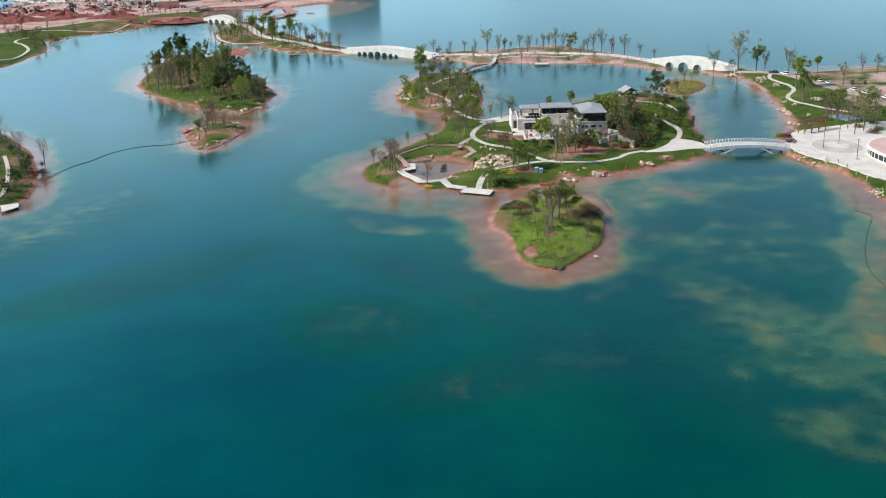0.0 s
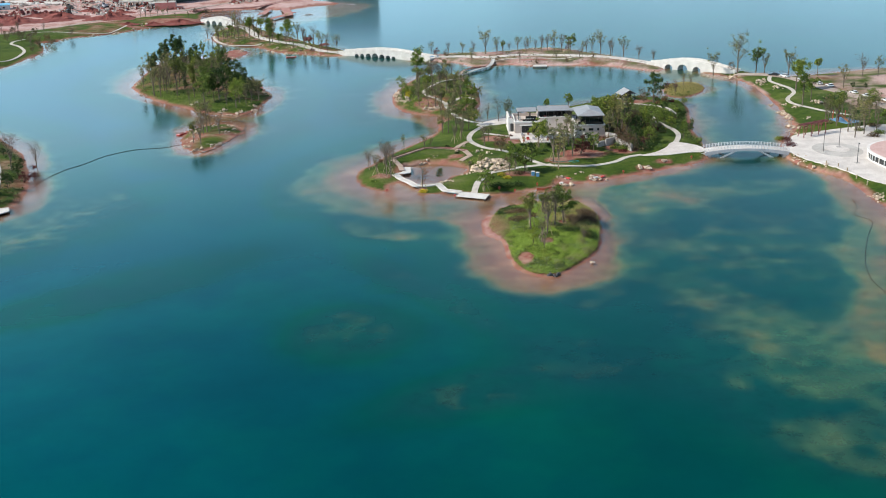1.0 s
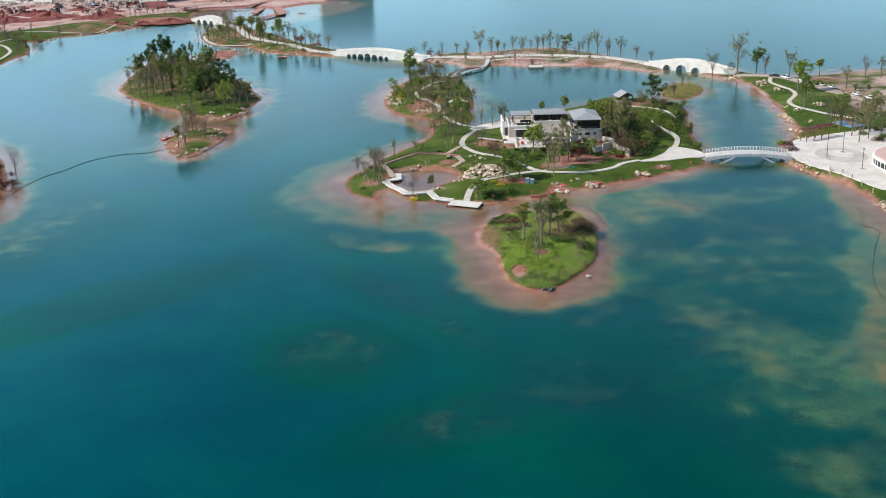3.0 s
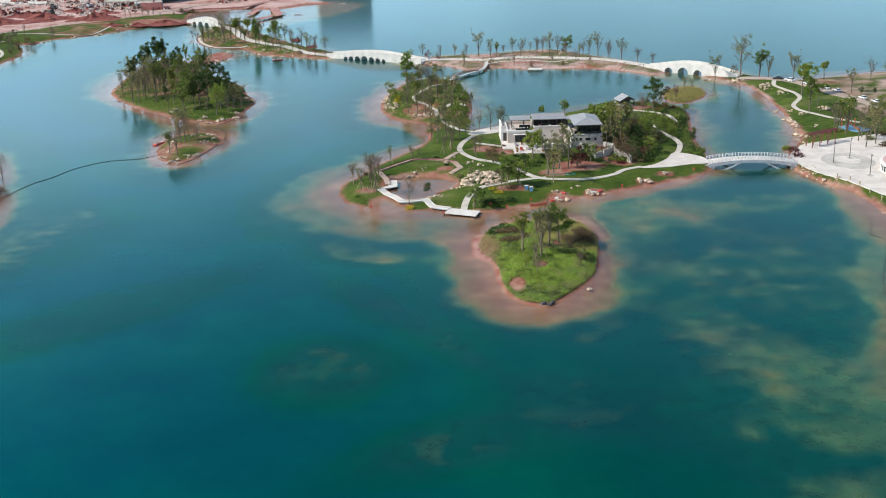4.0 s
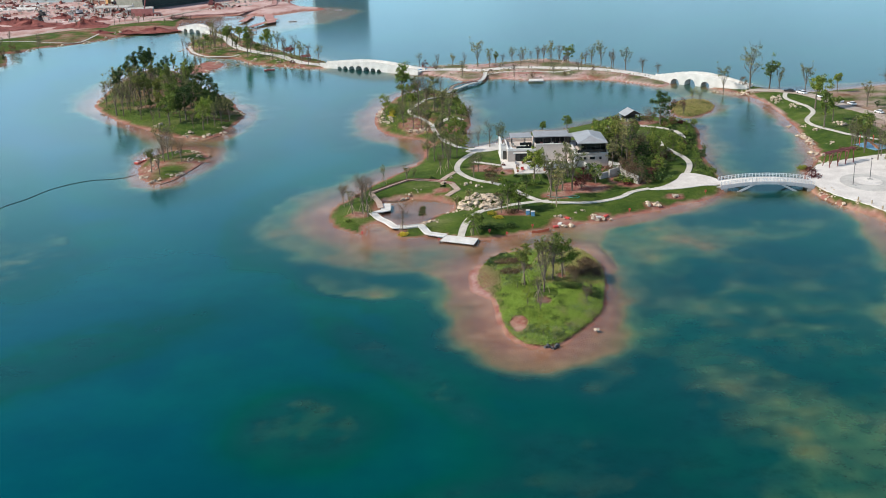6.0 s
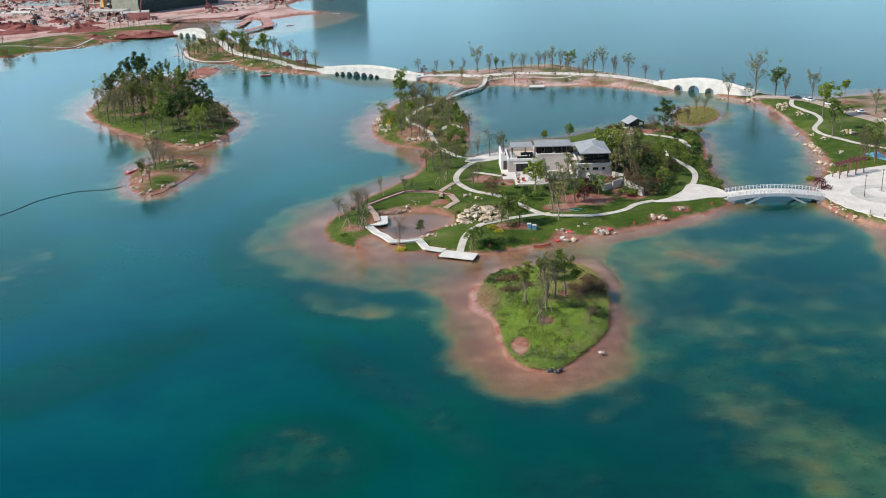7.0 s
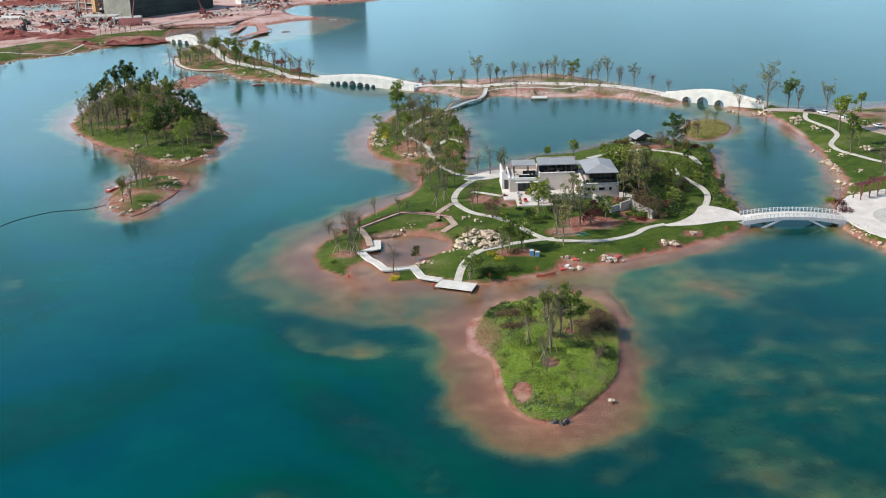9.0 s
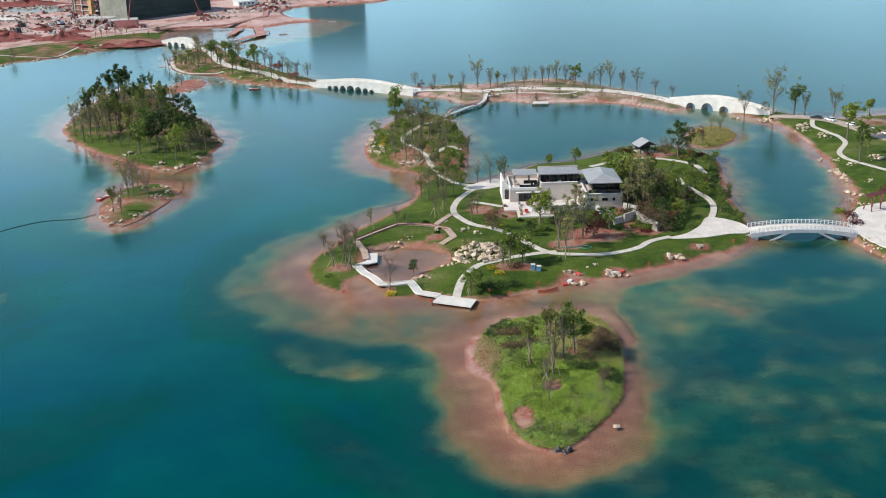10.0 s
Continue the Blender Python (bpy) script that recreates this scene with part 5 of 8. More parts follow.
def raw_tower(x, y, w, d, floors, turn):
    """An unfinished tower: slabs, corner columns, raw brick infill and one orange hoist mast."""
    o = thing("unfinished_tower", "unfinished tower with raw brick infill and orange hoist", "building", pose(x, y, ground_z(x, y), 0, 0, turn))
    for k in range(floors):
        z = 3.2 * k
        part("slab", Shape().box(-0.4, -0.4, z + 2.9, w + 0.4, d + 0.4, z + 3.2), CONCRETE, o)
        for cx in (0, w / 2, w):
            for cy in (0, d):
                part("column", Shape().box(cx - 0.3, cy - 0.3, z, cx + 0.3, cy + 0.3, z + 2.9), CONCRETE, o)
        part("infill", Shape().box(0.35, 0.4, z, w / 2 - 0.35, 0.7, z + 2.9).box(w / 2 + 0.35, 0.4, z, w - 0.35, 0.7, z + (1.2 if k % 2 else 2.9)), BRICK_WALL, o, "raw red brick infill")
    part("side_netting", Shape().box(-1.6, -0.6, 0.4, -1.4, d, 3.2 * floors), TAN_NETTING, o, "tan scaffold netting")
    part("hoist_mast", Shape().box(w + 1.0, -0.6, 0, w + 3.4, 1.6, 3.2 * floors + 3), surface("hoist_orange", (0.42, 0.24, 0.09), (0.55, 0.34, 0.15), 0.5, 0.7), o, "orange hoist mast")


raw_tower(-209, 744, 14, 12, 5, -38)
BLUE_SHEET = surface("blue_sheet", (0.1, 0.36, 0.55), (0.16, 0.46, 0.66), 0.4, 0.5)
GREEN_SHEET = surface("green_sheet", (0.03, 0.22, 0.2), (0.05, 0.3, 0.27), 0.4, 0.5)


def shed(x, y, length, width, turn, material, label):
    o = thing("site_cabin", label, "cabin", pose(x, y, ground_z(x, y) - 0.1, 0, 0, turn), group="cabins on the building site")
    part("wall", Shape().box(0, 0, 0, length, width, 2.8), PLASTER_WHITE, o)
    part("roof", Shape().prism([(-0.3, -0.3), (length + 0.3, -0.3), (length + 0.3, width + 0.3), (-0.3, width + 0.3)], [2.8] * 4, [2.95, 2.95, 3.5, 3.5]), material, o, "coloured sheet-metal roof")
    for k in range(int(length / 3)):
        part("window", Shape().box(0.8 + 3 * k, -0.03, 1.0, 2.0 + 3 * k, 0.02, 2.0), GLASS_DARK, o)


for x, y, l, w, a, mt, lab in ((-290, 842, 22, 9, 3, GREEN_SHEET, "white site cabin with green sheet roof"), (-262, 838, 22, 9, 3, GREEN_SHEET, "white site cabin with green sheet roof"), (-242, 833, 9, 7, 5, BLUE_SHEET, "small site cabin with blue sheet roof"), (-286, 672, 24, 9, 20, BLUE_SHEET, "long site cabin with blue sheet roof"), (-282, 690, 20, 8, 20, BLUE_SHEET, "white site cabin with blue sheet roof"), (-112, 765, 14, 7, 40, STEEL_PALE, "low white site cabin beside the netted block")):
    shed(x, y, l, w, a, mt, lab)


def mound(x, y, a, b, h, seed, label):
    s = Shape()
    rng = random.Random(seed)
    rings, seg = 10, 40
    for i in range(rings + 1):
        u = i / rings
        for k in range(seg):
            ang = k * math.tau / seg
            w = 1 + 0.16 * math.sin(3 * ang + seed) + 0.12 * math.sin(7 * ang + 2 * seed) + 0.12 * rng.random()
            z = h * (1 - u) ** 1.15 * (1 + 0.45 * (rng.random() - 0.5)) * (0.75 + 0.3 * math.sin(2 * ang + 5 * u + seed))
            s.v.append((x + a * u * w * math.cos(ang), y + b * u * w * math.sin(ang), ground_z(x, y) + z - 0.15))
    for i in range(rings):
        for k in range(seg):
            s.f.append((i * seg + k, (i + 1) * seg + k, (i + 1) * seg + (k + 1) % seg, i * seg + (k + 1) % seg))
    single("soil_mound", s, RED_SOIL, label, "mound", "mounds of red soil")


RED_SOIL = surface("red_soil", (0.13, 0.034, 0.03), (0.27, 0.095, 0.08), 0.3, 0.95, fine=1.6, relief=0.9)
for x, y, a, b, h, k in ((-212, 638, 17, 17, 3.6, 1), (-234, 626, 15, 16, 3.6, 2), (-182, 633, 14, 13, 4.4, 3), (-226, 655, 15, 12, 3.0, 4), (-250, 640, 14, 14, 3.2, 10), (-212, 790, 22, 14, 3.5, 5), (-262, 812, 30, 14, 3.5, 6), (-138, 612, 13, 7, 2.2, 7), (-152, 608, 9, 5, 1.5, 8), (-182, 658, 8, 5, 2.2, 9), (-205, 672, 7, 6, 2.4, 11), (-165, 604, 7, 3, 1.3, 12)):
    mound(x, y, a, b, h, k, "heap of loose red excavated soil")
pool = [(-260, 768), (-244, 764), (-226, 762), (-220, 774), (-230, 789), (-248, 796), (-264, 796), (-268, 780)]
single("pool", Shape().prism([tuple(p) for p in rounded(pool)], 1.8, 2.35), surface("pool_water", (0.14, 0.15, 0.12), (0.24, 0.22, 0.17), 0.05, 0.35, fine=0.3, relief=0.02), "flooded pit of milky green water on the site", "pool")
single("site_slab", Shape().box(-300, 722, 0.9, -238, 752, 2.35), STONE_PALE, "large pale concrete slab on the building site", "slab")


def frame_block(x, y, nx, ny, turn, label):
    o = thing("concrete_frame", label, "building", pose(x, y, ground_z(x, y), 0, 0, turn), group="unfinished concrete frames")
    part("floor_slab", Shape().box(-0.4, -0.4, 3.2, nx * 5 + 0.4, ny * 5 + 0.4, 3.6), CONCRETE, o)
    part("base_slab", Shape().box(-0.4, -0.4, -0.3, nx * 5 + 0.4, ny * 5 + 0.4, 0.15), CONCRETE, o)
    for i in range(nx + 1):
        for k in range(ny + 1):
            part("column", Shape().box(i * 5 - 0.25, k * 5 - 0.25, 0.15, i * 5 + 0.25, k * 5 + 0.25, 3.2 if (i + k) % 3 else 4.8), CONCRETE, o)


frame_block(-192, 690, 4, 2, -8, "grey concrete frame of an unfinished hall")
frame_block(-168, 672, 3, 2, 20, "open concrete frame with pink scaffold sheeting")
single("sheeting", Shape().box(-165.5, 671, 1.5, -153, 671.4, 6.2), surface("pink_sheeting", (0.35, 0.13, 0.12), (0.46, 0.2, 0.18), 0.4, 0.85), "pink sheeting on scaffold", "sheeting")


def crane(x, y, tip, label):
    o = thing("crane", label, "crane", pose(x, y, ground_z(x, y)))
    part("carrier", Shape().box(-1.4, -3.5, 0.3, 1.4, 3.5, 1.9), RED_WOOD, o)
    part("cab", Shape().box(-1.1, -1.2, 1.9, 1.1, 1.2, 3.2), RED_WOOD, o)
    part("boom", Shape().tube([(0, 0, 2.6), tip], [0.4, 0.22], 4), RED_WOOD, o, "long dark red boom")
    for yy in (-2.4, 2.4):
        part("wheel", Shape().tube([(-1.5, yy, 0.5), (1.5, yy, 0.5)], 0.5, 10), RUBBER, o)


PINK_DECK = surface("pink_deck", (0.3, 0.14, 0.12), (0.46, 0.26, 0.23), 0.4, 0.85, random_value=0.08)
crane(-159, 676, (3, 6, 24), "red mobile crane beside the netted building")
crane(-128, 720, (-9, 2, 26), "red mobile crane with raised boom")
boardwalk([(-142, 661), (-128, 671), (-112, 673), (-101, 680), (-89, 704), (-88, 712), (-92, 746)], 3.2, 1.5, PINK_DECK, "long brown pier deck along the inlet", True, 6.0)
landing([(-99, 640), (-94.5, 640), (-93.8, 668), (-96.6, 668)], 1.0, "pink unfinished timber deck on the inlet", PINK_DECK)
landing([(-90.4, 616), (-87, 616), (-77, 648), (-79.6, 650)], 1.0, "angled pink timber jetty on the inlet", PINK_DECK)
landing([(-89, 670), (-84, 671), (-77, 634), (-85.5, 621.5), (-88, 625), (-82.5, 637)], 1.1, "broad pink timber jetty reaching into the inlet", PINK_DECK)
for x, y, a, lab in ((-59, 538, 20, "small dark red open shelter on the causeway"), (-85, 600, 70, "small brown-roofed shelter by the white bridge"), (-47, 497, 30, "low dark red shelter near the stone bridge")):
    sh = thing("shelter", lab, "shelter", pose(x, y, ground_z(x, y), 0, 0, a) @ Matrix.Scale(0.65, 4))
    part("roof", Shape().face((-3, -2.4, 2.5), (3, -2.4, 2.5), (3, 0, 3.7), (-3, 0, 3.7)).face((-3, 2.4, 2.5), (-3, 0, 3.7), (3, 0, 3.7), (3, 2.4, 2.5)).box(-3, -2.4, 2.36, 3, 2.4, 2.49), RED_WOOD if a != 70 else BOARD_BROWN, sh)
    for px in (-2.6, 2.6):
        for py in (-2, 2):
            part("post", Shape().box(px - 0.12, py - 0.12, -0.3, px + 0.12, py + 0.12, 2.4), RED_WOOD, sh)


# ---- trees ----
def rand_dir(rng):
    while True:
        v = Vector((rng.uniform(-1, 1), rng.uniform(-1, 1), rng.uniform(-1, 1)))
        if 0.05 < v.length < 1:
            return v.normalized()


def leaf(shape, p, size, rng, flat=0.0):
    """One leaf spray: a quad turned at random; flat: how far it lies towards level."""
    a, b = rand_dir(rng), rand_dir(rng)
    a.z *= 1 - flat
    b.z *= 1 - flat
    a.normalize()
    b = (b - a * b.dot(a)).normalized()
    a, b = a * size, b * size * 0.6
    n = len(shape.v)
    shape.v += [tuple(p - a), tuple(p + b), tuple(p + a), tuple(p - b)]
    shape.f.append((n, n + 1, n + 2, n + 3))


# kind: clear stem, crown bottom, crown half width, clumps, leaves a clump, leaf size, clump radius, limbs, twigs, leaf material
KINDS = {
    "leafy": (0.2, 0.2, 0.3, 44, 60, 0.15, 0.085, 11, 12, LEAF_GREEN),
    "dark": (0.18, 0.16, 0.32, 44, 60, 0.15, 0.088, 11, 10, LEAF_DARK),
    "fresh": (0.18, 0.2, 0.3, 34, 44, 0.14, 0.10, 9, 16, LEAF_FRESH),
    "sparse": (0.32, 0.34, 0.23, 36, 34, 0.13, 0.07, 12, 45, LEAF_GREY),
    "tall": (0.3, 0.3, 0.14, 40, 42, 0.145, 0.07, 12, 20, LEAF_GREEN),
    "grey": (0.28, 0.3, 0.19, 34, 22, 0.11, 0.08, 12, 80, LEAF_GREY),
    "bare": (0.26, 0.34, 0.22, 24, 8, 0.1, 0.07, 12, 120, LEAF_BROWN),
    "brown": (0.08, 0.12, 0.36, 28, 34, 0.16, 0.12, 10, 40, LEAF_BROWN),
    "stemmed": (0.42, 0.42, 0.19, 36, 52, 0.145, 0.072, 10, 12, LEAF_GREEN),
    "poplar": (0.3, 0.36, 0.13, 34, 60, 0.14, 0.075, 10, 10, LEAF_DARK),
    "shade": (0.38, 0.4, 0.19, 36, 56, 0.145, 0.072, 10, 10, LEAF_DARK),
    "red": (0.08, 0.12, 0.42, 24, 26, 0.26, 0.13, 8, 10, LEAF_RED),
    "vase": (0.2, 0.3, 0.19, 44, 22, 0.11, 0.055, 7, 60, LEAF_GREY),
    "twiggy": (0.2, 0.3, 0.17, 26, 7, 0.09, 0.05, 8, 130, LEAF_BROWN),
    "olive": (0.24, 0.3, 0.19, 50, 44, 0.125, 0.055, 8, 30, LEAF_OLIVE),
}
LABELS = {
    "leafy": "young broadleaf tree with green crown on a thin trunk",
    "dark": "dense dark evergreen tree with full crown",
    "fresh": "small tree with fresh yellow-green leaves",
    "sparse": "thin newly planted tree with sparse grey-green leaves",
    "tall": "tall slender tree with high narrow crown",
    "grey": "slim grey tree with few early leaves",
    "bare": "bare brown-grey young tree without leaves",
    "brown": "brown twiggy shrub with dry leaves",
    "stemmed": "young tree with green crown high on a clear trunk",
    "poplar": "tall dark green tree with narrow full crown",
    "shade": "dark green tree with crown on a clear trunk",
    "red": "low shrub with dark red leaves",
    "vase": "slim upright tree with thin grey-green spring foliage",
    "twiggy": "leafless upright young tree with many fine twigs",
    "olive": "upright tree with loose olive-green crown",
}
UPRIGHT = ("vase", "twiggy", "olive")


def build_tree(kind, seed):
    stem, low, half, clumps, per, size, rad, limbs, twigs, mat = KINDS[kind]
    rng = random.Random(seed * 97 + len(kind))
    h = 8.0
    shrub = stem < 0.15
    o = thing("shrub" if shrub else "tree", LABELS[kind], "shrub" if shrub else "tree", group="shrubs of the islands" if shrub else "trees of the islands")
    lean = Vector((rng.uniform(-0.06, 0.06), rng.uniform(-0.06, 0.06), 1))
    wood, leaves = Shape(), Shape()
    top = 0.86 if kind in ("sparse", "tall", "grey", "bare") else 0.7
    axis_pts = [Vector((0, 0, -0.4))] + [lean * (h * top * k / 4) + Vector((rng.uniform(-0.1, 0.1), rng.uniform(-0.1, 0.1), 0)) * k / 2 for k in range(1, 5)]
    if not shrub:
        wood.tube(axis_pts, [0.17, 0.15, 0.12, 0.08, 0.03], 7)
    tips = []
    for i in range(limbs):
        u = stem + (top - stem) * (i + rng.random() * 0.6) / limbs if not shrub else 0.02
        base = lean * (h * u)
        ang = i * 2.4 + rng.uniform(-0.4, 0.4)
        f = 1.0 - 0.55 * max(0, (u - 0.4) / 0.5)
        out = h * half * f * rng.uniform(0.75, 1.1)
        up = h * (rng.uniform(0.12, 0.24) if not shrub else rng.uniform(0.45, 0.85))
        if kind in UPRIGHT:
            base = lean * (h * rng.uniform(stem, stem + 0.22))
            out, up = h * half * rng.uniform(0.35, 1.1), h * rng.uniform(0.38, 0.66)
        tip = base + Vector((math.cos(ang) * out, math.sin(ang) * out, up))
        mid = base.lerp(tip, 0.5) + Vector((0, 0, -0.05 * h * 0.4 if not shrub else 0.05 * h))
        wood.tube([base, mid, tip], [0.075, 0.05, 0.02], 5)
        tips += [tip, mid.lerp(tip, 0.5)]
        if kind in UPRIGHT:
            tips += [tip.lerp(mid, 0.25), tip + rand_dir(rng) * 0.5, mid if i % 2 else tip]
    nodes = tips + [axis_pts[-1], axis_pts[-1] + Vector((0, 0, 0.06 * h))]
    for _ in range(twigs):
        p = rng.choice(nodes) + rand_dir(rng) * 0.2
        d = (rand_dir(rng) + Vector((0, 0, 0.75))).normalized() * h * rng.uniform(0.06, 0.15)
        q = p + d * 0.5 + rand_dir(rng) * 0.1
        wood.tube([p, q, p + d], [0.04, 0.03, 0.018], 3)
        nodes.append(p + d)
    for c in range(clumps):
        if shrub:
            a, r = rng.uniform(0, math.tau), half * h * math.sqrt(rng.random()) * 0.85
            centre = Vector((math.cos(a) * r, math.sin(a) * r, h * rng.uniform(0.12, 0.9) * (1 - 0.45 * (r / (half * h)) ** 2)))
        elif c < len(tips) or kind in ("sparse", "grey", "bare") or kind in UPRIGHT:
            centre = rng.choice(nodes) + rand_dir(rng) * 0.25
        else:
            d = rand_dir(rng)
            k = rng.uniform(0.5, 0.95)
            centre = Vector((d.x * half * h * k, d.y * half * h * k, h * ((low + 1) / 2 + d.z * (1 - low) / 2 * k * 0.92)))
        big = rng.uniform(0.7, 1.3)
        for _ in range(per):
            v = rand_dir(rng) * (rng.random() ** 0.45) * rad * h * big
            leaf(leaves, centre + Vector((v.x, v.y, v.z * 0.75)), size * rng.uniform(0.7, 1.3), rng)
    t = part("stem" if shrub else "trunk", wood, BARK, o, smooth=True)
    part("crown", leaves, mat, o)
    return o


TREE_MADE = {}
tree_rng = random.Random(11)


def plant(kind, x, y, h, variants=4, slim=1.0):
    """Sets out one tree of a kind: the first of each variant is built, the rest are copies."""
    if kind in ("sparse", "grey", "bare") and tree_rng.random() < 0.7:
        kind = "twiggy" if kind == "bare" else "vase"
    k = (kind, tree_rng.randrange(variants))
    s = max(h, 1.2) / 8.0
    if kind in ("brown", "red"):
        s *= 1.08
    wide = s * tree_rng.uniform(0.9, 1.15) * slim
    turn = tree_rng.uniform(0, 360)
    if k not in TREE_MADE:
        ob = build_tree(kind, k[1] + 1)
        ob.matrix_world = pose(x, y, ground_z(x, y), 0, 0, turn) @ Matrix.Diagonal((wide, wide, s, 1))
        TREE_MADE[k] = (ob, wide, s)
    else:
        ob, w0, s0 = TREE_MADE[k]
        copy_thing(ob, pose(x, y, ground_z(x, y), 0, 0, turn) @ Matrix.Diagonal((wide / w0, wide / w0, s / s0, 1)))


NEAR_TREES = [("olive", 23.0, 217.6, 7.4), ("leafy", 30.6, 220.9, 8.8), ("olive", 28.4, 218.4, 8.6), ("bare", 26.2, 213.5, 9.3), ("bare", 24.8, 209.2, 4.9), ("fresh", 21.4, 215.4, 3.3), ("fresh", 22.6, 207.1, 4.0), ("bare", 24.6, 203.7, 3.9), ("olive", 26.7, 228.5, 4.7), ("brown", 32.5, 218.0, 3.2), ("brown", 34.0, 210.8, 3.5), ("brown", 34.7, 222.1, 2.9), ("fresh", 24.0, 193.4, 3.6), ("twiggy", 33.5, 208.5, 3.1), ("brown", 37.5, 222.7, 2.6), ("brown", 36.0, 224.0, 3.2), ("olive", 27.4, 227.5, 5.5)]
WEST_TREES = [("bare", -15.6, 276.9, 5.5), ("sparse", -13.0, 268.1, 5.1), ("bare", -10.5, 268.6, 8.5), ("bare", -9.2, 266.4, 8.6), ("bare", -9.1, 279.4, 6.1), ("bare", -11.3, 280.4, 5.5), ("sparse", -6.4, 293.7, 4.6), ("sparse", -0.6, 293.1, 4.3), ("sparse", 1.3, 293.8, 3.2), ("bare", -1.0, 255.5, 6.1), ("dark", 3.5, 264.6, 3.6), ("leafy", 14.6, 251.2, 6.0), ("leafy", 16.0, 253.8, 4.2), ("sparse", 11.5, 269.5, 3.9), ("sparse", 14.6, 272.8, 3.5), ("leafy", 23.2, 265.0, 8.1), ("leafy", 25.8, 265.4, 7.5), ("sparse", 21.6, 263.1, 4.6), ("bare", 10.3, 303.6, 6.0), ("bare", 8.2, 299.3, 5.2)]
NECK_TREES = [("grey", 4.9, 317.1, 6.2), ("grey", 6.7, 314.9, 7.4), ("sparse", 9.1, 316.6, 7.9), ("grey", 11.1, 314.4, 6.7), ("sparse", 13.0, 316.7, 6.8), ("leafy", 14.9, 322.8, 5.9), ("sparse", 18.1, 299.4, 5.1), ("brown", 21.0, 287.0, 5.9), ("bare", 16.6, 293.8, 5.4)]
HOUSE_TREES = [("leafy", 32.0, 290.8, 8.9), ("sparse", 34.0, 273.5, 11.1), ("sparse", 37.5, 278.9, 8.9), ("sparse", 40.5, 292.2, 8.2), ("grey", 34.8, 267.9, 8.5), ("leafy", 33.8, 298.1, 5.4), ("grey", 40.0, 279.0, 9.9), ("leafy", 46.6, 284.8, 5.5), ("dark", 29.1, 282.4, 3.9), ("red", 42.4, 280.4, 5.7), ("dark", 45.1, 286.2, 5.2), ("stemmed", 39.0, 338.1, 5.3), ("stemmed", 45.9, 337.3, 6.5), ("bare", 19.5, 328.7, 5.5), ("bare", 22.7, 327.2, 6.6), ("grey", 25.3, 329.2, 6.5), ("grey", 26.6, 330.2, 5.7)]
EAST_TREES = [("olive", 56.5, 314, 8.5), ("olive", 62.5, 318.5, 7), ("leafy", 60, 325, 6.5), ("olive", 66.5, 300.5, 6), ("leafy", 63.5, 292, 5.2), ("olive", 58, 298, 7.5), ("vase", 62, 305, 8), ("leafy", 67, 313, 5.5), ("red", 64.5, 297, 3.2), ("red", 60.5, 288, 3), ("red", 67.5, 305, 2.6), ("leafy", 82, 341, 3.6), ("olive", 80.5, 313, 3.6), ("leafy", 77.5, 291, 3.2), ("olive", 64, 331, 5), ("vase", 58, 331, 5.5), ("leafy", 70.5, 333.5, 3.4), ("leafy", 54.9, 319.5, 10.2), ("leafy", 53.5, 325.0, 7.7), ("sparse", 57.3, 302.2, 11.4), ("sparse", 57.2, 309.0, 7.3), ("brown", 60.4, 302.9, 8.8), ("leafy", 64.0, 308.3, 7.3), ("dark", 60.9, 312.1, 6.7), ("dark", 61.0, 299.1, 6.8), ("brown", 55.9, 286.4, 5.5), ("brown", 54.6, 289.5, 5.9), ("dark", 59.4, 290.3, 5.6), ("dark", 58.8, 283.7, 3.9), ("brown", 57.1, 283.0, 4.5), ("leafy", 69.1, 318.0, 6.1), ("leafy", 73.2, 318.6, 5.5), ("fresh", 69.7, 311.2, 4.7), ("leafy", 73.7, 310.8, 4.3), ("leafy", 74.5, 297.8, 4.3), ("dark", 78.2, 306.9, 3.8), ("dark", 75.8, 348.9, 10.5), ("brown", 72.9, 351.2, 5.6), ("leafy", 85.9, 347.7, 3.5), ("leafy", 58.2, 320.2, 6.1), ("sparse", 52.9, 298.5, 7.5), ("dark", 76.6, 335.1, 3.7), ("leafy", 75.5, 321.1, 3.7), ("dark", 78.9, 320.7, 3.7)]
MID_TREES = [("tall", -3.3, 389.3, 14.7), ("stemmed", 0.0, 379.6, 7.3), ("stemmed", -4.5, 371.3, 5.1), ("stemmed", 5.2, 355.8, 6.5), ("fresh", -7.8, 379.1, 5.2), ("bare", 2.1, 377.9, 11.0), ("bare", 4.7, 381.3, 10.8), ("sparse", 7.2, 377.2, 11.0), ("sparse", 10.1, 373.2, 9.7), ("sparse", 12.2, 369.3, 9.6), ("stemmed", 14.5, 376.3, 6.7), ("stemmed", 16.8, 368.8, 5.1), ("stemmed", 13.4, 350.3, 5.6), ("stemmed", 15.5, 343.9, 6.0), ("stemmed", 11.6, 338.3, 5.9), ("sparse", 8.6, 341.6, 6.7), ("bare", 3.2, 353.4, 7.9), ("stemmed", 14.1, 329.4, 6.0), ("sparse", 7.0, 327.4, 5.2), ("bare", -1.4, 399.7, 6.4), ("sparse", 18.3, 364.4, 5.0), ("stemmed", 9.9, 327.1, 6.0), ("dark", 8.7, 349.6, 4.8), ("sparse", 4.8, 345.1, 5.0)]
ISLET_TREES = [("red", 86.8, 379.3, 2.8), ("red", 89.7, 380.5, 2.6), ("bare", 86.7, 365.9, 4.4), ("grey", 93.5, 383.2, 4.9), ("grey", 95.8, 381.3, 4.9), ("leafy", 84.0, 369.1, 2.0)]
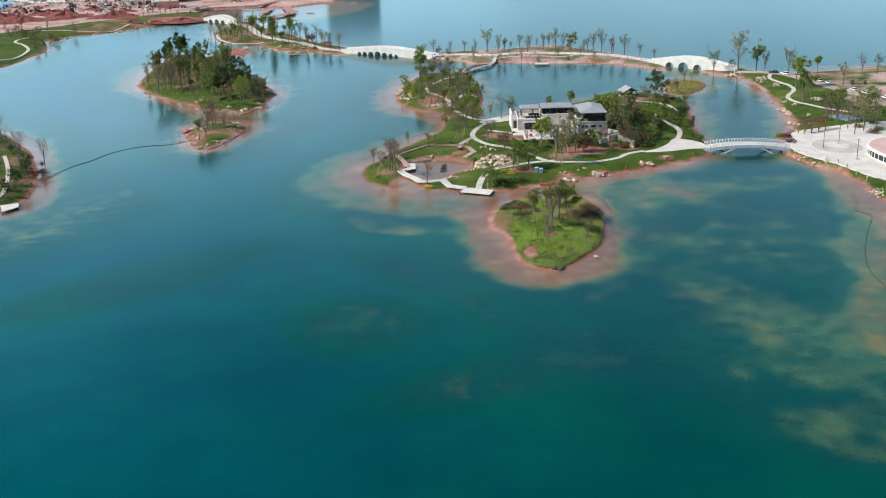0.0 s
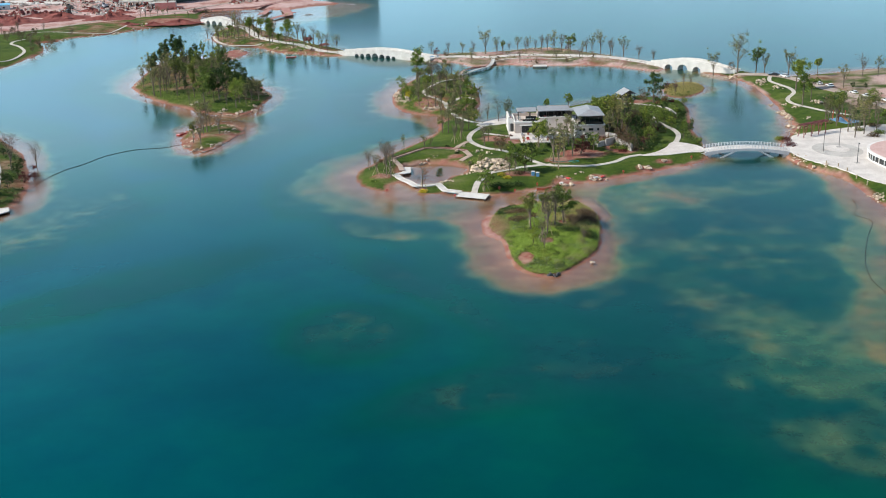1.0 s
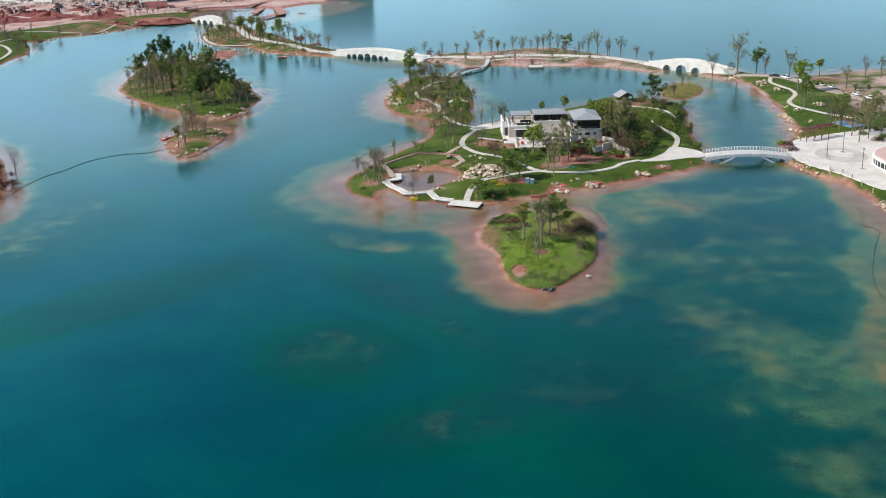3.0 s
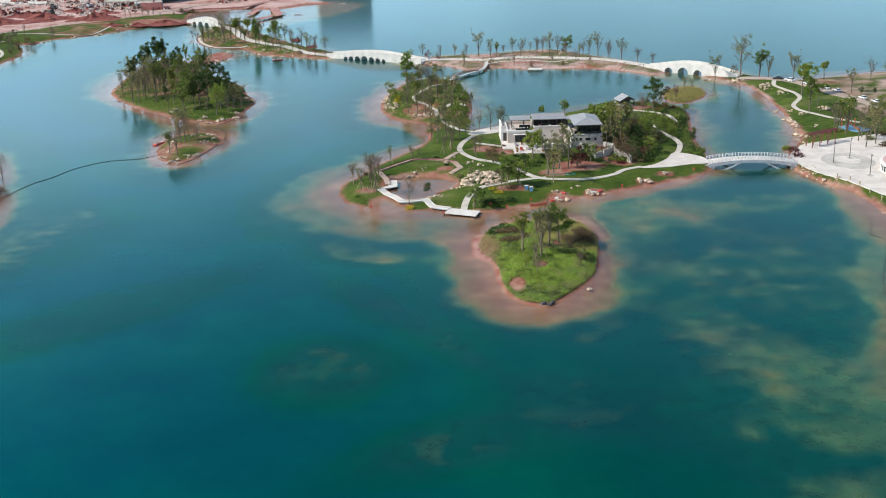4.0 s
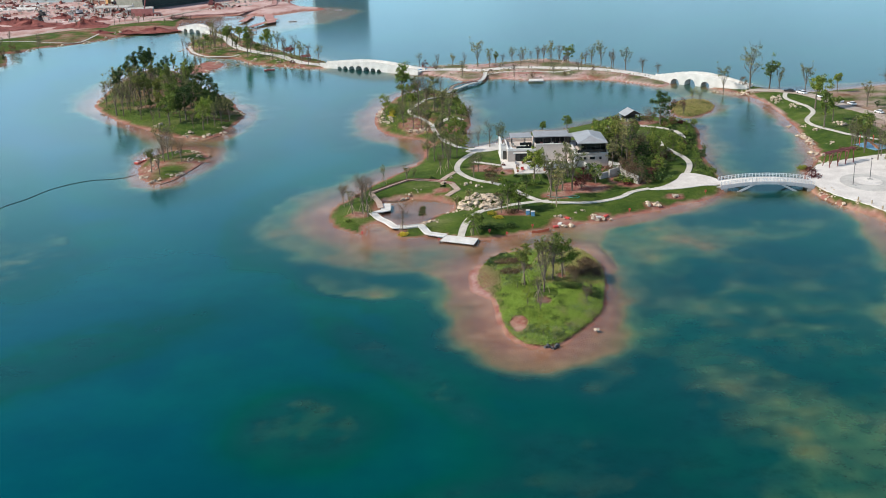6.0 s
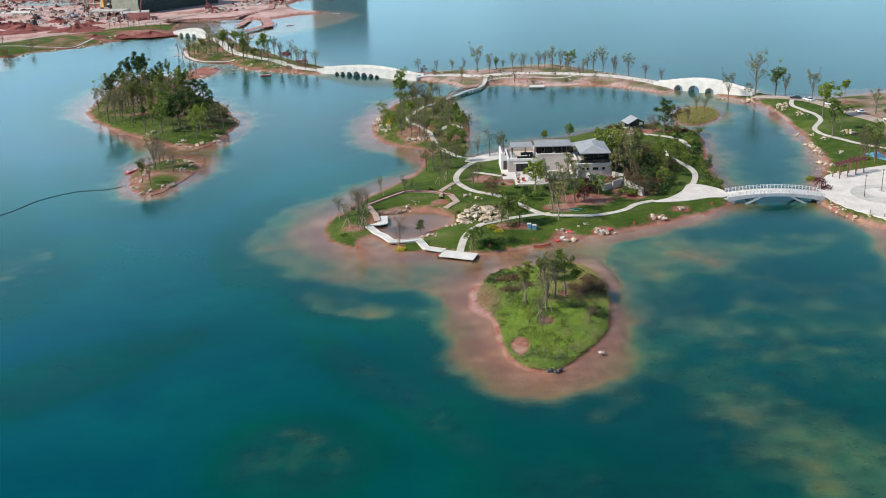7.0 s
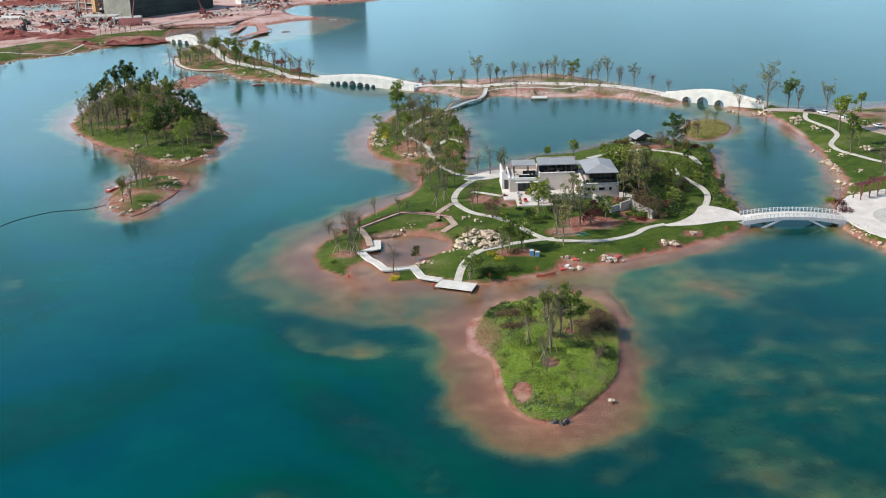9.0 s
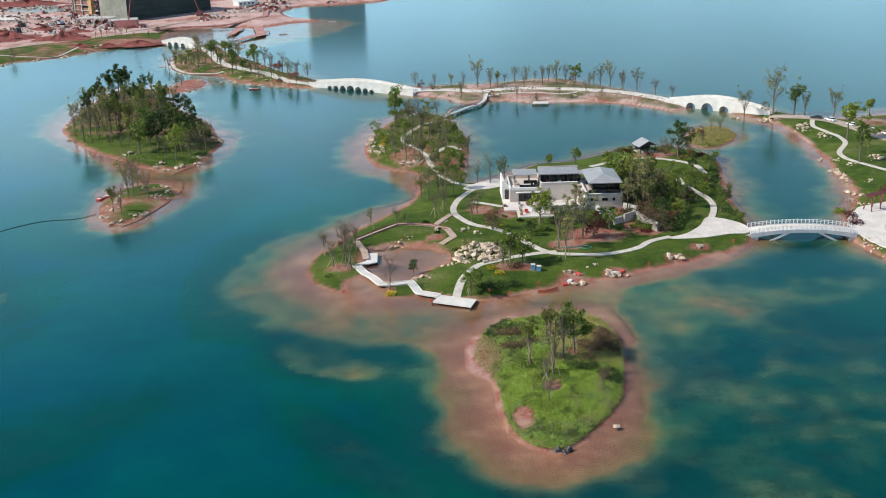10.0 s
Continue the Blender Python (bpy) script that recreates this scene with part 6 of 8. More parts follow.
LEFTS_TREES = [("olive", -70.6, 313.7, 6.4), ("twiggy", -67.9, 311.2, 7.2), ("sparse", -70.9, 328.5, 9.3), ("bare", -69.0, 327.3, 9.2), ("bare", -64.6, 324.2, 6.5), ("bare", -69.6, 324.7, 5.9), ("grey", -68.6, 331.0, 6.4)]
CAUSE_TREES = [("vase", 2.2, 469, 5.6), ("twiggy", 9.7, 467.1, 5.1), ("vase", 15.8, 470, 5.0), ("twiggy", 20.5, 468, 5.2), ("vase", 25.8, 466.2, 10.6), ("vase", 30.3, 460.4, 7.4), ("olive", 33.0, 462.3, 5.6), ("vase", 40.3, 474, 6.0), ("vase", 45.1, 476, 5.6), ("twiggy", 50.3, 466.8, 7.5), ("vase", 54.9, 460.2, 9.5), ("twiggy", 58.7, 465.5, 7.5), ("leafy", 63.2, 470, 7.5), ("twiggy", 64.1, 447.4, 4.4), ("vase", 72.1, 466, 7.4), ("vase", 75.0, 461, 9.5), ("twiggy", 77.6, 451.0, 7.8), ("vase", 83.0, 450, 8.5), ("twiggy", 87.9, 440.7, 6.5), ("twiggy", 92.5, 434, 5.6), ("brown", 8.6, 463.0, 3.4), ("red", 4.3, 466.7, 3.4), ("twiggy", 54.1, 444.0, 3.6), ("twiggy", 38.9, 444.0, 5.1), ("brown", 45.6, 439.9, 3.2), ("twiggy", 36, 467, 4.9), ("twiggy", 48, 472, 4.4), ("twiggy", 53, 470, 7.0), ("twiggy", 61, 459, 6.5), ("vase", 66.5, 455, 5.6), ("twiggy", 69, 462, 5.6), ("twiggy", 79, 455, 5.6), ("brown", 30, 447, 3), ("brown", 58, 441, 2.6), ("red", 62, 472, 2.5), ("brown", 70, 449, 2.5), ("twiggy", 43, 462, 5.6), ("vase", 19, 448, 5.6)]
RIGHT_TREES = [("sparse", 109.5, 403.7, 9.6), ("grey", 118.3, 402.5, 14.1), ("tall", 126.5, 406.8, 10.9), ("sparse", 129.2, 403.7, 7.7), ("grey", 135.5, 395.7, 10.1), ("brown", 117.3, 407.1, 4.3)]
RIGHT_TREES0 = [("vase", 126.4, 296.5, 8.2), ("vase", 125.5, 304.2, 8), ("vase", 130.5, 307.5, 8.4), ("vase", 121.6, 312.6, 7.3), ("olive", 134, 313, 8), ("vase", 138, 318, 7), ("stemmed", 128.6, 365.2, 12.1), ("tall", 122.4, 338.9, 11.5), ("stemmed", 128.0, 347.8, 8.0), ("stemmed", 144.8, 390.2, 7.5), ("sparse", 145.5, 365.8, 7.7), ("stemmed", 129.8, 323.4, 8.6), ("bare", 159.9, 386.4, 7.1), ("sparse", 165.2, 385.5, 7.1), ("fresh", 144.1, 335.7, 5.9), ("olive", 122.5, 307.8, 9.2), ("bare", 123.0, 299.9, 8.1), ("sparse", 122.3, 292.6, 7.9), ("dark", 147.4, 362.3, 2.9), ("dark", 151.5, 361.6, 2.4), ("sparse", 124.4, 318.2, 7.1), ("bare", 121.4, 314.4, 7.0), ("stemmed", 136.7, 308.2, 5.2), ("sparse", 127.0, 301.7, 9.3), ("sparse", 124.5, 312.3, 8.2), ("bare", 131.0, 298.9, 7.7)]
EDGE_TREES = [("bare", -115.3, 285.1, 10.0), ("bare", -129.9, 312.2, 8.2), ("dark", -109.0, 264.8, 4.6), ("dark", -111.9, 279.7, 4.0), ("red", -107.7, 273.2, 3.5), ("dark", -123.8, 302.1, 2.7), ("red", -106.3, 277.5, 4.2), ("twiggy", -110.5, 291, 7), ("dark", -110, 259, 3.5), ("brown", -113, 273, 3.5), ("dark", -114, 290, 3.2), ("brown", -102.4, 253.3, 3.0), ("dark", -107.7, 253.9, 3.7)]
CAUSEW_TREES = [("grey", -102.8, 535.9, 7.4), ("sparse", -99.6, 532.3, 7.3), ("bare", -91.4, 528.0, 8.9), ("stemmed", -88.5, 542.7, 9.9), ("sparse", -86.5, 545.5, 10.0), ("stemmed", -84.0, 553.2, 9.4), ("tall", -74.0, 510.8, 12.6), ("stemmed", -70.1, 512.9, 5.9), ("tall", -65.8, 519.4, 11.8), ("stemmed", -71.8, 539.9, 5.9), ("bare", -96.9, 528.9, 6.5), ("sparse", -89.3, 533.6, 6.4), ("grey", -62.5, 526.1, 8.4), ("bare", -58.4, 513.9, 8.4), ("bare", -53.2, 510.2, 8.2), ("grey", -50.0, 502.8, 6.9), ("grey", -40.9, 492.1, 6.8), ("bare", -44.6, 485.0, 6.2), ("sparse", -77.4, 544.0, 7.5), ("bare", -110.8, 549.7, 6.3), ("grey", -94.4, 534.5, 5.6), ("bare", -92.9, 490.0, 4.5), ("bare", -90.1, 487.0, 5.4)]
CAUSEW_MORE = [("stemmed", -97, 541, 7), ("vase", -95, 548, 8), ("twiggy", -99, 545, 7.5), ("vase", -104, 541, 7), ("twiggy", -106, 536, 6), ("vase", -93, 556, 8), ("stemmed", -92, 566, 8), ("twiggy", -98, 566, 7.5), ("vase", -101, 575, 8), ("twiggy", -104, 585, 7), ("vase", -84, 571, 8), ("twiggy", -80, 562, 8), ("stemmed", -77, 530, 8), ("vase", -74, 521, 8), ("olive", -81, 524, 7), ("twiggy", -66, 508, 7), ("vase", -62, 503, 7), ("twiggy", -56, 497, 7), ("vase", -48, 494, 7), ("red", -52, 490, 3), ("red", -57, 527, 4), ("olive", -68, 530, 9), ("twiggy", -46, 499, 7)]
SHORE_TREES = [("bare", -163.8, 628.0, 5.7), ("bare", -162.0, 631.9, 5.8), ("bare", -160.1, 635.8, 6.1), ("grey", -152.3, 634.2, 4.6), ("grey", -144.1, 628.3, 2.9), ("grey", -136.7, 629.0, 3.7), ("bare", -156.7, 639.4, 5.6), ("bare", -151.6, 642.8, 4.7), ("brown", -138.2, 655.9, 3.9), ("bare", -186.0, 571.6, 5.2), ("bare", -182.0, 621.2, 4.8), ("bare", -181.6, 627.3, 4.6), ("bare", -129.2, 642.7, 5.9)]
SHORE_TREES0 = [("bare", -184.5, 564.3, 5.8), ("brown", -199.5, 546.6, 5.1), ("brown", -193.5, 541.4, 4.8), ("dark", -186.6, 524.7, 3.3), ("brown", -205.6, 551.9, 6.5), ("brown", -185.9, 539.9, 5.6), ("brown", -211.7, 549.1, 5.7), ("brown", -214.9, 566.3, 5.8), ("brown", -193.1, 553.4, 5.1), ("brown", -202.3, 563.7, 5.2), ("bare", -213.4, 570.3, 7.0), ("bare", -200.6, 571.9, 5.9), ("brown", -185.6, 547.8, 4.0), ("bare", -195.3, 535.9, 6.9), ("bare", -223.0, 572.3, 5.9), ("brown", -187.7, 515.7, 3.5)]

for row in NEAR_TREES + WEST_TREES + NECK_TREES + HOUSE_TREES + EAST_TREES + MID_TREES + ISLET_TREES + LEFTS_TREES + CAUSE_TREES + RIGHT_TREES + RIGHT_TREES0 + EDGE_TREES + CAUSEW_TREES + CAUSEW_MORE + SHORE_TREES + SHORE_TREES0:
    plant(*row)

# the wooded island: tall poplars behind, leafy trees in the middle, thin ones along the lawn
LEFT_TREES = [("poplar", -112.9, 466.4, 10.7), ("poplar", -108.7, 463.7, 12.4), ("poplar", -105.6, 465.4, 11.0), ("poplar", -107.4, 462, 9.5), ("shade", -106.6, 433.4, 11.7), ("shade", -106.8, 419.1, 10.1), ("vase", -101.1, 393.2, 12.4), ("twiggy", -98.1, 390.7, 11), ("vase", -98.4, 398.4, 9.2), ("olive", -93.9, 399.4, 11.2), ("olive", -90.9, 399.0, 8.8), ("vase", -99.8, 414.8, 10.4), ("twiggy", -94.4, 417.5, 8.6), ("twiggy", -91.8, 417.1, 6.7), ("leafy", -78.4, 372.7, 10.8), ("olive", -86.6, 393.8, 9.8), ("shade", -88.1, 388.0, 5.5), ("leafy", -79.2, 386.9, 11.4), ("dark", -74.1, 377.3, 11.4), ("shade", -75.4, 374.8, 8.1), ("olive", -75.8, 395.5, 14.7), ("dark", -72.7, 386.1, 11.2), ("fresh", -65.8, 363.4, 9.6), ("leafy", -65.9, 371.3, 9.2), ("dark", -68.2, 385.6, 8.2), ("dark", -64.9, 382.3, 6.8), ("vase", -61.9, 373.5, 7.6), ("vase", -60.1, 378.1, 7.7), ("dark", -61.1, 385.7, 5.5), ("twiggy", -69.3, 365.0, 4.9), ("twiggy", -84.3, 374.8, 4.3), ("twiggy", -90.0, 382.5, 4.8), ("dark", -98.7, 447.7, 8.0), ("leafy", -98.7, 455.9, 6.6), ("vase", -88.0, 416.6, 8.2), ("dark", -106.4, 448.8, 5.6), ("shade", -112.5, 458.1, 4.9), ("shade", -81.1, 381.4, 4.8), ("shade", -78.8, 381.1, 5.4), ("olive", -74.3, 398.5, 7.8), ("dark", -73.3, 404.7, 6.5), ("dark", -70.4, 401.1, 5.7), ("dark", -67.9, 400.8, 5.0), ("dark", -65.2, 397.3, 5.0), ("vase", -98.1, 404.7, 9.4), ("olive", -94.6, 407.5, 8.7), ("olive", -84, 408, 9), ("vase", -81, 414, 8.5), ("dark", -79, 424, 8), ("vase", -103, 424, 9), ("twiggy", -86, 428, 8), ("leafy", -94, 436, 7), ("olive", -100, 440, 8.5), ("dark", -63, 391, 4.6), ("dark", -71, 412, 6.5), ("dark", -77, 432, 7), ("vase", -83, 440, 8), ("leafy", -90, 450, 8), ("olive", -96, 462, 8), ("dark", -102, 474, 7), ("olive", -109, 480, 6), ("dark", -114, 474, 6), ("shade", -113, 446, 8), ("olive", -112, 436, 8), ("vase", -110, 426, 9), ("vase", -108.5, 408, 8), ("leafy", -87, 438, 7), ("olive", -90, 425, 9), ("dark", -82, 420, 8), ("shade", -100, 428, 9), ("dark", -70, 392, 7), ("olive", -84, 383, 8), ("vase", -63, 368, 6.5), ("twiggy", -96.5, 394, 8), ("olive", -82.5, 398, 8.5)]
left_line = rounded(LEFT)
for row in LEFT_TREES:
    plant(row[0], row[1], row[2], row[3] * 1.08, slim=0.84)

# more thin trees and saplings on the wooded spit
mid_line = rounded(MID)
set_out, tries = [], 0
while len(set_out) < 26 and tries < 2000:
    tries += 1
    x, y = tree_rng.uniform(-9, 19), tree_rng.uniform(338, 420)
    if float(inside_by(mid_line, np.array([x]), np.array([y]))[0]) > 2 and all((x - a) ** 2 + ((y - b) * 0.5) ** 2 > 5 for a, b in set_out):
        set_out.append((x, y))
        plant(tree_rng.choice(["sparse", "bare", "grey", "leafy", "sparse", "stemmed", "fresh"]), x, y, tree_rng.uniform(4, 7.5))

# tree props: poles leaning on newly planted trees
def props(x, y, h):
    o = thing("tree_prop", "three leaning timber poles propping a young tree", "tree prop", pose(x, y, ground_z(x, y), 0, 0, tree_rng.uniform(0, 90)), "poles propping young trees")
    for k in range(3):
        a = k * math.tau / 3
        part("pole", Shape().tube([(1.3 * math.cos(a), 1.3 * math.sin(a), -0.1), (0.12 * math.cos(a), 0.12 * math.sin(a), h)], 0.05, 5), POLE_WOOD, o)


for kind, x, y, h in NEAR_TREES[:11] + WEST_TREES + HOUSE_TREES[:5] + MID_TREES[5:10]:
    if h > 4.5:
        props(x, y, min(h * 0.42, 3.0))


# ---- boulders ----
def build_boulder(seed, material):
    bm = bmesh.new()
    bmesh.ops.create_icosphere(bm, subdivisions=2, radius=0.5)
    rng = random.Random(seed)
    cuts = [(rand_dir(rng), rng.uniform(0.14, 0.36)) for _ in range(11)]
    for v in bm.verts:
        for d, k in cuts:
            over = v.co.dot(d) - k
            if over > 0:
                v.co -= d * over
        v.co += rand_dir(rng) * 0.06
        v.co.z *= 0.75
    me = bpy.data.meshes.new("boulder")
    bm.to_mesh(me)
    bm.free()
    me.materials.append(material)
    return me


BOULDERS = [build_boulder(k, ROCK) for k in range(7)]
rock_rng = random.Random(5)


def boulder(x, y, size, label="pale weathered boulder on the shore", z=None, group="boulders along the shores"):
    ob = tagged(new("boulder", rock_rng.choice(BOULDERS)), label, "boulder", group)
    w = size * rock_rng.uniform(0.8, 1.3)
    ob.matrix_world = pose(x, y, (max(ground_z(x, y), -0.25) if z is None else z) + size * 0.2, 0, 0, rock_rng.uniform(0, 360)) @ Matrix.Diagonal((w, size, size * rock_rng.uniform(0.7, 1.0), 1))


ROCKS_SOUTH = [(40.2, 263.8), (-1.5, 281), (-0.6, 282), (0.4, 282.7), (2, 284.5), (5, 261.4), (6.2, 261.3), (3.9, 260.8), (14.4, 287.4), (15.7, 288.6), (17, 286), (10.8, 294), (8.8, 289.2)]
ROCKS_MID = [(-10.4, 384), (-11.2, 378), (-9.7, 375), (-10.3, 370.7), (-8, 367.6), (-6.4, 367.4), (-7, 372.4), (-0.2, 353.4), (1.6, 352), (3, 353), (4.2, 354), (-10, 391.7)]
ROCKS_LEFT = [(-113.7, 416), (-113.4, 419.6), (-113.5, 424), (-107.3, 398), (-105, 396), (-70.2, 358.3), (-69.7, 360.8), (-67.7, 356), (-64.5, 357.3), (-63.3, 359), (-60, 361), (-60.5, 368), (-58.6, 362.5), (-60, 392.7), (-58, 390), (-68.3, 419), (-66.4, 417), (-103, 465), (-82.8, 372.5), (-81.5, 373.7)]
ROCKS_SMALL = [(-72.8, 311), (-71.2, 309.5), (-69, 304.9), (-68, 305.6), (-67, 306.3), (-64.5, 310.7), (-63, 311.5), (-62.2, 313.8), (-64.4, 337.5), (-62.6, 336), (-61.3, 330.6), (-63.3, 326.5), (-62.3, 326.4), (-71.4, 316), (-72, 321), (-72.2, 330), (-72, 326.4), (-68.5, 335.7)]
ROCKS_RIGHT = [(106.4, 404.5), (107.7, 402.8), (113, 399), (115.4, 400.4), (116, 397), (118.4, 398), (121.4, 385), (120.5, 380), (122.8, 382.6), (123.8, 387.3), (124.2, 373), (124, 369.3), (114.5, 346.4), (113.8, 335.3), (114.2, 332.8), (114, 328), (114, 323.7), (118, 344), (119.8, 338), (128.4, 344.7), (128.7, 341.5), (118.8, 322)]
ROCKS_PLAZA = [(111.5, 313.3), (109, 307.3), (114.6, 331.6), (109, 303.5), (125, 375), (122.4, 387), (100.4, 275), (99, 273.4), (99.6, 270.2), (107, 238), (107, 236), (107.5, 235), (108, 237.4), (106.2, 234.7), (104.3, 263.5), (101.4, 265)]
ROCKS_CAUSE = [(-110.5, 541.5), (-110.3, 546), (-98, 522), (-95.7, 522.7), (-92.6, 519.4), (-76.4, 496), (-74.5, 498), (-73.4, 501), (-70.8, 496), (-69.8, 503), (-59.6, 489.4), (-58, 493.6), (-55, 488.4), (-86.3, 499), (-85.7, 502), (-84.4, 484), (-86, 480.5), (-49, 485), (-46.5, 482.5), (-64.2, 490.5)]
ROCKS_NW = [(-176.7, 571), (-175.7, 574), (-166, 577.6), (-165.4, 581), (-159, 592.4), (-186, 562.6), (-187, 559.5), (-157.5, 605), (-155.7, 606.8)]
for rocks, size in ((ROCKS_SOUTH, 1.3), (ROCKS_MID, 1.8), (ROCKS_LEFT, 1.9), (ROCKS_SMALL, 1.5), (ROCKS_RIGHT, 1.8), (ROCKS_PLAZA, 1.3), (ROCKS_CAUSE, 2.0), (ROCKS_NW, 2.4)):
    for x, y in rocks:
        boulder(x, y, size * rock_rng.uniform(0.6, 1.15))
        for _ in range(rock_rng.choice((0, 1, 1, 1))):
            boulder(x + rock_rng.uniform(-1.2, 1.2), y + rock_rng.uniform(-1.5, 1.5), size * rock_rng.uniform(0.3, 0.75))
for x, y, a, b, n in ((34.6, 260.3, 1.2, 0.8, 5), (35.9, 256.3, 1.1, 1.0, 8), (44.3, 260.0, 2.2, 0.8, 11), (42.6, 261.0, 0.8, 0.5, 4), (57.5, 268.5, 1.7, 0.8, 11), (63.7, 273.8, 0.6, 0.5, 3), (-10.5, 383, 1.2, 4, 12), (-8, 369, 1.8, 3, 12), (2, 353, 3, 1.5, 14), (122, 385, 2.2, 3, 16), (115, 399, 3, 2, 14), (114, 331, 1.2, 5, 12), (128.5, 343, 1.4, 2, 9), (111, 312, 1.5, 3, 8)):
    for _ in range(n):
        boulder(x + rock_rng.uniform(-a, a), y + rock_rng.uniform(-b, b), rock_rng.uniform(0.6, 1.75), "pale boulder in a cluster on bare earth")
# the rockery above the pond
rockery = thing("rockery", "jagged pale limestone rockery above the garden pond", "rockery")
for k in range(190):
    a, r = rock_rng.uniform(0, math.tau), math.sqrt(rock_rng.random())
    x, y = 17 + 5.4 * r * math.cos(a), 271.8 + 6.2 * r * math.sin(a)
    if k >= 150:
        x, y = 9.5 + 0.35 * (k - 150) + rock_rng.uniform(-0.5, 0.5), 268.5 + rock_rng.uniform(-1.2, 1.2)
    size = (rock_rng.uniform(1.1, 2.1) if k % 3 == 0 else rock_rng.uniform(0.4, 1.3)) if k < 150 else rock_rng.uniform(0.5, 1.1)
    ob = new("boulder", rock_rng.choice(BOULDERS))
    ob.parent = rockery
    ob.matrix_world = pose(x, y, ground_z(x, y) + (0.8 * (1 - r) ** 0.7 if k < 150 else 0) + size * 0.1, 0, 0, rock_rng.uniform(0, 360)) @ Matrix.Diagonal((size * rock_rng.uniform(0.8, 1.4), size, size * rock_rng.uniform(0.6, 1.35), 1))
# small loose stones round the boulders and over the causeways
scatter_places = []
while len(scatter_places) < 420:
    x, y = (rock_rng.uniform(-5, 95), rock_rng.uniform(420, 482)) if rock_rng.random() < 0.55 else (rock_rng.uniform(-110, -40), rock_rng.uniform(485, 604))
    if ground_z(x, y) > 0.35 and rough_field(np.array([x]), np.array([y]), 6.0, 81)[0] > 0.1:
        scatter_places.append((x, y))
pebbles = Shape()
for rocks in (ROCKS_SOUTH, ROCKS_MID, ROCKS_LEFT, ROCKS_SMALL, ROCKS_RIGHT, ROCKS_PLAZA, ROCKS_CAUSE, ROCKS_NW):
    for x, y in rocks:
        for _ in range(3 if rocks is ROCKS_SOUTH else 6):
            px, py, r = x + rock_rng.gauss(0, 0.9), y + rock_rng.gauss(0, 1.1), rock_rng.uniform(0.12, 0.38)
            pz, top_z = max(ground_z(px, py), -0.1), r * rock_rng.uniform(0.5, 1.0)
            k = [(px + r * rock_rng.uniform(0.7, 1.3) * math.cos(a), py + r * rock_rng.uniform(0.7, 1.3) * math.sin(a)) for a in (0.3, 1.5, 2.7, 3.9, 5.1)]
            n = len(pebbles.v)
            pebbles.v += [(a, b, pz - 0.1) for a, b in k] + [(px + (a - px) * 0.6, py + (b - py) * 0.5, pz + top_z * rock_rng.uniform(0.6, 1)) for a, b in k]
            pebbles.f += [tuple(range(n + 5, n + 10))] + [(n + q, n + (q + 1) % 5, n + 5 + (q + 1) % 5, n + 5 + q) for q in range(5)]
for x, y in [(p[0], p[1]) for p in scatter_places]:
    r, pz = rock_rng.uniform(0.15, 0.5), ground_z(x, y)
    k = [(x + r * rock_rng.uniform(0.7, 1.4) * math.cos(a), y + r * rock_rng.uniform(0.7, 1.4) * math.sin(a)) for a in (0.3, 1.5, 2.7, 3.9, 5.1)]
    n = len(pebbles.v)
    pebbles.v += [(a, b, pz - 0.1) for a, b in k] + [(x + (a - x) * 0.6, y + (b - y) * 0.5, pz + r * rock_rng.uniform(0.4, 0.9)) for a, b in k]
    pebbles.f += [tuple(range(n + 5, n + 10))] + [(n + q, n + (q + 1) % 5, n + 5 + (q + 1) % 5, n + 5 + q) for q in range(5)]
single("loose_stones", pebbles, ROCK, "small loose pale stones scattered round the boulders", "stones", kind="stuff")
grey_rock = tagged(new("boulder", build_boulder(31, ROCK)), "lone pale boulder on the wet mud", "boulder")
grey_rock.matrix_world = pose(33.4, 196.4, 0.35, 0, 0, 30) @ Matrix.Diagonal((1.5, 1.1, 1.1, 1))
for k in range(5):
    d = tagged(new("boulder", build_boulder(40 + k, ROCK_DARK)), "dark slaty rock heaped at the waterline", "boulder", "dark rocks at the island's foot")
    d.matrix_world = pose(24.0 + 0.55 * k, 190.2 + 0.3 * math.sin(2 * k), 0.25, 25 * math.sin(3 * k), 20 * math.cos(2 * k), 50 * k) @ Matrix.Diagonal((1.0 + 0.25 * (k % 3), 0.7 + 0.2 * (k % 2), 1.1 + 0.4 * ((k * 2) % 3), 1))


# ---- low planting ----
def planting(name, places, size, material, label, category="ground cover", leaves=5, tall=0.5):
    """Many small leaf tufts as one mass of planting."""
    rng = random.Random(len(places))
    s = Shape()
    for x, y, z in places:
        for _ in range(leaves):
            leaf(s, Vector((x + rng.uniform(-0.4, 0.4), y + rng.uniform(-0.4, 0.4), z + rng.uniform(0.02, tall))), size * rng.uniform(0.6, 1.4), rng, 0.75)
    return single(name, s, material, label, category, kind="stuff")


def scatter(line, count, rng, margin, keep=lambda x, y: True):
    lo, hi = line.min(0), line.max(0)
    x, y = rng.uniform(lo[0], hi[0], count), rng.uniform(lo[1], hi[1], count)
    z, land = lie(x, y)
    ok = (inside_by(line, x, y) > margin) & (land > margin * 0.6)
    return [(a, b, c) for a, b, c, k in zip(x, y, z, ok) if k and keep(a, b)]


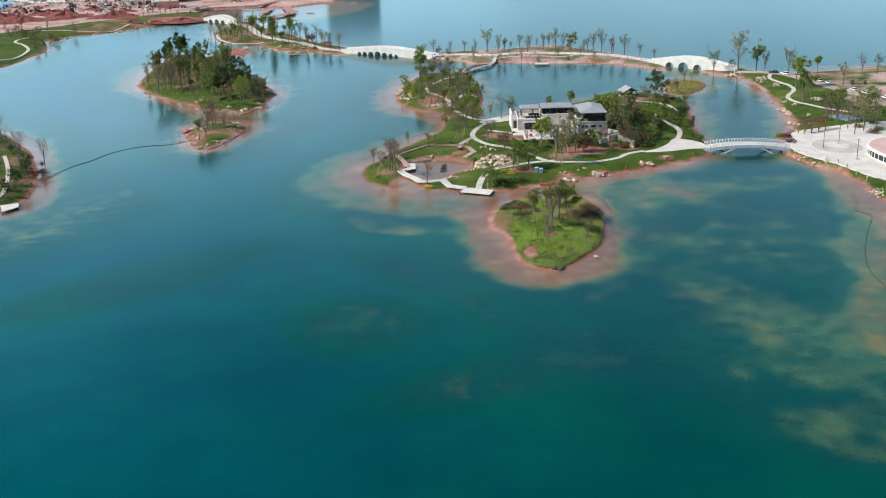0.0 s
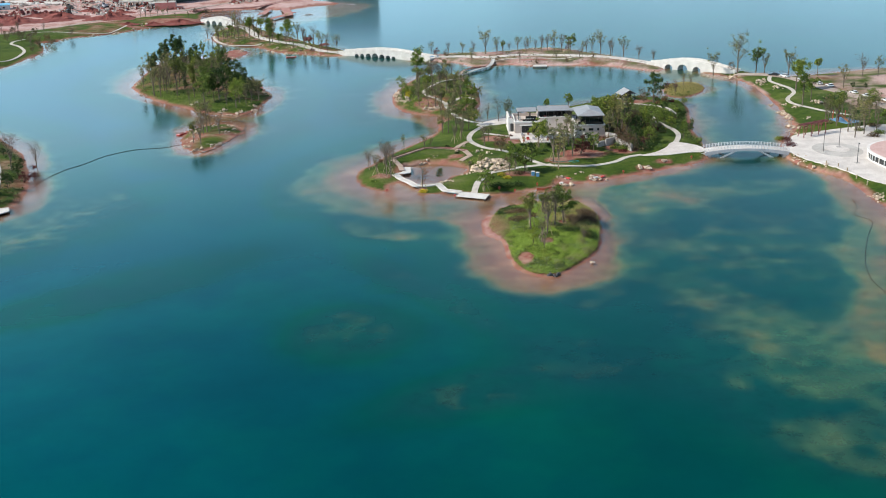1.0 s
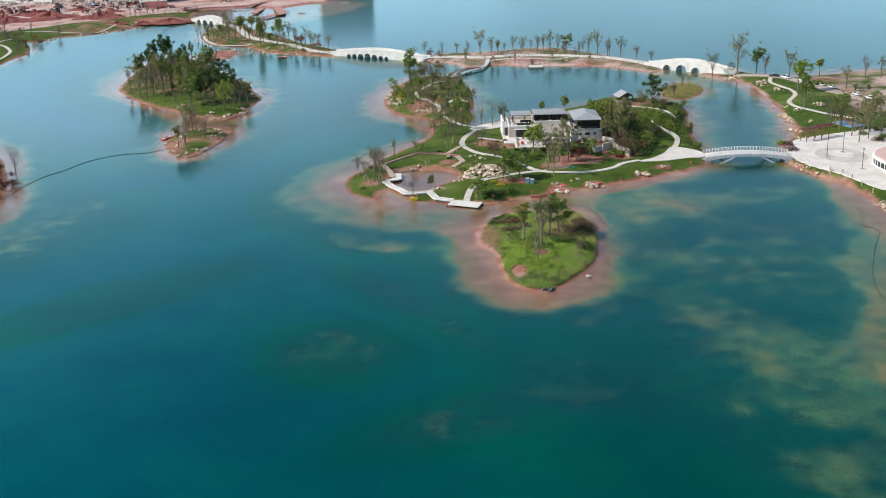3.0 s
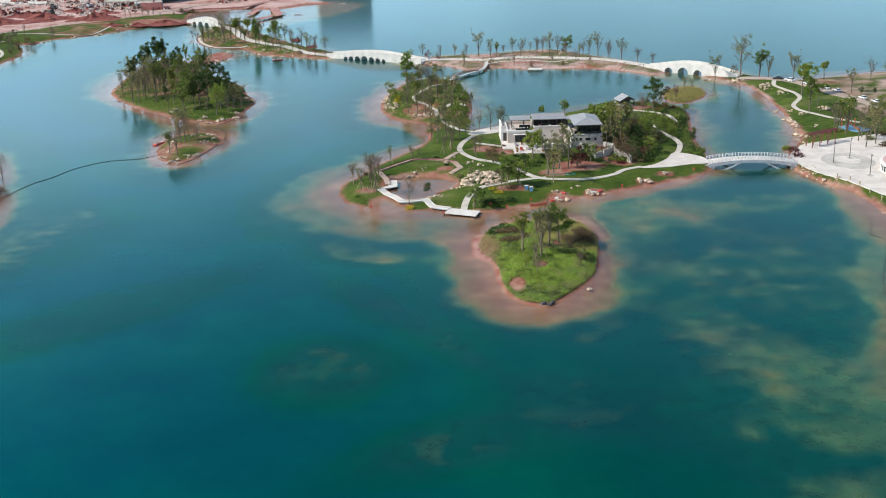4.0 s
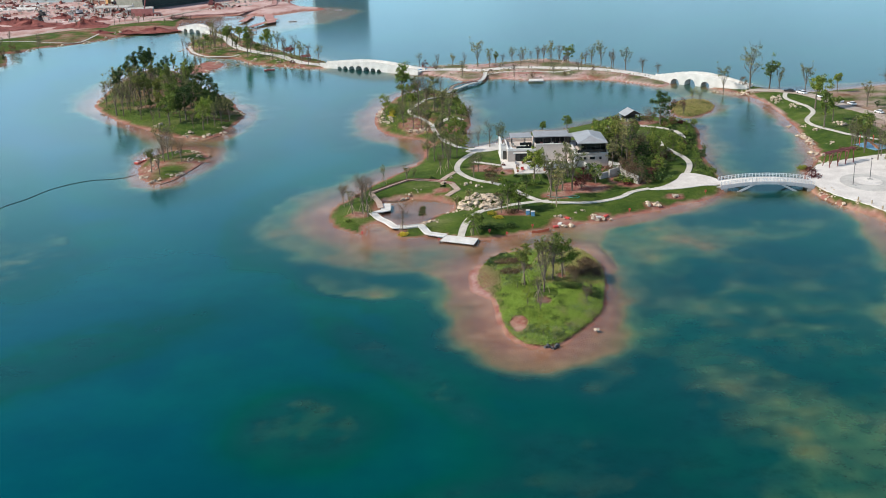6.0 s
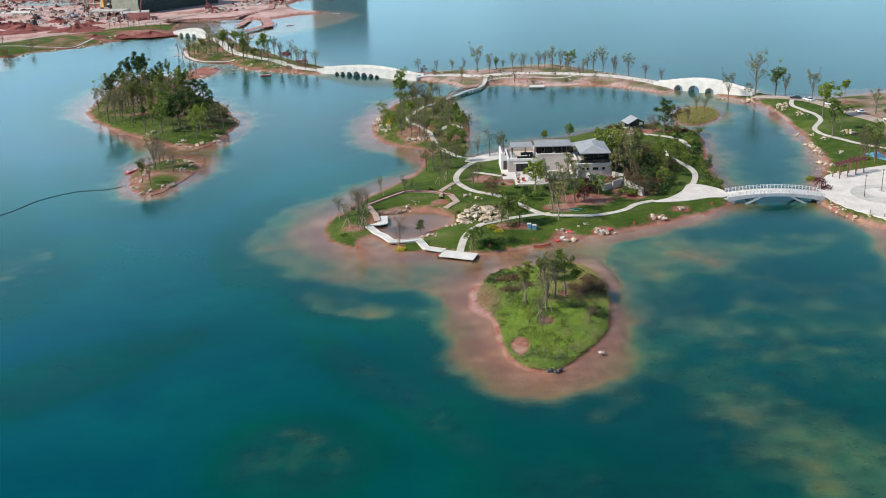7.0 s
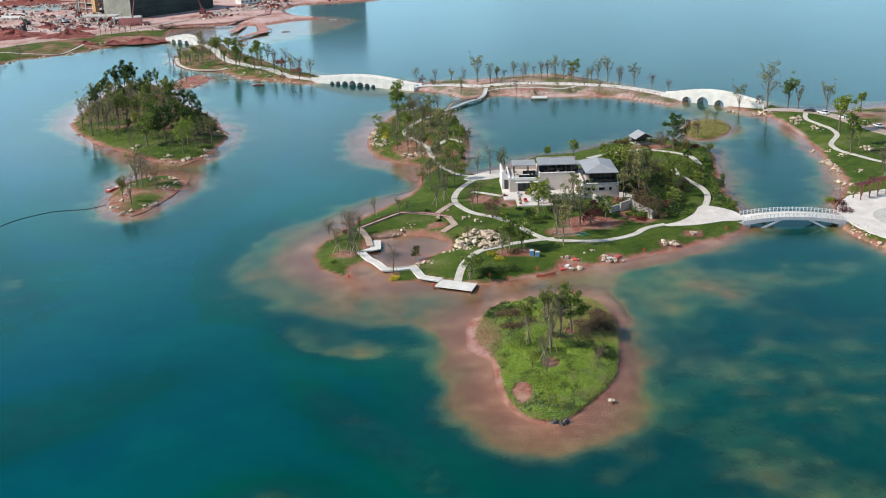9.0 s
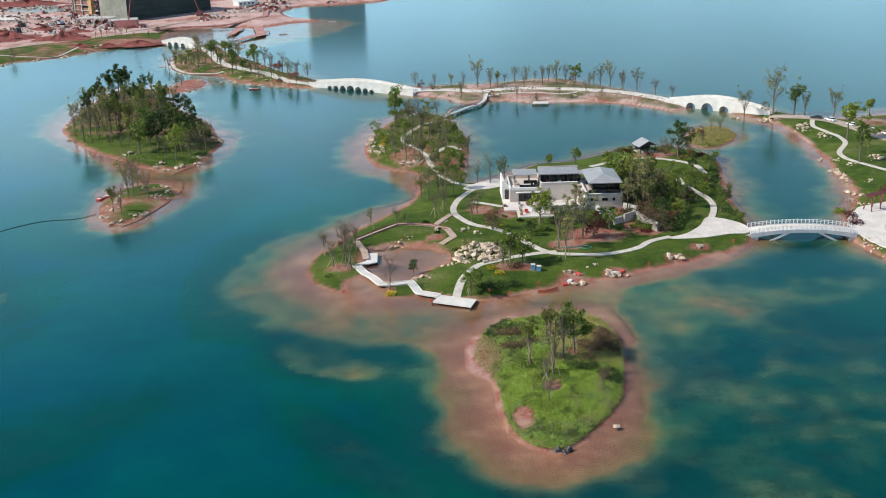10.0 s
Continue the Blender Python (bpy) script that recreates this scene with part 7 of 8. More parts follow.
np_rng = np.random.RandomState(8)
near_line = rounded(NEAR)
mulch = [(25.6, 208.6, 1.7, 2.1), (24.2, 211.5, 0.9, 1.5), (20.4, 199.6, 1.8, 3.6), (30.5, 221.5, 1.3, 1.8), (23, 217.5, 0.9, 1.4), (27, 212.5, 2.0, 2.2), (15.5, 222, 3.4, 9)]
clear_of = lambda x, y: all(((x - a) / p) ** 2 + ((y - b) / q) ** 2 > 1 for a, b, p, q in mulch)
tufts = scatter(near_line, 38000, np_rng, 0.7, clear_of)
blue = [p for p in tufts[::6] if rough_field(np.array([p[0]]), np.array([p[1]]), 5.0, 40)[0] > -0.1]
yellow_bits = [p for p in tufts if rough_field(np.array([p[0]]), np.array([p[1]]), 4.5, 41)[0] > 0.45]
blue_set = set(blue)
plain = [p for p in tufts if p not in blue_set]
shade_of = rough_field(np.array([p[0] for p in plain]), np.array([p[1] for p in plain]), 2.6, 51) + 0.7 * rough_field(np.array([p[0] for p in plain]), np.array([p[1] for p in plain]), 0.9, 52)
planting("ground_cover", [p for p, k in zip(plain, shade_of) if k > -0.6], 0.08, LEAF_COVER, "bright green leafy ground cover over the small island", leaves=8, tall=0.5)
planting("ground_cover", [p for p, k in zip(plain, shade_of) if k <= -0.6], 0.095, LEAF_GREEN, "deeper green leafy ground cover in patches", leaves=7, tall=0.4)
planting("ground_cover", [p for p in plain if p[0] > 27 + 0.2 * rough_field(np.array([p[0]]), np.array([p[1]]), 3.0, 47)[0] * 10 and p[1] > 217], 0.12, LEAF_STRAW, "brown dry grass at the back of the small island", leaves=3, tall=0.7)
# low brown shrubs, dark green drifts and straw-coloured edges on the small island
BROWN_DRIFTS = [(20.6, 230.1, 2.6, 1.5), (20.2, 224.3, 2.7, 1.2), (33.3, 222.9, 2.8, 2.4), (36.6, 227.6, 2.2, 3.0), (37.4, 222.8, 1.2, 2.0)]
GREEN_DRIFTS = [(16.8, 231.2, 2.0, 3.6), (19.2, 233.4, 3.0, 1.6), (31, 216, 2.6, 2.0), (35.6, 212.5, 1.6, 2.6)]
among = lambda p, beds: min(((p[0] - a) / c) ** 2 + ((p[1] - b) / d) ** 2 for a, b, c, d in beds) < 1
straw_at = rough_field(np.array([p[0] for p in tufts]), np.array([p[1] for p in tufts]), 2.2, 71)
edge_at = inside_by(near_line, np.array([p[0] for p in tufts]), np.array([p[1] for p in tufts]))
planting("undergrowth", [p for p in tufts if among(p, BROWN_DRIFTS)], 0.12, LEAF_BROWN, "low reddish-brown shrubs in drifts on the small island", "undergrowth", 6, 1.0)
planting("undergrowth", [p for p in tufts if among(p, GREEN_DRIFTS)], 0.13, LEAF_DARK, "low dark green shrubs in drifts on the small island", "undergrowth", 4, 0.75)
planting("dry_grass", [p for p, k, e in zip(tufts, straw_at, edge_at) if k + 0.9 * math.exp(-e / 1.2) + (0.25 if p[1] < 205 else 0) > 0.75], 0.09, LEAF_STRAW, "straw-coloured grass among the green ground cover", "grass", 4, 0.58)
planting("ground_cover", blue, 0.1, LEAF_BLUE, "grey-blue flowering ground cover in patches", leaves=5, tall=0.6)
planting("ground_cover", yellow_bits, 0.1, LEAF_FRESH, "yellow-green tufts among the ground cover", leaves=4, tall=0.62)
planting("dry_grass", [p for p in scatter(near_line, 20000, np_rng, 0.3) if ((p[0] - 15.4) / 3.6) ** 2 + ((p[1] - 222) / 10) ** 2 < 1 or (p[1] > 233 and p[0] > 30)], 0.1, LEAF_STRAW, "pale dry grass along the island edge", "grass", 4, 0.4)
planting("undergrowth", scatter(left_line, 4200, np_rng, 2.0, lambda x, y: y > 366 + 0.62 * (-58 - x) and (y > 386 or rough_field(np.array([x]), np.array([y]), 6.0, 62)[0] > 0.1)), 0.24, LEAF_DARK, "dark low undergrowth beneath the island trees", "undergrowth", 3, 0.8)
planting("ground_cover", scatter(left_line, 26000, np_rng, 1.0, lambda x, y: y < 372 + 0.62 * (-58 - x) or x < -96 and y < 440), 0.07, LEAF_MEADOW, "light green rough grass on the wooded island", "grass", 5, 0.15)
planting("undergrowth", scatter(rounded(MID), 3600, np_rng, 1.8), 0.18, LEAF_GREEN, "patchy green undergrowth on the wooded spit", "undergrowth", 2, 0.5)
LAWN_EAST = rounded([(62, 283), (70, 292.8), (74.3, 306.2), (72.4, 314), (69.6, 306), (66.4, 296)])
LAWN_BACK = rounded([(65, 341), (74, 344), (77, 338), (71, 333), (65, 334)])

COURT_LINE = rounded(COURT)
EAST_WAYS = [tuple(p) for line in ([(71, 327), (71, 322), (72.3, 316.4), (73.8, 311), (74.3, 304.7), (73, 298), (70.5, 291)], [(50.5, 341), (55.7, 344.7), (61.6, 348), (68, 348.4), (75, 344.4), (78.7, 339.7), (79.2, 332)]) for p in rounded(line, 6, closed=False)]


def open_lawn(x, y):
    """Keeps the two open lawns of the main island free of shrubs."""
    here = (np.array([x]), np.array([y]))
    if min((x - a) ** 2 + (y - b) ** 2 for a, b in EAST_WAYS) < 2.2:
        return False
    return inside_by(LAWN_EAST, *here)[0] < 0.3 and inside_by(LAWN_BACK, *here)[0] < 0.3 and inside_by(COURT_LINE, *here)[0] < -0.8


east = lambda x, y: x > 53 and y > 283 and y < 365 and rough_field(np.array([x]), np.array([y]), 7.0, 44)[0] > -0.25 and open_lawn(x, y)
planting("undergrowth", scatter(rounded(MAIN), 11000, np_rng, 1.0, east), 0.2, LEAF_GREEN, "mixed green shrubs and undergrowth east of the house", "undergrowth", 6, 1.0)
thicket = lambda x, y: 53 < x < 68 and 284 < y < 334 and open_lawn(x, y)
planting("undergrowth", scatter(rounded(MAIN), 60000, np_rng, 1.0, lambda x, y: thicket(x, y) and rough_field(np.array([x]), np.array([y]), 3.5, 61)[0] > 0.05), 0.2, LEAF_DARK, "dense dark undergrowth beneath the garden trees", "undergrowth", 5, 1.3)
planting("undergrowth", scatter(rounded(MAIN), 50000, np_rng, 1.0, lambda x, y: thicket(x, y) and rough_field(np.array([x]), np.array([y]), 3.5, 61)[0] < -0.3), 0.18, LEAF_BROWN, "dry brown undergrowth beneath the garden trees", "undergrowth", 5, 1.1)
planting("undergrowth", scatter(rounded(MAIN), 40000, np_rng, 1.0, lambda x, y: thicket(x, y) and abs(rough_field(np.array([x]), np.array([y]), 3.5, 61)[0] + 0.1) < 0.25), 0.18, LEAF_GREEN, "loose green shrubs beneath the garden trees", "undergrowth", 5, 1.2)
planting("undergrowth", scatter(rounded(EDGE), 16000, np_rng, 0.8, lambda x, y: x > -140 and rough_field(np.array([x]), np.array([y]), 6.0, 63)[0] > -0.2), 0.22, LEAF_DARK, "dark low shrubs along the lake edge", "undergrowth", 4, 0.9)
planting("undergrowth", scatter(rounded(CAUSE_W), 1800, np_rng, 1.2), 0.3, LEAF_GREEN, "sparse green shrubs on the causeway", "undergrowth", 3, 0.8)
planting("dry_grass", scatter(rounded(ISLET), 6000, np_rng, 0.6), 0.1, LEAF_STRAW, "pale dry grass over the small islet", "grass", 5, 0.15)
planting("undergrowth", scatter(rounded(CAUSE_M), 1500, np_rng, 1.2), 0.26, LEAF_GREY, "dry low shrubs on the causeway", "undergrowth", 3, 0.6)


def bush(x, y, w, h, material, label, seed):
    rng = random.Random(seed)
    s = Shape()
    for _ in range(int(260 * w)):
        d = rand_dir(rng)
        k = rng.random() ** 0.4
        lump = 0.8 + 0.3 * math.sin(5 * d.x + seed) * math.sin(4 * d.y + 2 * seed)
        leaf(s, Vector((d.x * w * k * lump, d.y * w * k * lump, abs(d.z) * h * k * lump + 0.05)), rng.uniform(0.09, 0.18), rng)
    o = thing("bush", label, "bush", pose(x, y, ground_z(x, y)), "bushes in the garden")
    part("foliage", s, material, o)
    part("stem", Shape().tube([(0, 0, -0.2), (0.05, 0, h * 0.5)], [0.06, 0.03], 5), BARK, o)


for k, (x, y, w, h, m) in enumerate(((12.2, 277.5, 1.1, 0.8, LEAF_GREEN), (21.6, 277, 1.2, 0.9, LEAF_BROWN), (22.6, 268.5, 1.0, 0.8, LEAF_GREEN), (8.6, 286.5, 0.9, 0.6, LEAF_DARK), (-5.2, 291, 0.9, 0.6, LEAF_GREEN), (6, 294.6, 1.0, 0.7, LEAF_DARK), (20.5, 295, 1.3, 1.0, LEAF_BROWN), (23.6, 290.5, 1.2, 0.9, LEAF_GREEN), (28.2, 262.5, 1.3, 0.8, LEAF_GREEN), (-12.5, 283.5, 1.1, 0.8, LEAF_BROWN), (-13.8, 263.5, 1.0, 0.6, LEAF_GREEN), (38.5, 287, 1.5, 1.1, LEAF_DARK), (36.2, 284.5, 1.3, 0.9, LEAF_GREEN), (33.2, 285.8, 1.4, 1.0, LEAF_DARK), (-6.8, 376, 1.4, 1.2, LEAF_YELLOW), (-7.4, 388, 1.6, 1.4, LEAF_FRESH), (-2.5, 366, 1.5, 1.2, LEAF_FRESH), (9, 345, 1.6, 1.3, LEAF_GREEN), (13, 360, 1.7, 1.3, LEAF_GREEN), (-4, 402, 1.7, 1.5, LEAF_GREEN), (6, 414, 1.8, 1.4, LEAF_BROWN), (15.6, 378, 1.6, 1.3, LEAF_DARK), (4.5, 334, 1.4, 1.1, LEAF_GREEN), (16, 350, 1.5, 1.4, LEAF_DARK))):
    bush(x, y, w, h, m, {LEAF_YELLOW: "yellow-leaved bush among the boulders", LEAF_FRESH: "fresh yellow-green bush under thin trees", LEAF_BROWN: "low brown twiggy bush on the lawn", LEAF_DARK: "low dark green bush on the lawn", LEAF_GREEN: "low rounded green bush on the lawn"}[m], 300 + k)
bush_rng = random.Random(77)
for x, y, w, h, m, lab in ((29.9, 286, 2.6, 2.2, LEAF_GREEN, "large rounded green bush below the terrace"), (27.6, 293.5, 1.0, 0.8, LEAF_DARK, "dark clipped bush at the terrace edge"), (31.4, 293.4, 1.2, 0.9, LEAF_GREEN, "green bush at the terrace edge"), (34.8, 293, 1.3, 1.0, LEAF_DARK, "dark clipped bush at the terrace edge"), (37.6, 291.6, 1.6, 1.3, LEAF_BROWN, "brown shrub before the garden screen"), (40.5, 296, 1.8, 1.5, LEAF_DARK, "dark green shrub before the house wall"), (44.5, 287.4, 2.4, 2.6, LEAF_RED, "tall dark purple bush below the house"), (46.8, 289.6, 2.0, 2.2, LEAF_DARK, "dark green shrub beside the garden wall"), (45.5, 295.5, 1.7, 1.6, LEAF_DARK, "dark green shrub beside the garden wall"), (52.3, 287, 1.4, 0.9, LEAF_GREEN, "green bush beside the garden wall"), (56.2, 289.5, 1.8, 1.5, LEAF_RED, "dark red shrub under the trees"), (55.5, 298.3, 2.4, 2.2, LEAF_BROWN, "brown twiggy shrub under the trees"), (58, 295, 2.2, 1.8, LEAF_RED, "dark red shrub under the trees"), (58.5, 306, 2.2, 2.4, LEAF_BROWN, "brown twiggy shrub under the trees"), (24.2, 297, 0.8, 0.7, LEAF_GREEN, "small green bush beside the path"), (118, 311, 2.2, 1.6, LEAF_BROWN, "brown shrub beside the plaza"), (121.5, 312, 2.0, 1.8, LEAF_GREY, "grey-green shrub beside the plaza"), (128, 293.6, 2.4, 1.4, LEAF_BROWN, "dry brown shrub by the round building"), (131, 297, 2.6, 1.3, LEAF_GREEN, "green shrub by the round building"), (126.8, 301.3, 2.0, 1.2, LEAF_GREY, "grey-green shrub beside the plaza"), (113.7, 308, 2.0, 1.4, LEAF_GREY, "grey-green shrub beside the plaza"), (133, 306, 2.4, 1.2, LEAF_BROWN, "dry brown shrub beside the plaza")):
    bush(x, y, w, h, m, lab, bush_rng.randrange(999))
for x, y, w, h, m, lab in ((-0.9, 253, 1.5, 0.8, LEAF_YELLOW, "yellow flowering bush beside the boardwalk"), (19.3, 262.6, 1.4, 0.7, LEAF_YELLOW, "low yellow flowering bush by the path"), (20.8, 260, 1.5, 0.6, LEAF_YELLOW, "low yellow flowering bush by the path"), (17.5, 253, 2.2, 1.6, LEAF_DARK, "dark green spreading bush by the landing stage"), (20.5, 253.6, 2.4, 1.5, LEAF_DARK, "dark green spreading bush by the landing stage"), (23.2, 254.8, 2.0, 1.2, LEAF_DARK, "dark green spreading bush by the landing stage"), (47.6, 297, 1.5, 1.3, LEAF_DARK, "dark shrub between the garden walls"), (50.4, 293.5, 1.6, 1.4, LEAF_GREEN, "green shrub between the garden walls"), (52, 297, 1.7, 1.5, LEAF_BROWN, "brown shrub between the garden walls"), (49.5, 299, 1.4, 1.2, LEAF_DARK, "dark shrub below the house wall"), (54.6, 294.5, 1.6, 1.6, LEAF_RED, "dark red shrub between the garden walls"), (24, 263.2, 2.0, 1.0, LEAF_BROWN, "reddish brown bush under the trees"), (20.5, 236.5, 2.2, 0.9, LEAF_DARK, "dark green clipped bush on the island"), (18.5, 234.5, 1.8, 0.8, LEAF_DARK, "dark green clipped bush on the island"), (17.2, 231, 1.2, 0.8, LEAF_DARK, "dark green clipped bush on the island"), (22, 230.5, 2.3, 1.0, LEAF_BROWN, "brown grassy mound bush on the island"), (24, 226.5, 2.4, 1.0, LEAF_BROWN, "brown grassy mound bush on the island"), (37, 226.5, 2.0, 1.0, LEAF_BROWN, "brown dry bush at the island edge"), (36.5, 231, 1.8, 0.9, LEAF_BROWN, "brown dry bush at the island edge"), (102.2, 291, 2.2, 1.9, LEAF_RED, "dark red bush at the bridge end"), (101.2, 285.5, 2.4, 1.9, LEAF_RED, "dark red bush at the bridge end"), (103, 299, 1.8, 1.2, LEAF_FRESH, "light green bush on the bank"), (54.5, 283.2, 1.6, 0.7, LEAF_RED, "pink flowering bush by the garden wall"), (25, 304.6, 0.9, 0.8, LEAF_RED, "pink flowering bush by the terrace"), (83, 352, 1.8, 1.1, LEAF_RED, "dark red bush by the pavilion path"), (-6.5, 381, 1.8, 2.0, LEAF_YELLOW, "yellow-leaved bush among the boulders")):
    bush(x, y, w, h, m, lab, bush_rng.randrange(999))
for k in range(110):
    x, y = bush_rng.uniform(53, 87), bush_rng.uniform(284, 364)
    if float(lie(np.array([x]), np.array([y]))[1][0]) > 1.5 and open_lawn(x, y) and not (58 < x < 80 and y < 296):
        bush(x, y, bush_rng.uniform(1.0, 2.0), bush_rng.uniform(0.9, 1.9), bush_rng.choice([LEAF_GREEN, LEAF_DARK, LEAF_FRESH, LEAF_BROWN, LEAF_DARK, LEAF_YELLOW, LEAF_GREEN, LEAF_BROWN, LEAF_RED, LEAF_GREY]), "rounded garden bush among the trees", bush_rng.randrange(999))


# ---- floating booms, boat, small fittings ----
def boom(points, label, thick=0.13):
    c = rounded(points, 8, closed=False)
    single("floating_boom", Shape().tube([(x, y, 0.06) for x, y in c], thick, 6), RUBBER, label, "boom", smooth=True)


boom([(-104.2, 268.6), (-103.3, 279), (-101, 287), (-97.7, 292.8), (-94, 302), (-87.2, 308.8), (-79, 310.5), (-75, 314)], "dark floating boom strung across open water", 0.055)
boom([(-59.2, 360.8), (-61.6, 356.5), (-64, 350), (-61, 345.4), (-59, 339.4), (-58.2, 332.6), (-59, 324.7), (-61, 314.9), (-63.3, 307), (-66, 302.6)], "dark floating boom round the small island", 0.07)
boom([(101, 236), (99.8, 230), (97.2, 224), (99, 219), (94, 208.3), (88, 194), (85.3, 184), (85, 178), (84.8, 172)], "thin dark boom lying in the shallows", 0.045)


def boat(x, y, turn, paint, label):
    o = thing("boat", label, "boat", pose(x, y, 0, 0, 0, turn) @ Matrix.Scale(0.75, 4), "work boats on the lake")
    hull = [(-3, -0.8), (1.8, -0.9), (3.2, 0), (1.8, 0.9), (-3, 0.8)]
    part("hull", Shape().prism([(a * 0.9, b * 0.8) for a, b in hull], -0.2, 0.1), paint, o)
    part("gunwale", Shape().prism(hull, 0.1, 0.55), paint, o)
    part("deck", Shape().prism([(a * 0.86, b * 0.75) for a, b in hull], 0.55, 0.6), PLASTER_WHITE, o, "white deck")
    for tx in (-1.6, -0.6, 0.5):
        part("thwart", Shape().box(tx, -0.7, 0.6, tx + 0.4, 0.7, 0.75), RED_WOOD, o)


boat(-77.2, 328.5, 65, RED_PAINT, "small red and white work boat moored at the islet")
boat(-60.5, 480.5, 15, RED_PAINT, "small red work boat beside the causeway")
boat(-47, 688, -10, STEEL_GREY, "grey work boat on the shoal beyond the spit")
boat(-69, 641, 10, PLASTER_WHITE, "small white boat on the silty inlet")
tarp = Shape()
for k in range(5):
    tarp.prism([(-1.6 + 0.7 * k, -0.9), (-0.9 + 0.7 * k, -1.0), (-0.9 + 0.7 * k, 0.9), (-1.6 + 0.7 * k, 1.0)], [0.0] * 4, [0.35 + 0.2 * (k % 2), 0.55 - 0.15 * (k % 2), 0.4 + 0.2 * (k % 3), 0.5])
single("tarpaulin", tarp, BLUE_PAINT, "crumpled blue tarpaulin over stacked material", "tarpaulin", m=pose(3.2, 463.5, ground_z(3.2, 463.5), 0, 0, 20))
for x, y in ((27.6, 262), (28.7, 261.3)):
    o = thing("litter_bin", "blue and white lidded litter bin on the lawn", "bin", pose(x, y, ground_z(x, y)), "bins on the lawn")
    part("body", Shape().box(-0.4, -0.35, 0, 0.4, 0.35, 1.0), BLUE_PAINT, o)
    part("lid", Shape().box(-0.44, -0.39, 1.0, 0.44, 0.39, 1.12), PLASTER_WHITE, o)
for x, y in ((-10, 254.4), (7, 248.2), (51.4, 264.3), (72, 276.7), (18.2, 251.3), (28, 254.8), (22, 250.6)):
    o = thing("lifebuoy_post", "red and white lifebuoy on a short shore post", "lifebuoy", pose(x, y, max(ground_z(x, y), -0.1)) @ Matrix.Scale(0.75, 4), "lifebuoy posts on the shore")
    part("post", Shape().box(-0.06, -0.06, -0.3, 0.06, 0.06, 1.1), RED_PAINT, o)
    ringv = [(0.28 * math.cos(a), -0.1, 0.9 + 0.28 * math.sin(a)) for a in np.linspace(0, math.tau, 13)]
    part("buoy_ring", Shape().tube(ringv, 0.11, 6), RED_PAINT, o)
for x, y in ((104.5, 264.5), (106.5, 261.5), (107.2, 257), (107.6, 251.5), (108.2, 246)):
    o = thing("bollard_light", "short timber-coloured bollard light on the bank", "bollard", pose(x, y, ground_z(x, y)), "bollards along the plaza bank")
    part("post", Shape().tube([(0, 0, -0.2), (0, 0, 1.0)], 0.16, 7), POLE_WOOD, o)
    part("cap", Shape().tube([(0, 0, 1.0), (0, 0, 1.1)], 0.2, 7), PLASTER_WHITE, o)
ORANGE_NET = surface("orange_net", (0.5, 0.1, 0.05), (0.65, 0.18, 0.1), 1.0, 0.7)
fence = thing("barrier_fence", "low orange plastic barrier net on stakes", "fence")
FENCE = [(27.6, 251.7), (29.0, 251.9), (30.3, 252.5), (31.6, 253.5)]
for (xa, ya), (xb, yb) in zip(FENCE, FENCE[1:]):
    za, zb = ground_z(xa, ya), ground_z(xb, yb)
    part("net", Shape().prism([(xa, ya - 0.02), (xb, yb - 0.02), (xb, yb + 0.02), (xa, ya + 0.02)], [za + 0.15, zb + 0.15, zb + 0.15, za + 0.15], [za + 0.8, zb + 0.72, zb + 0.72, za + 0.8]), ORANGE_NET, fence)
for x, y in FENCE:
    part("stake", Shape().tube([(x, y + 0.05, ground_z(x, y) - 0.3), (x, y + 0.05, ground_z(x, y) + 1.0)], 0.04, 5), POLE_WOOD, fence)
HOSE_GREEN = surface("hose_green", (0.03, 0.25, 0.2), (0.06, 0.36, 0.28), 1.0, 0.5)
HOSE = rounded([(33.5, 275.4), (34.6, 274.2), (36.2, 273.3), (37.8, 273.8), (39.6, 272.6), (41, 273.4), (40.2, 274.3), (38.4, 273.9)], 6, closed=False)
single("garden_hose", Shape().tube([(x, y, ground_z(x, y) + 0.1) for x, y in HOSE], 0.07, 5), HOSE_GREEN, "green garden hose lying coiled on the lawn", "hose", smooth=True)
for k, (x, y, turn) in enumerate(((33.3, 255.9, 20), (34.4, 257.4, 70), (36.4, 259.9, -30), (43.6, 260.6, 10), (45.4, 261.3, 50))):
    o = thing("cement_sack", "pale pink and white sack of planting material", "sack", pose(x, y, ground_z(x, y), 0, 0, turn), "sacks left on bare earth")
    part("sack_body", Shape().prism([(-0.6, -0.35), (0.55, -0.4), (0.65, 0.3), (-0.5, 0.4)], [0.0] * 4, [0.3, 0.38, 0.3, 0.36]), RED_PAINT if k % 2 == 0 else PLASTER_WHITE, o)
    part("tied_end", Shape().box(0.6, -0.12, 0.05, 0.85, 0.12, 0.25), PLASTER_WHITE, o)
MATX, MATY = 127.0, 312.5
tb = thing("play_equipment", "blue and orange playground frame among trees", "playground", pose(MATX, MATY, ground_z(MATX, MATY), 0, 0, 25))
part("mat", Shape().box(-2, -2.5, -0.1, 4, 5.5, 0.12), BLUE_PAINT, tb, "blue safety flooring")
part("slide", Shape().prism([(-1, -2), (0, -2), (0, 2), (-1, 2)], [0.2, 0.2, 1.8, 1.8], [0.4, 0.4, 2.0, 2.0]), surface("orange_paint", (0.36, 0.15, 0.06), (0.48, 0.22, 0.1), 1.0, 0.5), tb)
for px in (-1, 1.5):
    for py in (2, 4.4):
        part("post", Shape().box(px - 0.08, py - 0.08, 0, px + 0.08, py + 0.08, 3.0), RED_PAINT, tb)

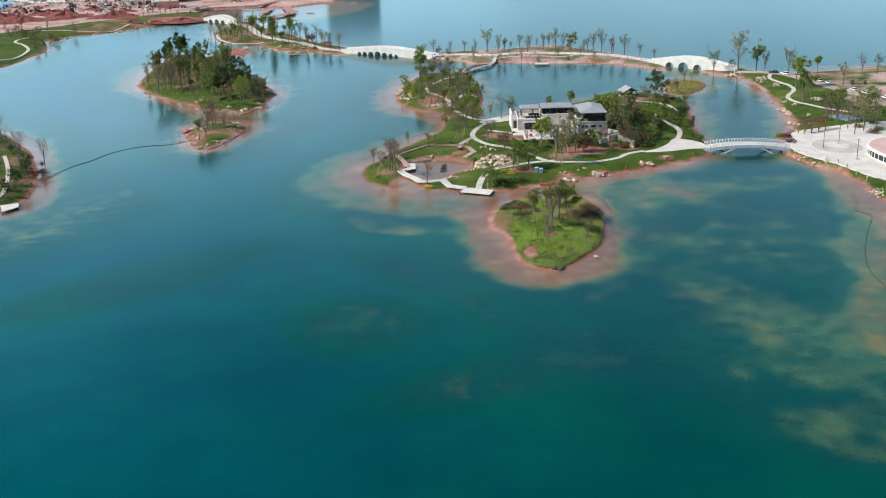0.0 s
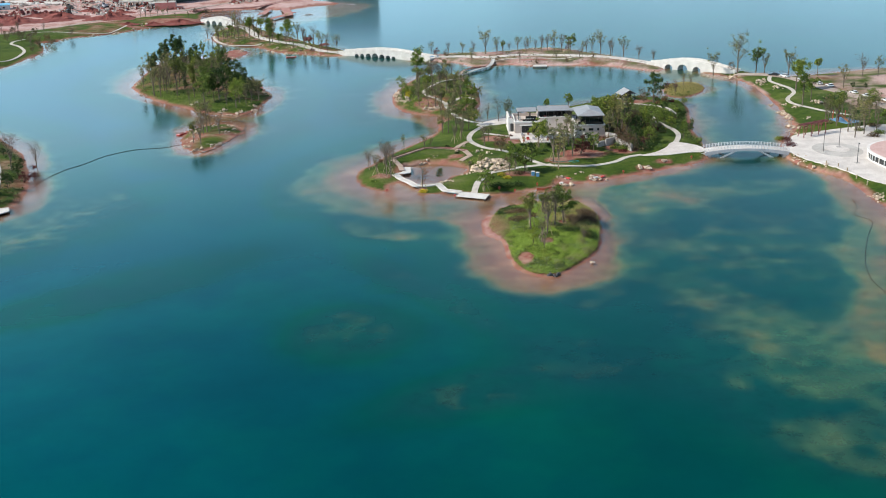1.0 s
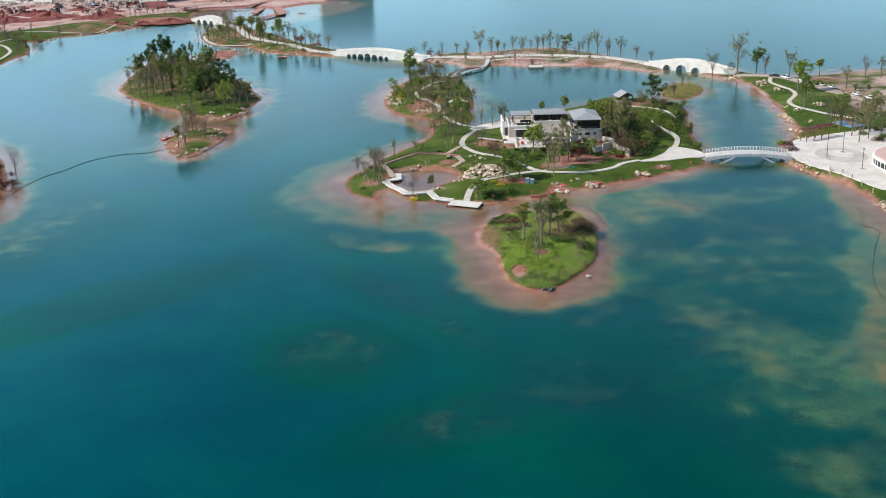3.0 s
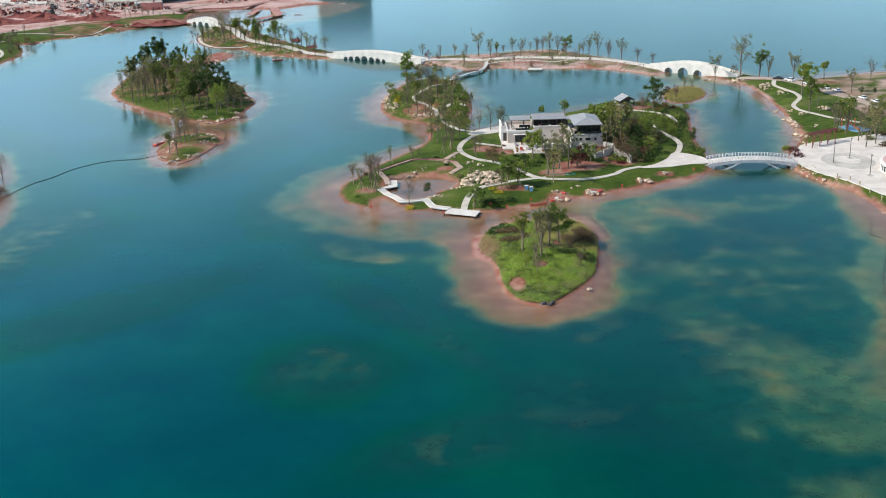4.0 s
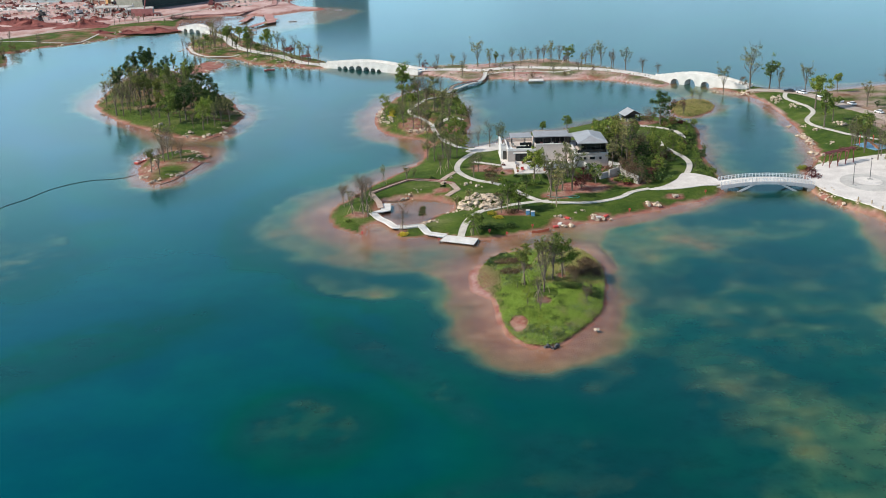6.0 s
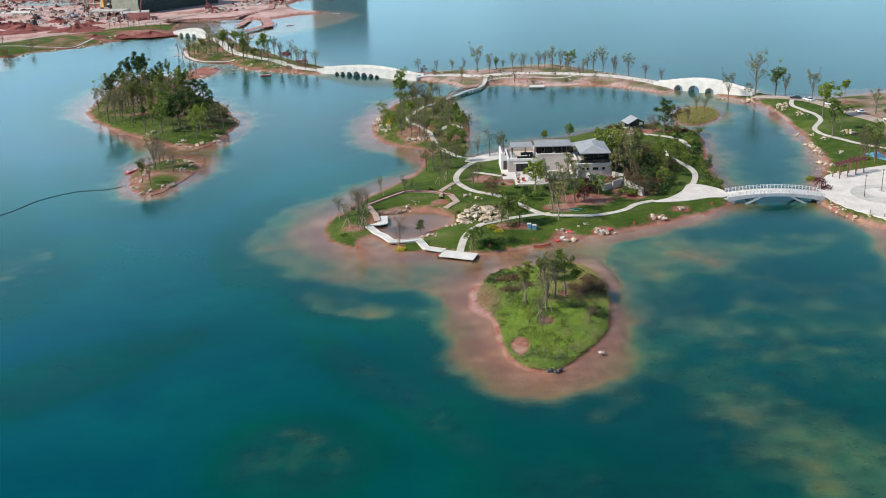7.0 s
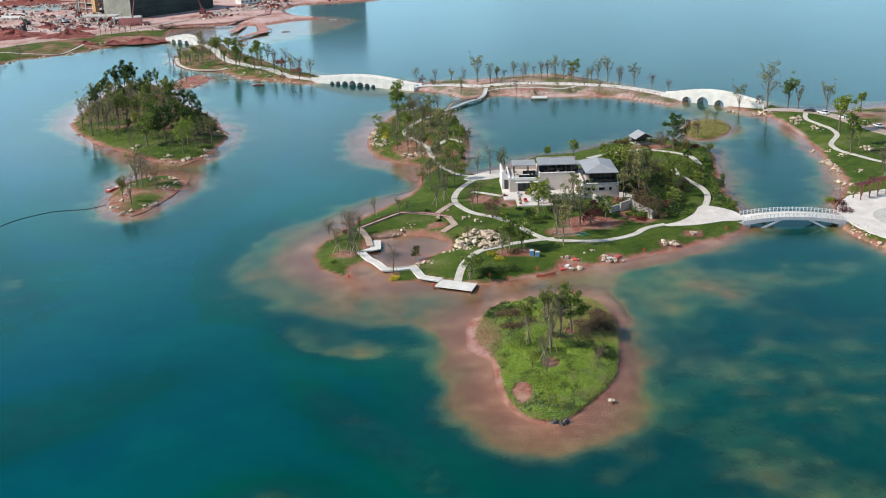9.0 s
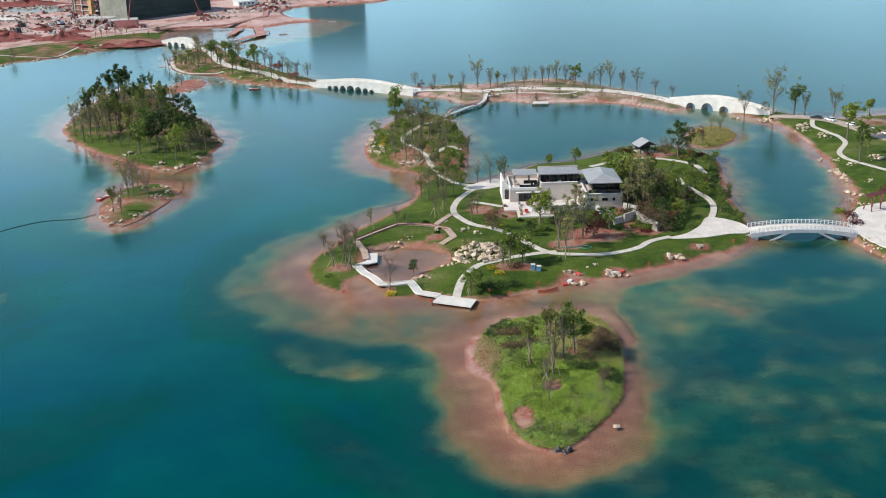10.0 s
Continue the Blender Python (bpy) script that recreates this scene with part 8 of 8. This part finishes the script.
# loose rubble and stacked material over the building site
rr = random.Random(3)
for mt, lab, count in ((DUSTY_ROAD, "pinkish heaps of broken earth and rubble", 4200), (CONCRETE, "pale rubble and stacked material on red earth", 2000), (PLASTER_WHITE, "white sheets, sacks and stacked panels on red earth", 900), (DARK_FRAME, "dark stacked material and machines on red earth", 900), (RED_SOIL, "clods and small heaps of red earth", 3200), (BLUE_PAINT, "blue tarpaulins and crates on red earth", 160), (DUSTY_ROAD, "pale sheets and sacks scattered on red earth", 1100)):
    rub = Shape()
    for _ in range(count):
        x, y = rr.uniform(-300, -100), rr.uniform(625, 840)
        if rr.random() < 0.25:
            x, y = rr.uniform(-125, -40), rr.uniform(690, 820)
            if y < 760 + (x + 110) * 1.0 - 60 or ground_z(x, y) < 0.4 or y > 745 + (x + 114) * 2.5 and x < -100:
                continue
        elif (x > -162 and y > 672) or y < 648 + (x + 200) * 0.35 or ground_z(x, y) < 1.5:
            continue
        if rough_field(np.array([x]), np.array([y]), 13.0, 71)[0] + 0.6 * rough_field(np.array([x]), np.array([y]), 5.0, 72)[0] < (-0.15 if mt in (DUSTY_ROAD, CONCRETE) else 0.1):
            continue
        z, s = ground_z(x, y), rr.uniform(0.3, 1.75) ** 1.35 * (1.5 if mt is RED_SOIL else 1.0)
        a, c = rr.uniform(0, math.pi), s * rr.uniform(0.5, 2.2)
        dx, dy, ex, ey = c * math.cos(a), c * math.sin(a), -s * 0.6 * math.sin(a), s * 0.6 * math.cos(a)
        base = [(x, y), (x + dx, y + dy), (x + dx + ex, y + dy + ey), (x + ex, y + ey)]
        mx, my = x + dx / 2 + ex / 2, y + dy / 2 + ey / 2
        n, k = len(rub.v), rr.uniform(0.35, 0.85)
        rub.v += [(px, py, z - 0.3) for px, py in base]
        rub.v += [(mx + (px - mx) * k + rr.uniform(-0.2, 0.2), my + (py - my) * k + rr.uniform(-0.2, 0.2), z + s * rr.uniform(0.1, 0.7)) for px, py in base]
        rub.f += [(n + 4, n + 5, n + 6, n + 7)] + [(n + q, n + (q + 1) % 4, n + 4 + (q + 1) % 4, n + 4 + q) for q in range(4)]
    single("rubble", rub, mt, lab, "rubble", kind="stuff")
for k in range(6):
    x, y = rr.uniform(-250, -165), rr.uniform(655, 730)
    o = thing("excavator", "small site machine standing on red earth", "excavator", pose(x, y, 2.1, 0, 0, rr.uniform(0, 360)), "machines on the building site")
    mt = rr.choice([RED_WOOD, STEEL_GREY, DARK_FRAME, RED_WOOD, DARK_FRAME])
    part("body", Shape().box(-1.6, -1.2, 0.9, 1.4, 1.2, 2.4), mt, o)
    part("cab", Shape().box(0.2, -1.0, 2.4, 1.4, 0.3, 3.2), GLASS_DARK, o)
    for yy in (-1.3, 0.7):
        part("track", Shape().box(-2.0, yy, 0, 2.0, yy + 0.6, 0.9), RUBBER, o)
    part("arm", Shape().tube([(1.2, 0.5, 2.0), (3.6, 0.5, 4.6), (5.6, 0.5, 2.0)], [0.3, 0.25, 0.2], 5), mt, o)

# seats and pots on the house terrace
def lounge_chair(x, y, z, turn, material, label):
    o = thing("lounge_chair", label, "chair", pose(x, y, z, 0, 0, turn), "lounge chairs on the terraces")
    part("seat", Shape().box(-0.4, -0.4, 0.25, 0.4, 0.4, 0.42), material, o)
    part("backrest", Shape().box(-0.4, 0.3, 0.42, 0.4, 0.45, 0.9), material, o)
    for px in (-0.35, 0.35):
        for py in (-0.35, 0.35):
            part("leg", Shape().box(px - 0.03, py - 0.03, 0, px + 0.03, py + 0.03, 0.25), DARK_FRAME, o)


for x, y, z, turn, mt, lab in ((28.4, 313.4, 4.8, 30, BOARD_WHITE, "white lounge chair on the roof terrace"), (30.6, 313.6, 4.8, 200, BOARD_WHITE, "white lounge chair on the roof terrace"), (32.6, 310.6, 4.8, 90, BOARD_WHITE, "white lounge chair on the roof terrace"), (27.6, 309.6, 4.8, 140, STEEL_PALE, "grey lounge chair on the roof terrace"), (36, 311.9, 5.2, 10, RED_WOOD, "dark red lounge chair under the long roof"), (38.6, 312.1, 5.2, 190, BOARD_WHITE, "white lounge chair under the long roof"), (41, 311.8, 5.2, 40, RED_WOOD, "dark red lounge chair under the long roof"), (29.6, 298.6, 1.95, 20, RED_PAINT, "red lounge chair on the paved terrace"), (31.4, 299.3, 1.95, 150, STEEL_GREY, "grey lounge chair on the paved terrace"), (33.4, 297.2, 1.95, 250, BOARD_WHITE, "white lounge chair on the paved terrace"), (28.6, 304.8, 1.95, 60, STEEL_GREY, "grey lounge chair by the garden doors")):
    lounge_chair(x, y, z, turn, mt, lab)
# pots on the house terrace
for k, (x, y) in enumerate(((28.2, 297), (28.3, 300.2), (30.2, 305.6), (34.6, 306.4), (35.2, 297.4), (33.2, 304.4))):
    o = thing("planter", "terracotta planter with a small green shrub", "planter", pose(x, y, 1.95), "planters on the house terrace")
    part("pot", Shape().tube([(0, 0, 0), (0, 0, 0.55)], [0.26, 0.36], 10), surface("terracotta", (0.3, 0.13, 0.09), (0.42, 0.2, 0.14), 2.0) if k == 0 else bpy.data.materials["terracotta"], o)
    plant_s = Shape()
    pr = random.Random(k)
    for _ in range(90):
        d = rand_dir(pr) * pr.random() ** 0.4
        leaf(plant_s, Vector((d.x * 0.5, d.y * 0.5, 0.95 + d.z * 0.45)), pr.uniform(0.06, 0.12), pr)
    part("shrub", plant_s, (LEAF_GREEN, LEAF_RED, LEAF_DARK)[k % 3], o)
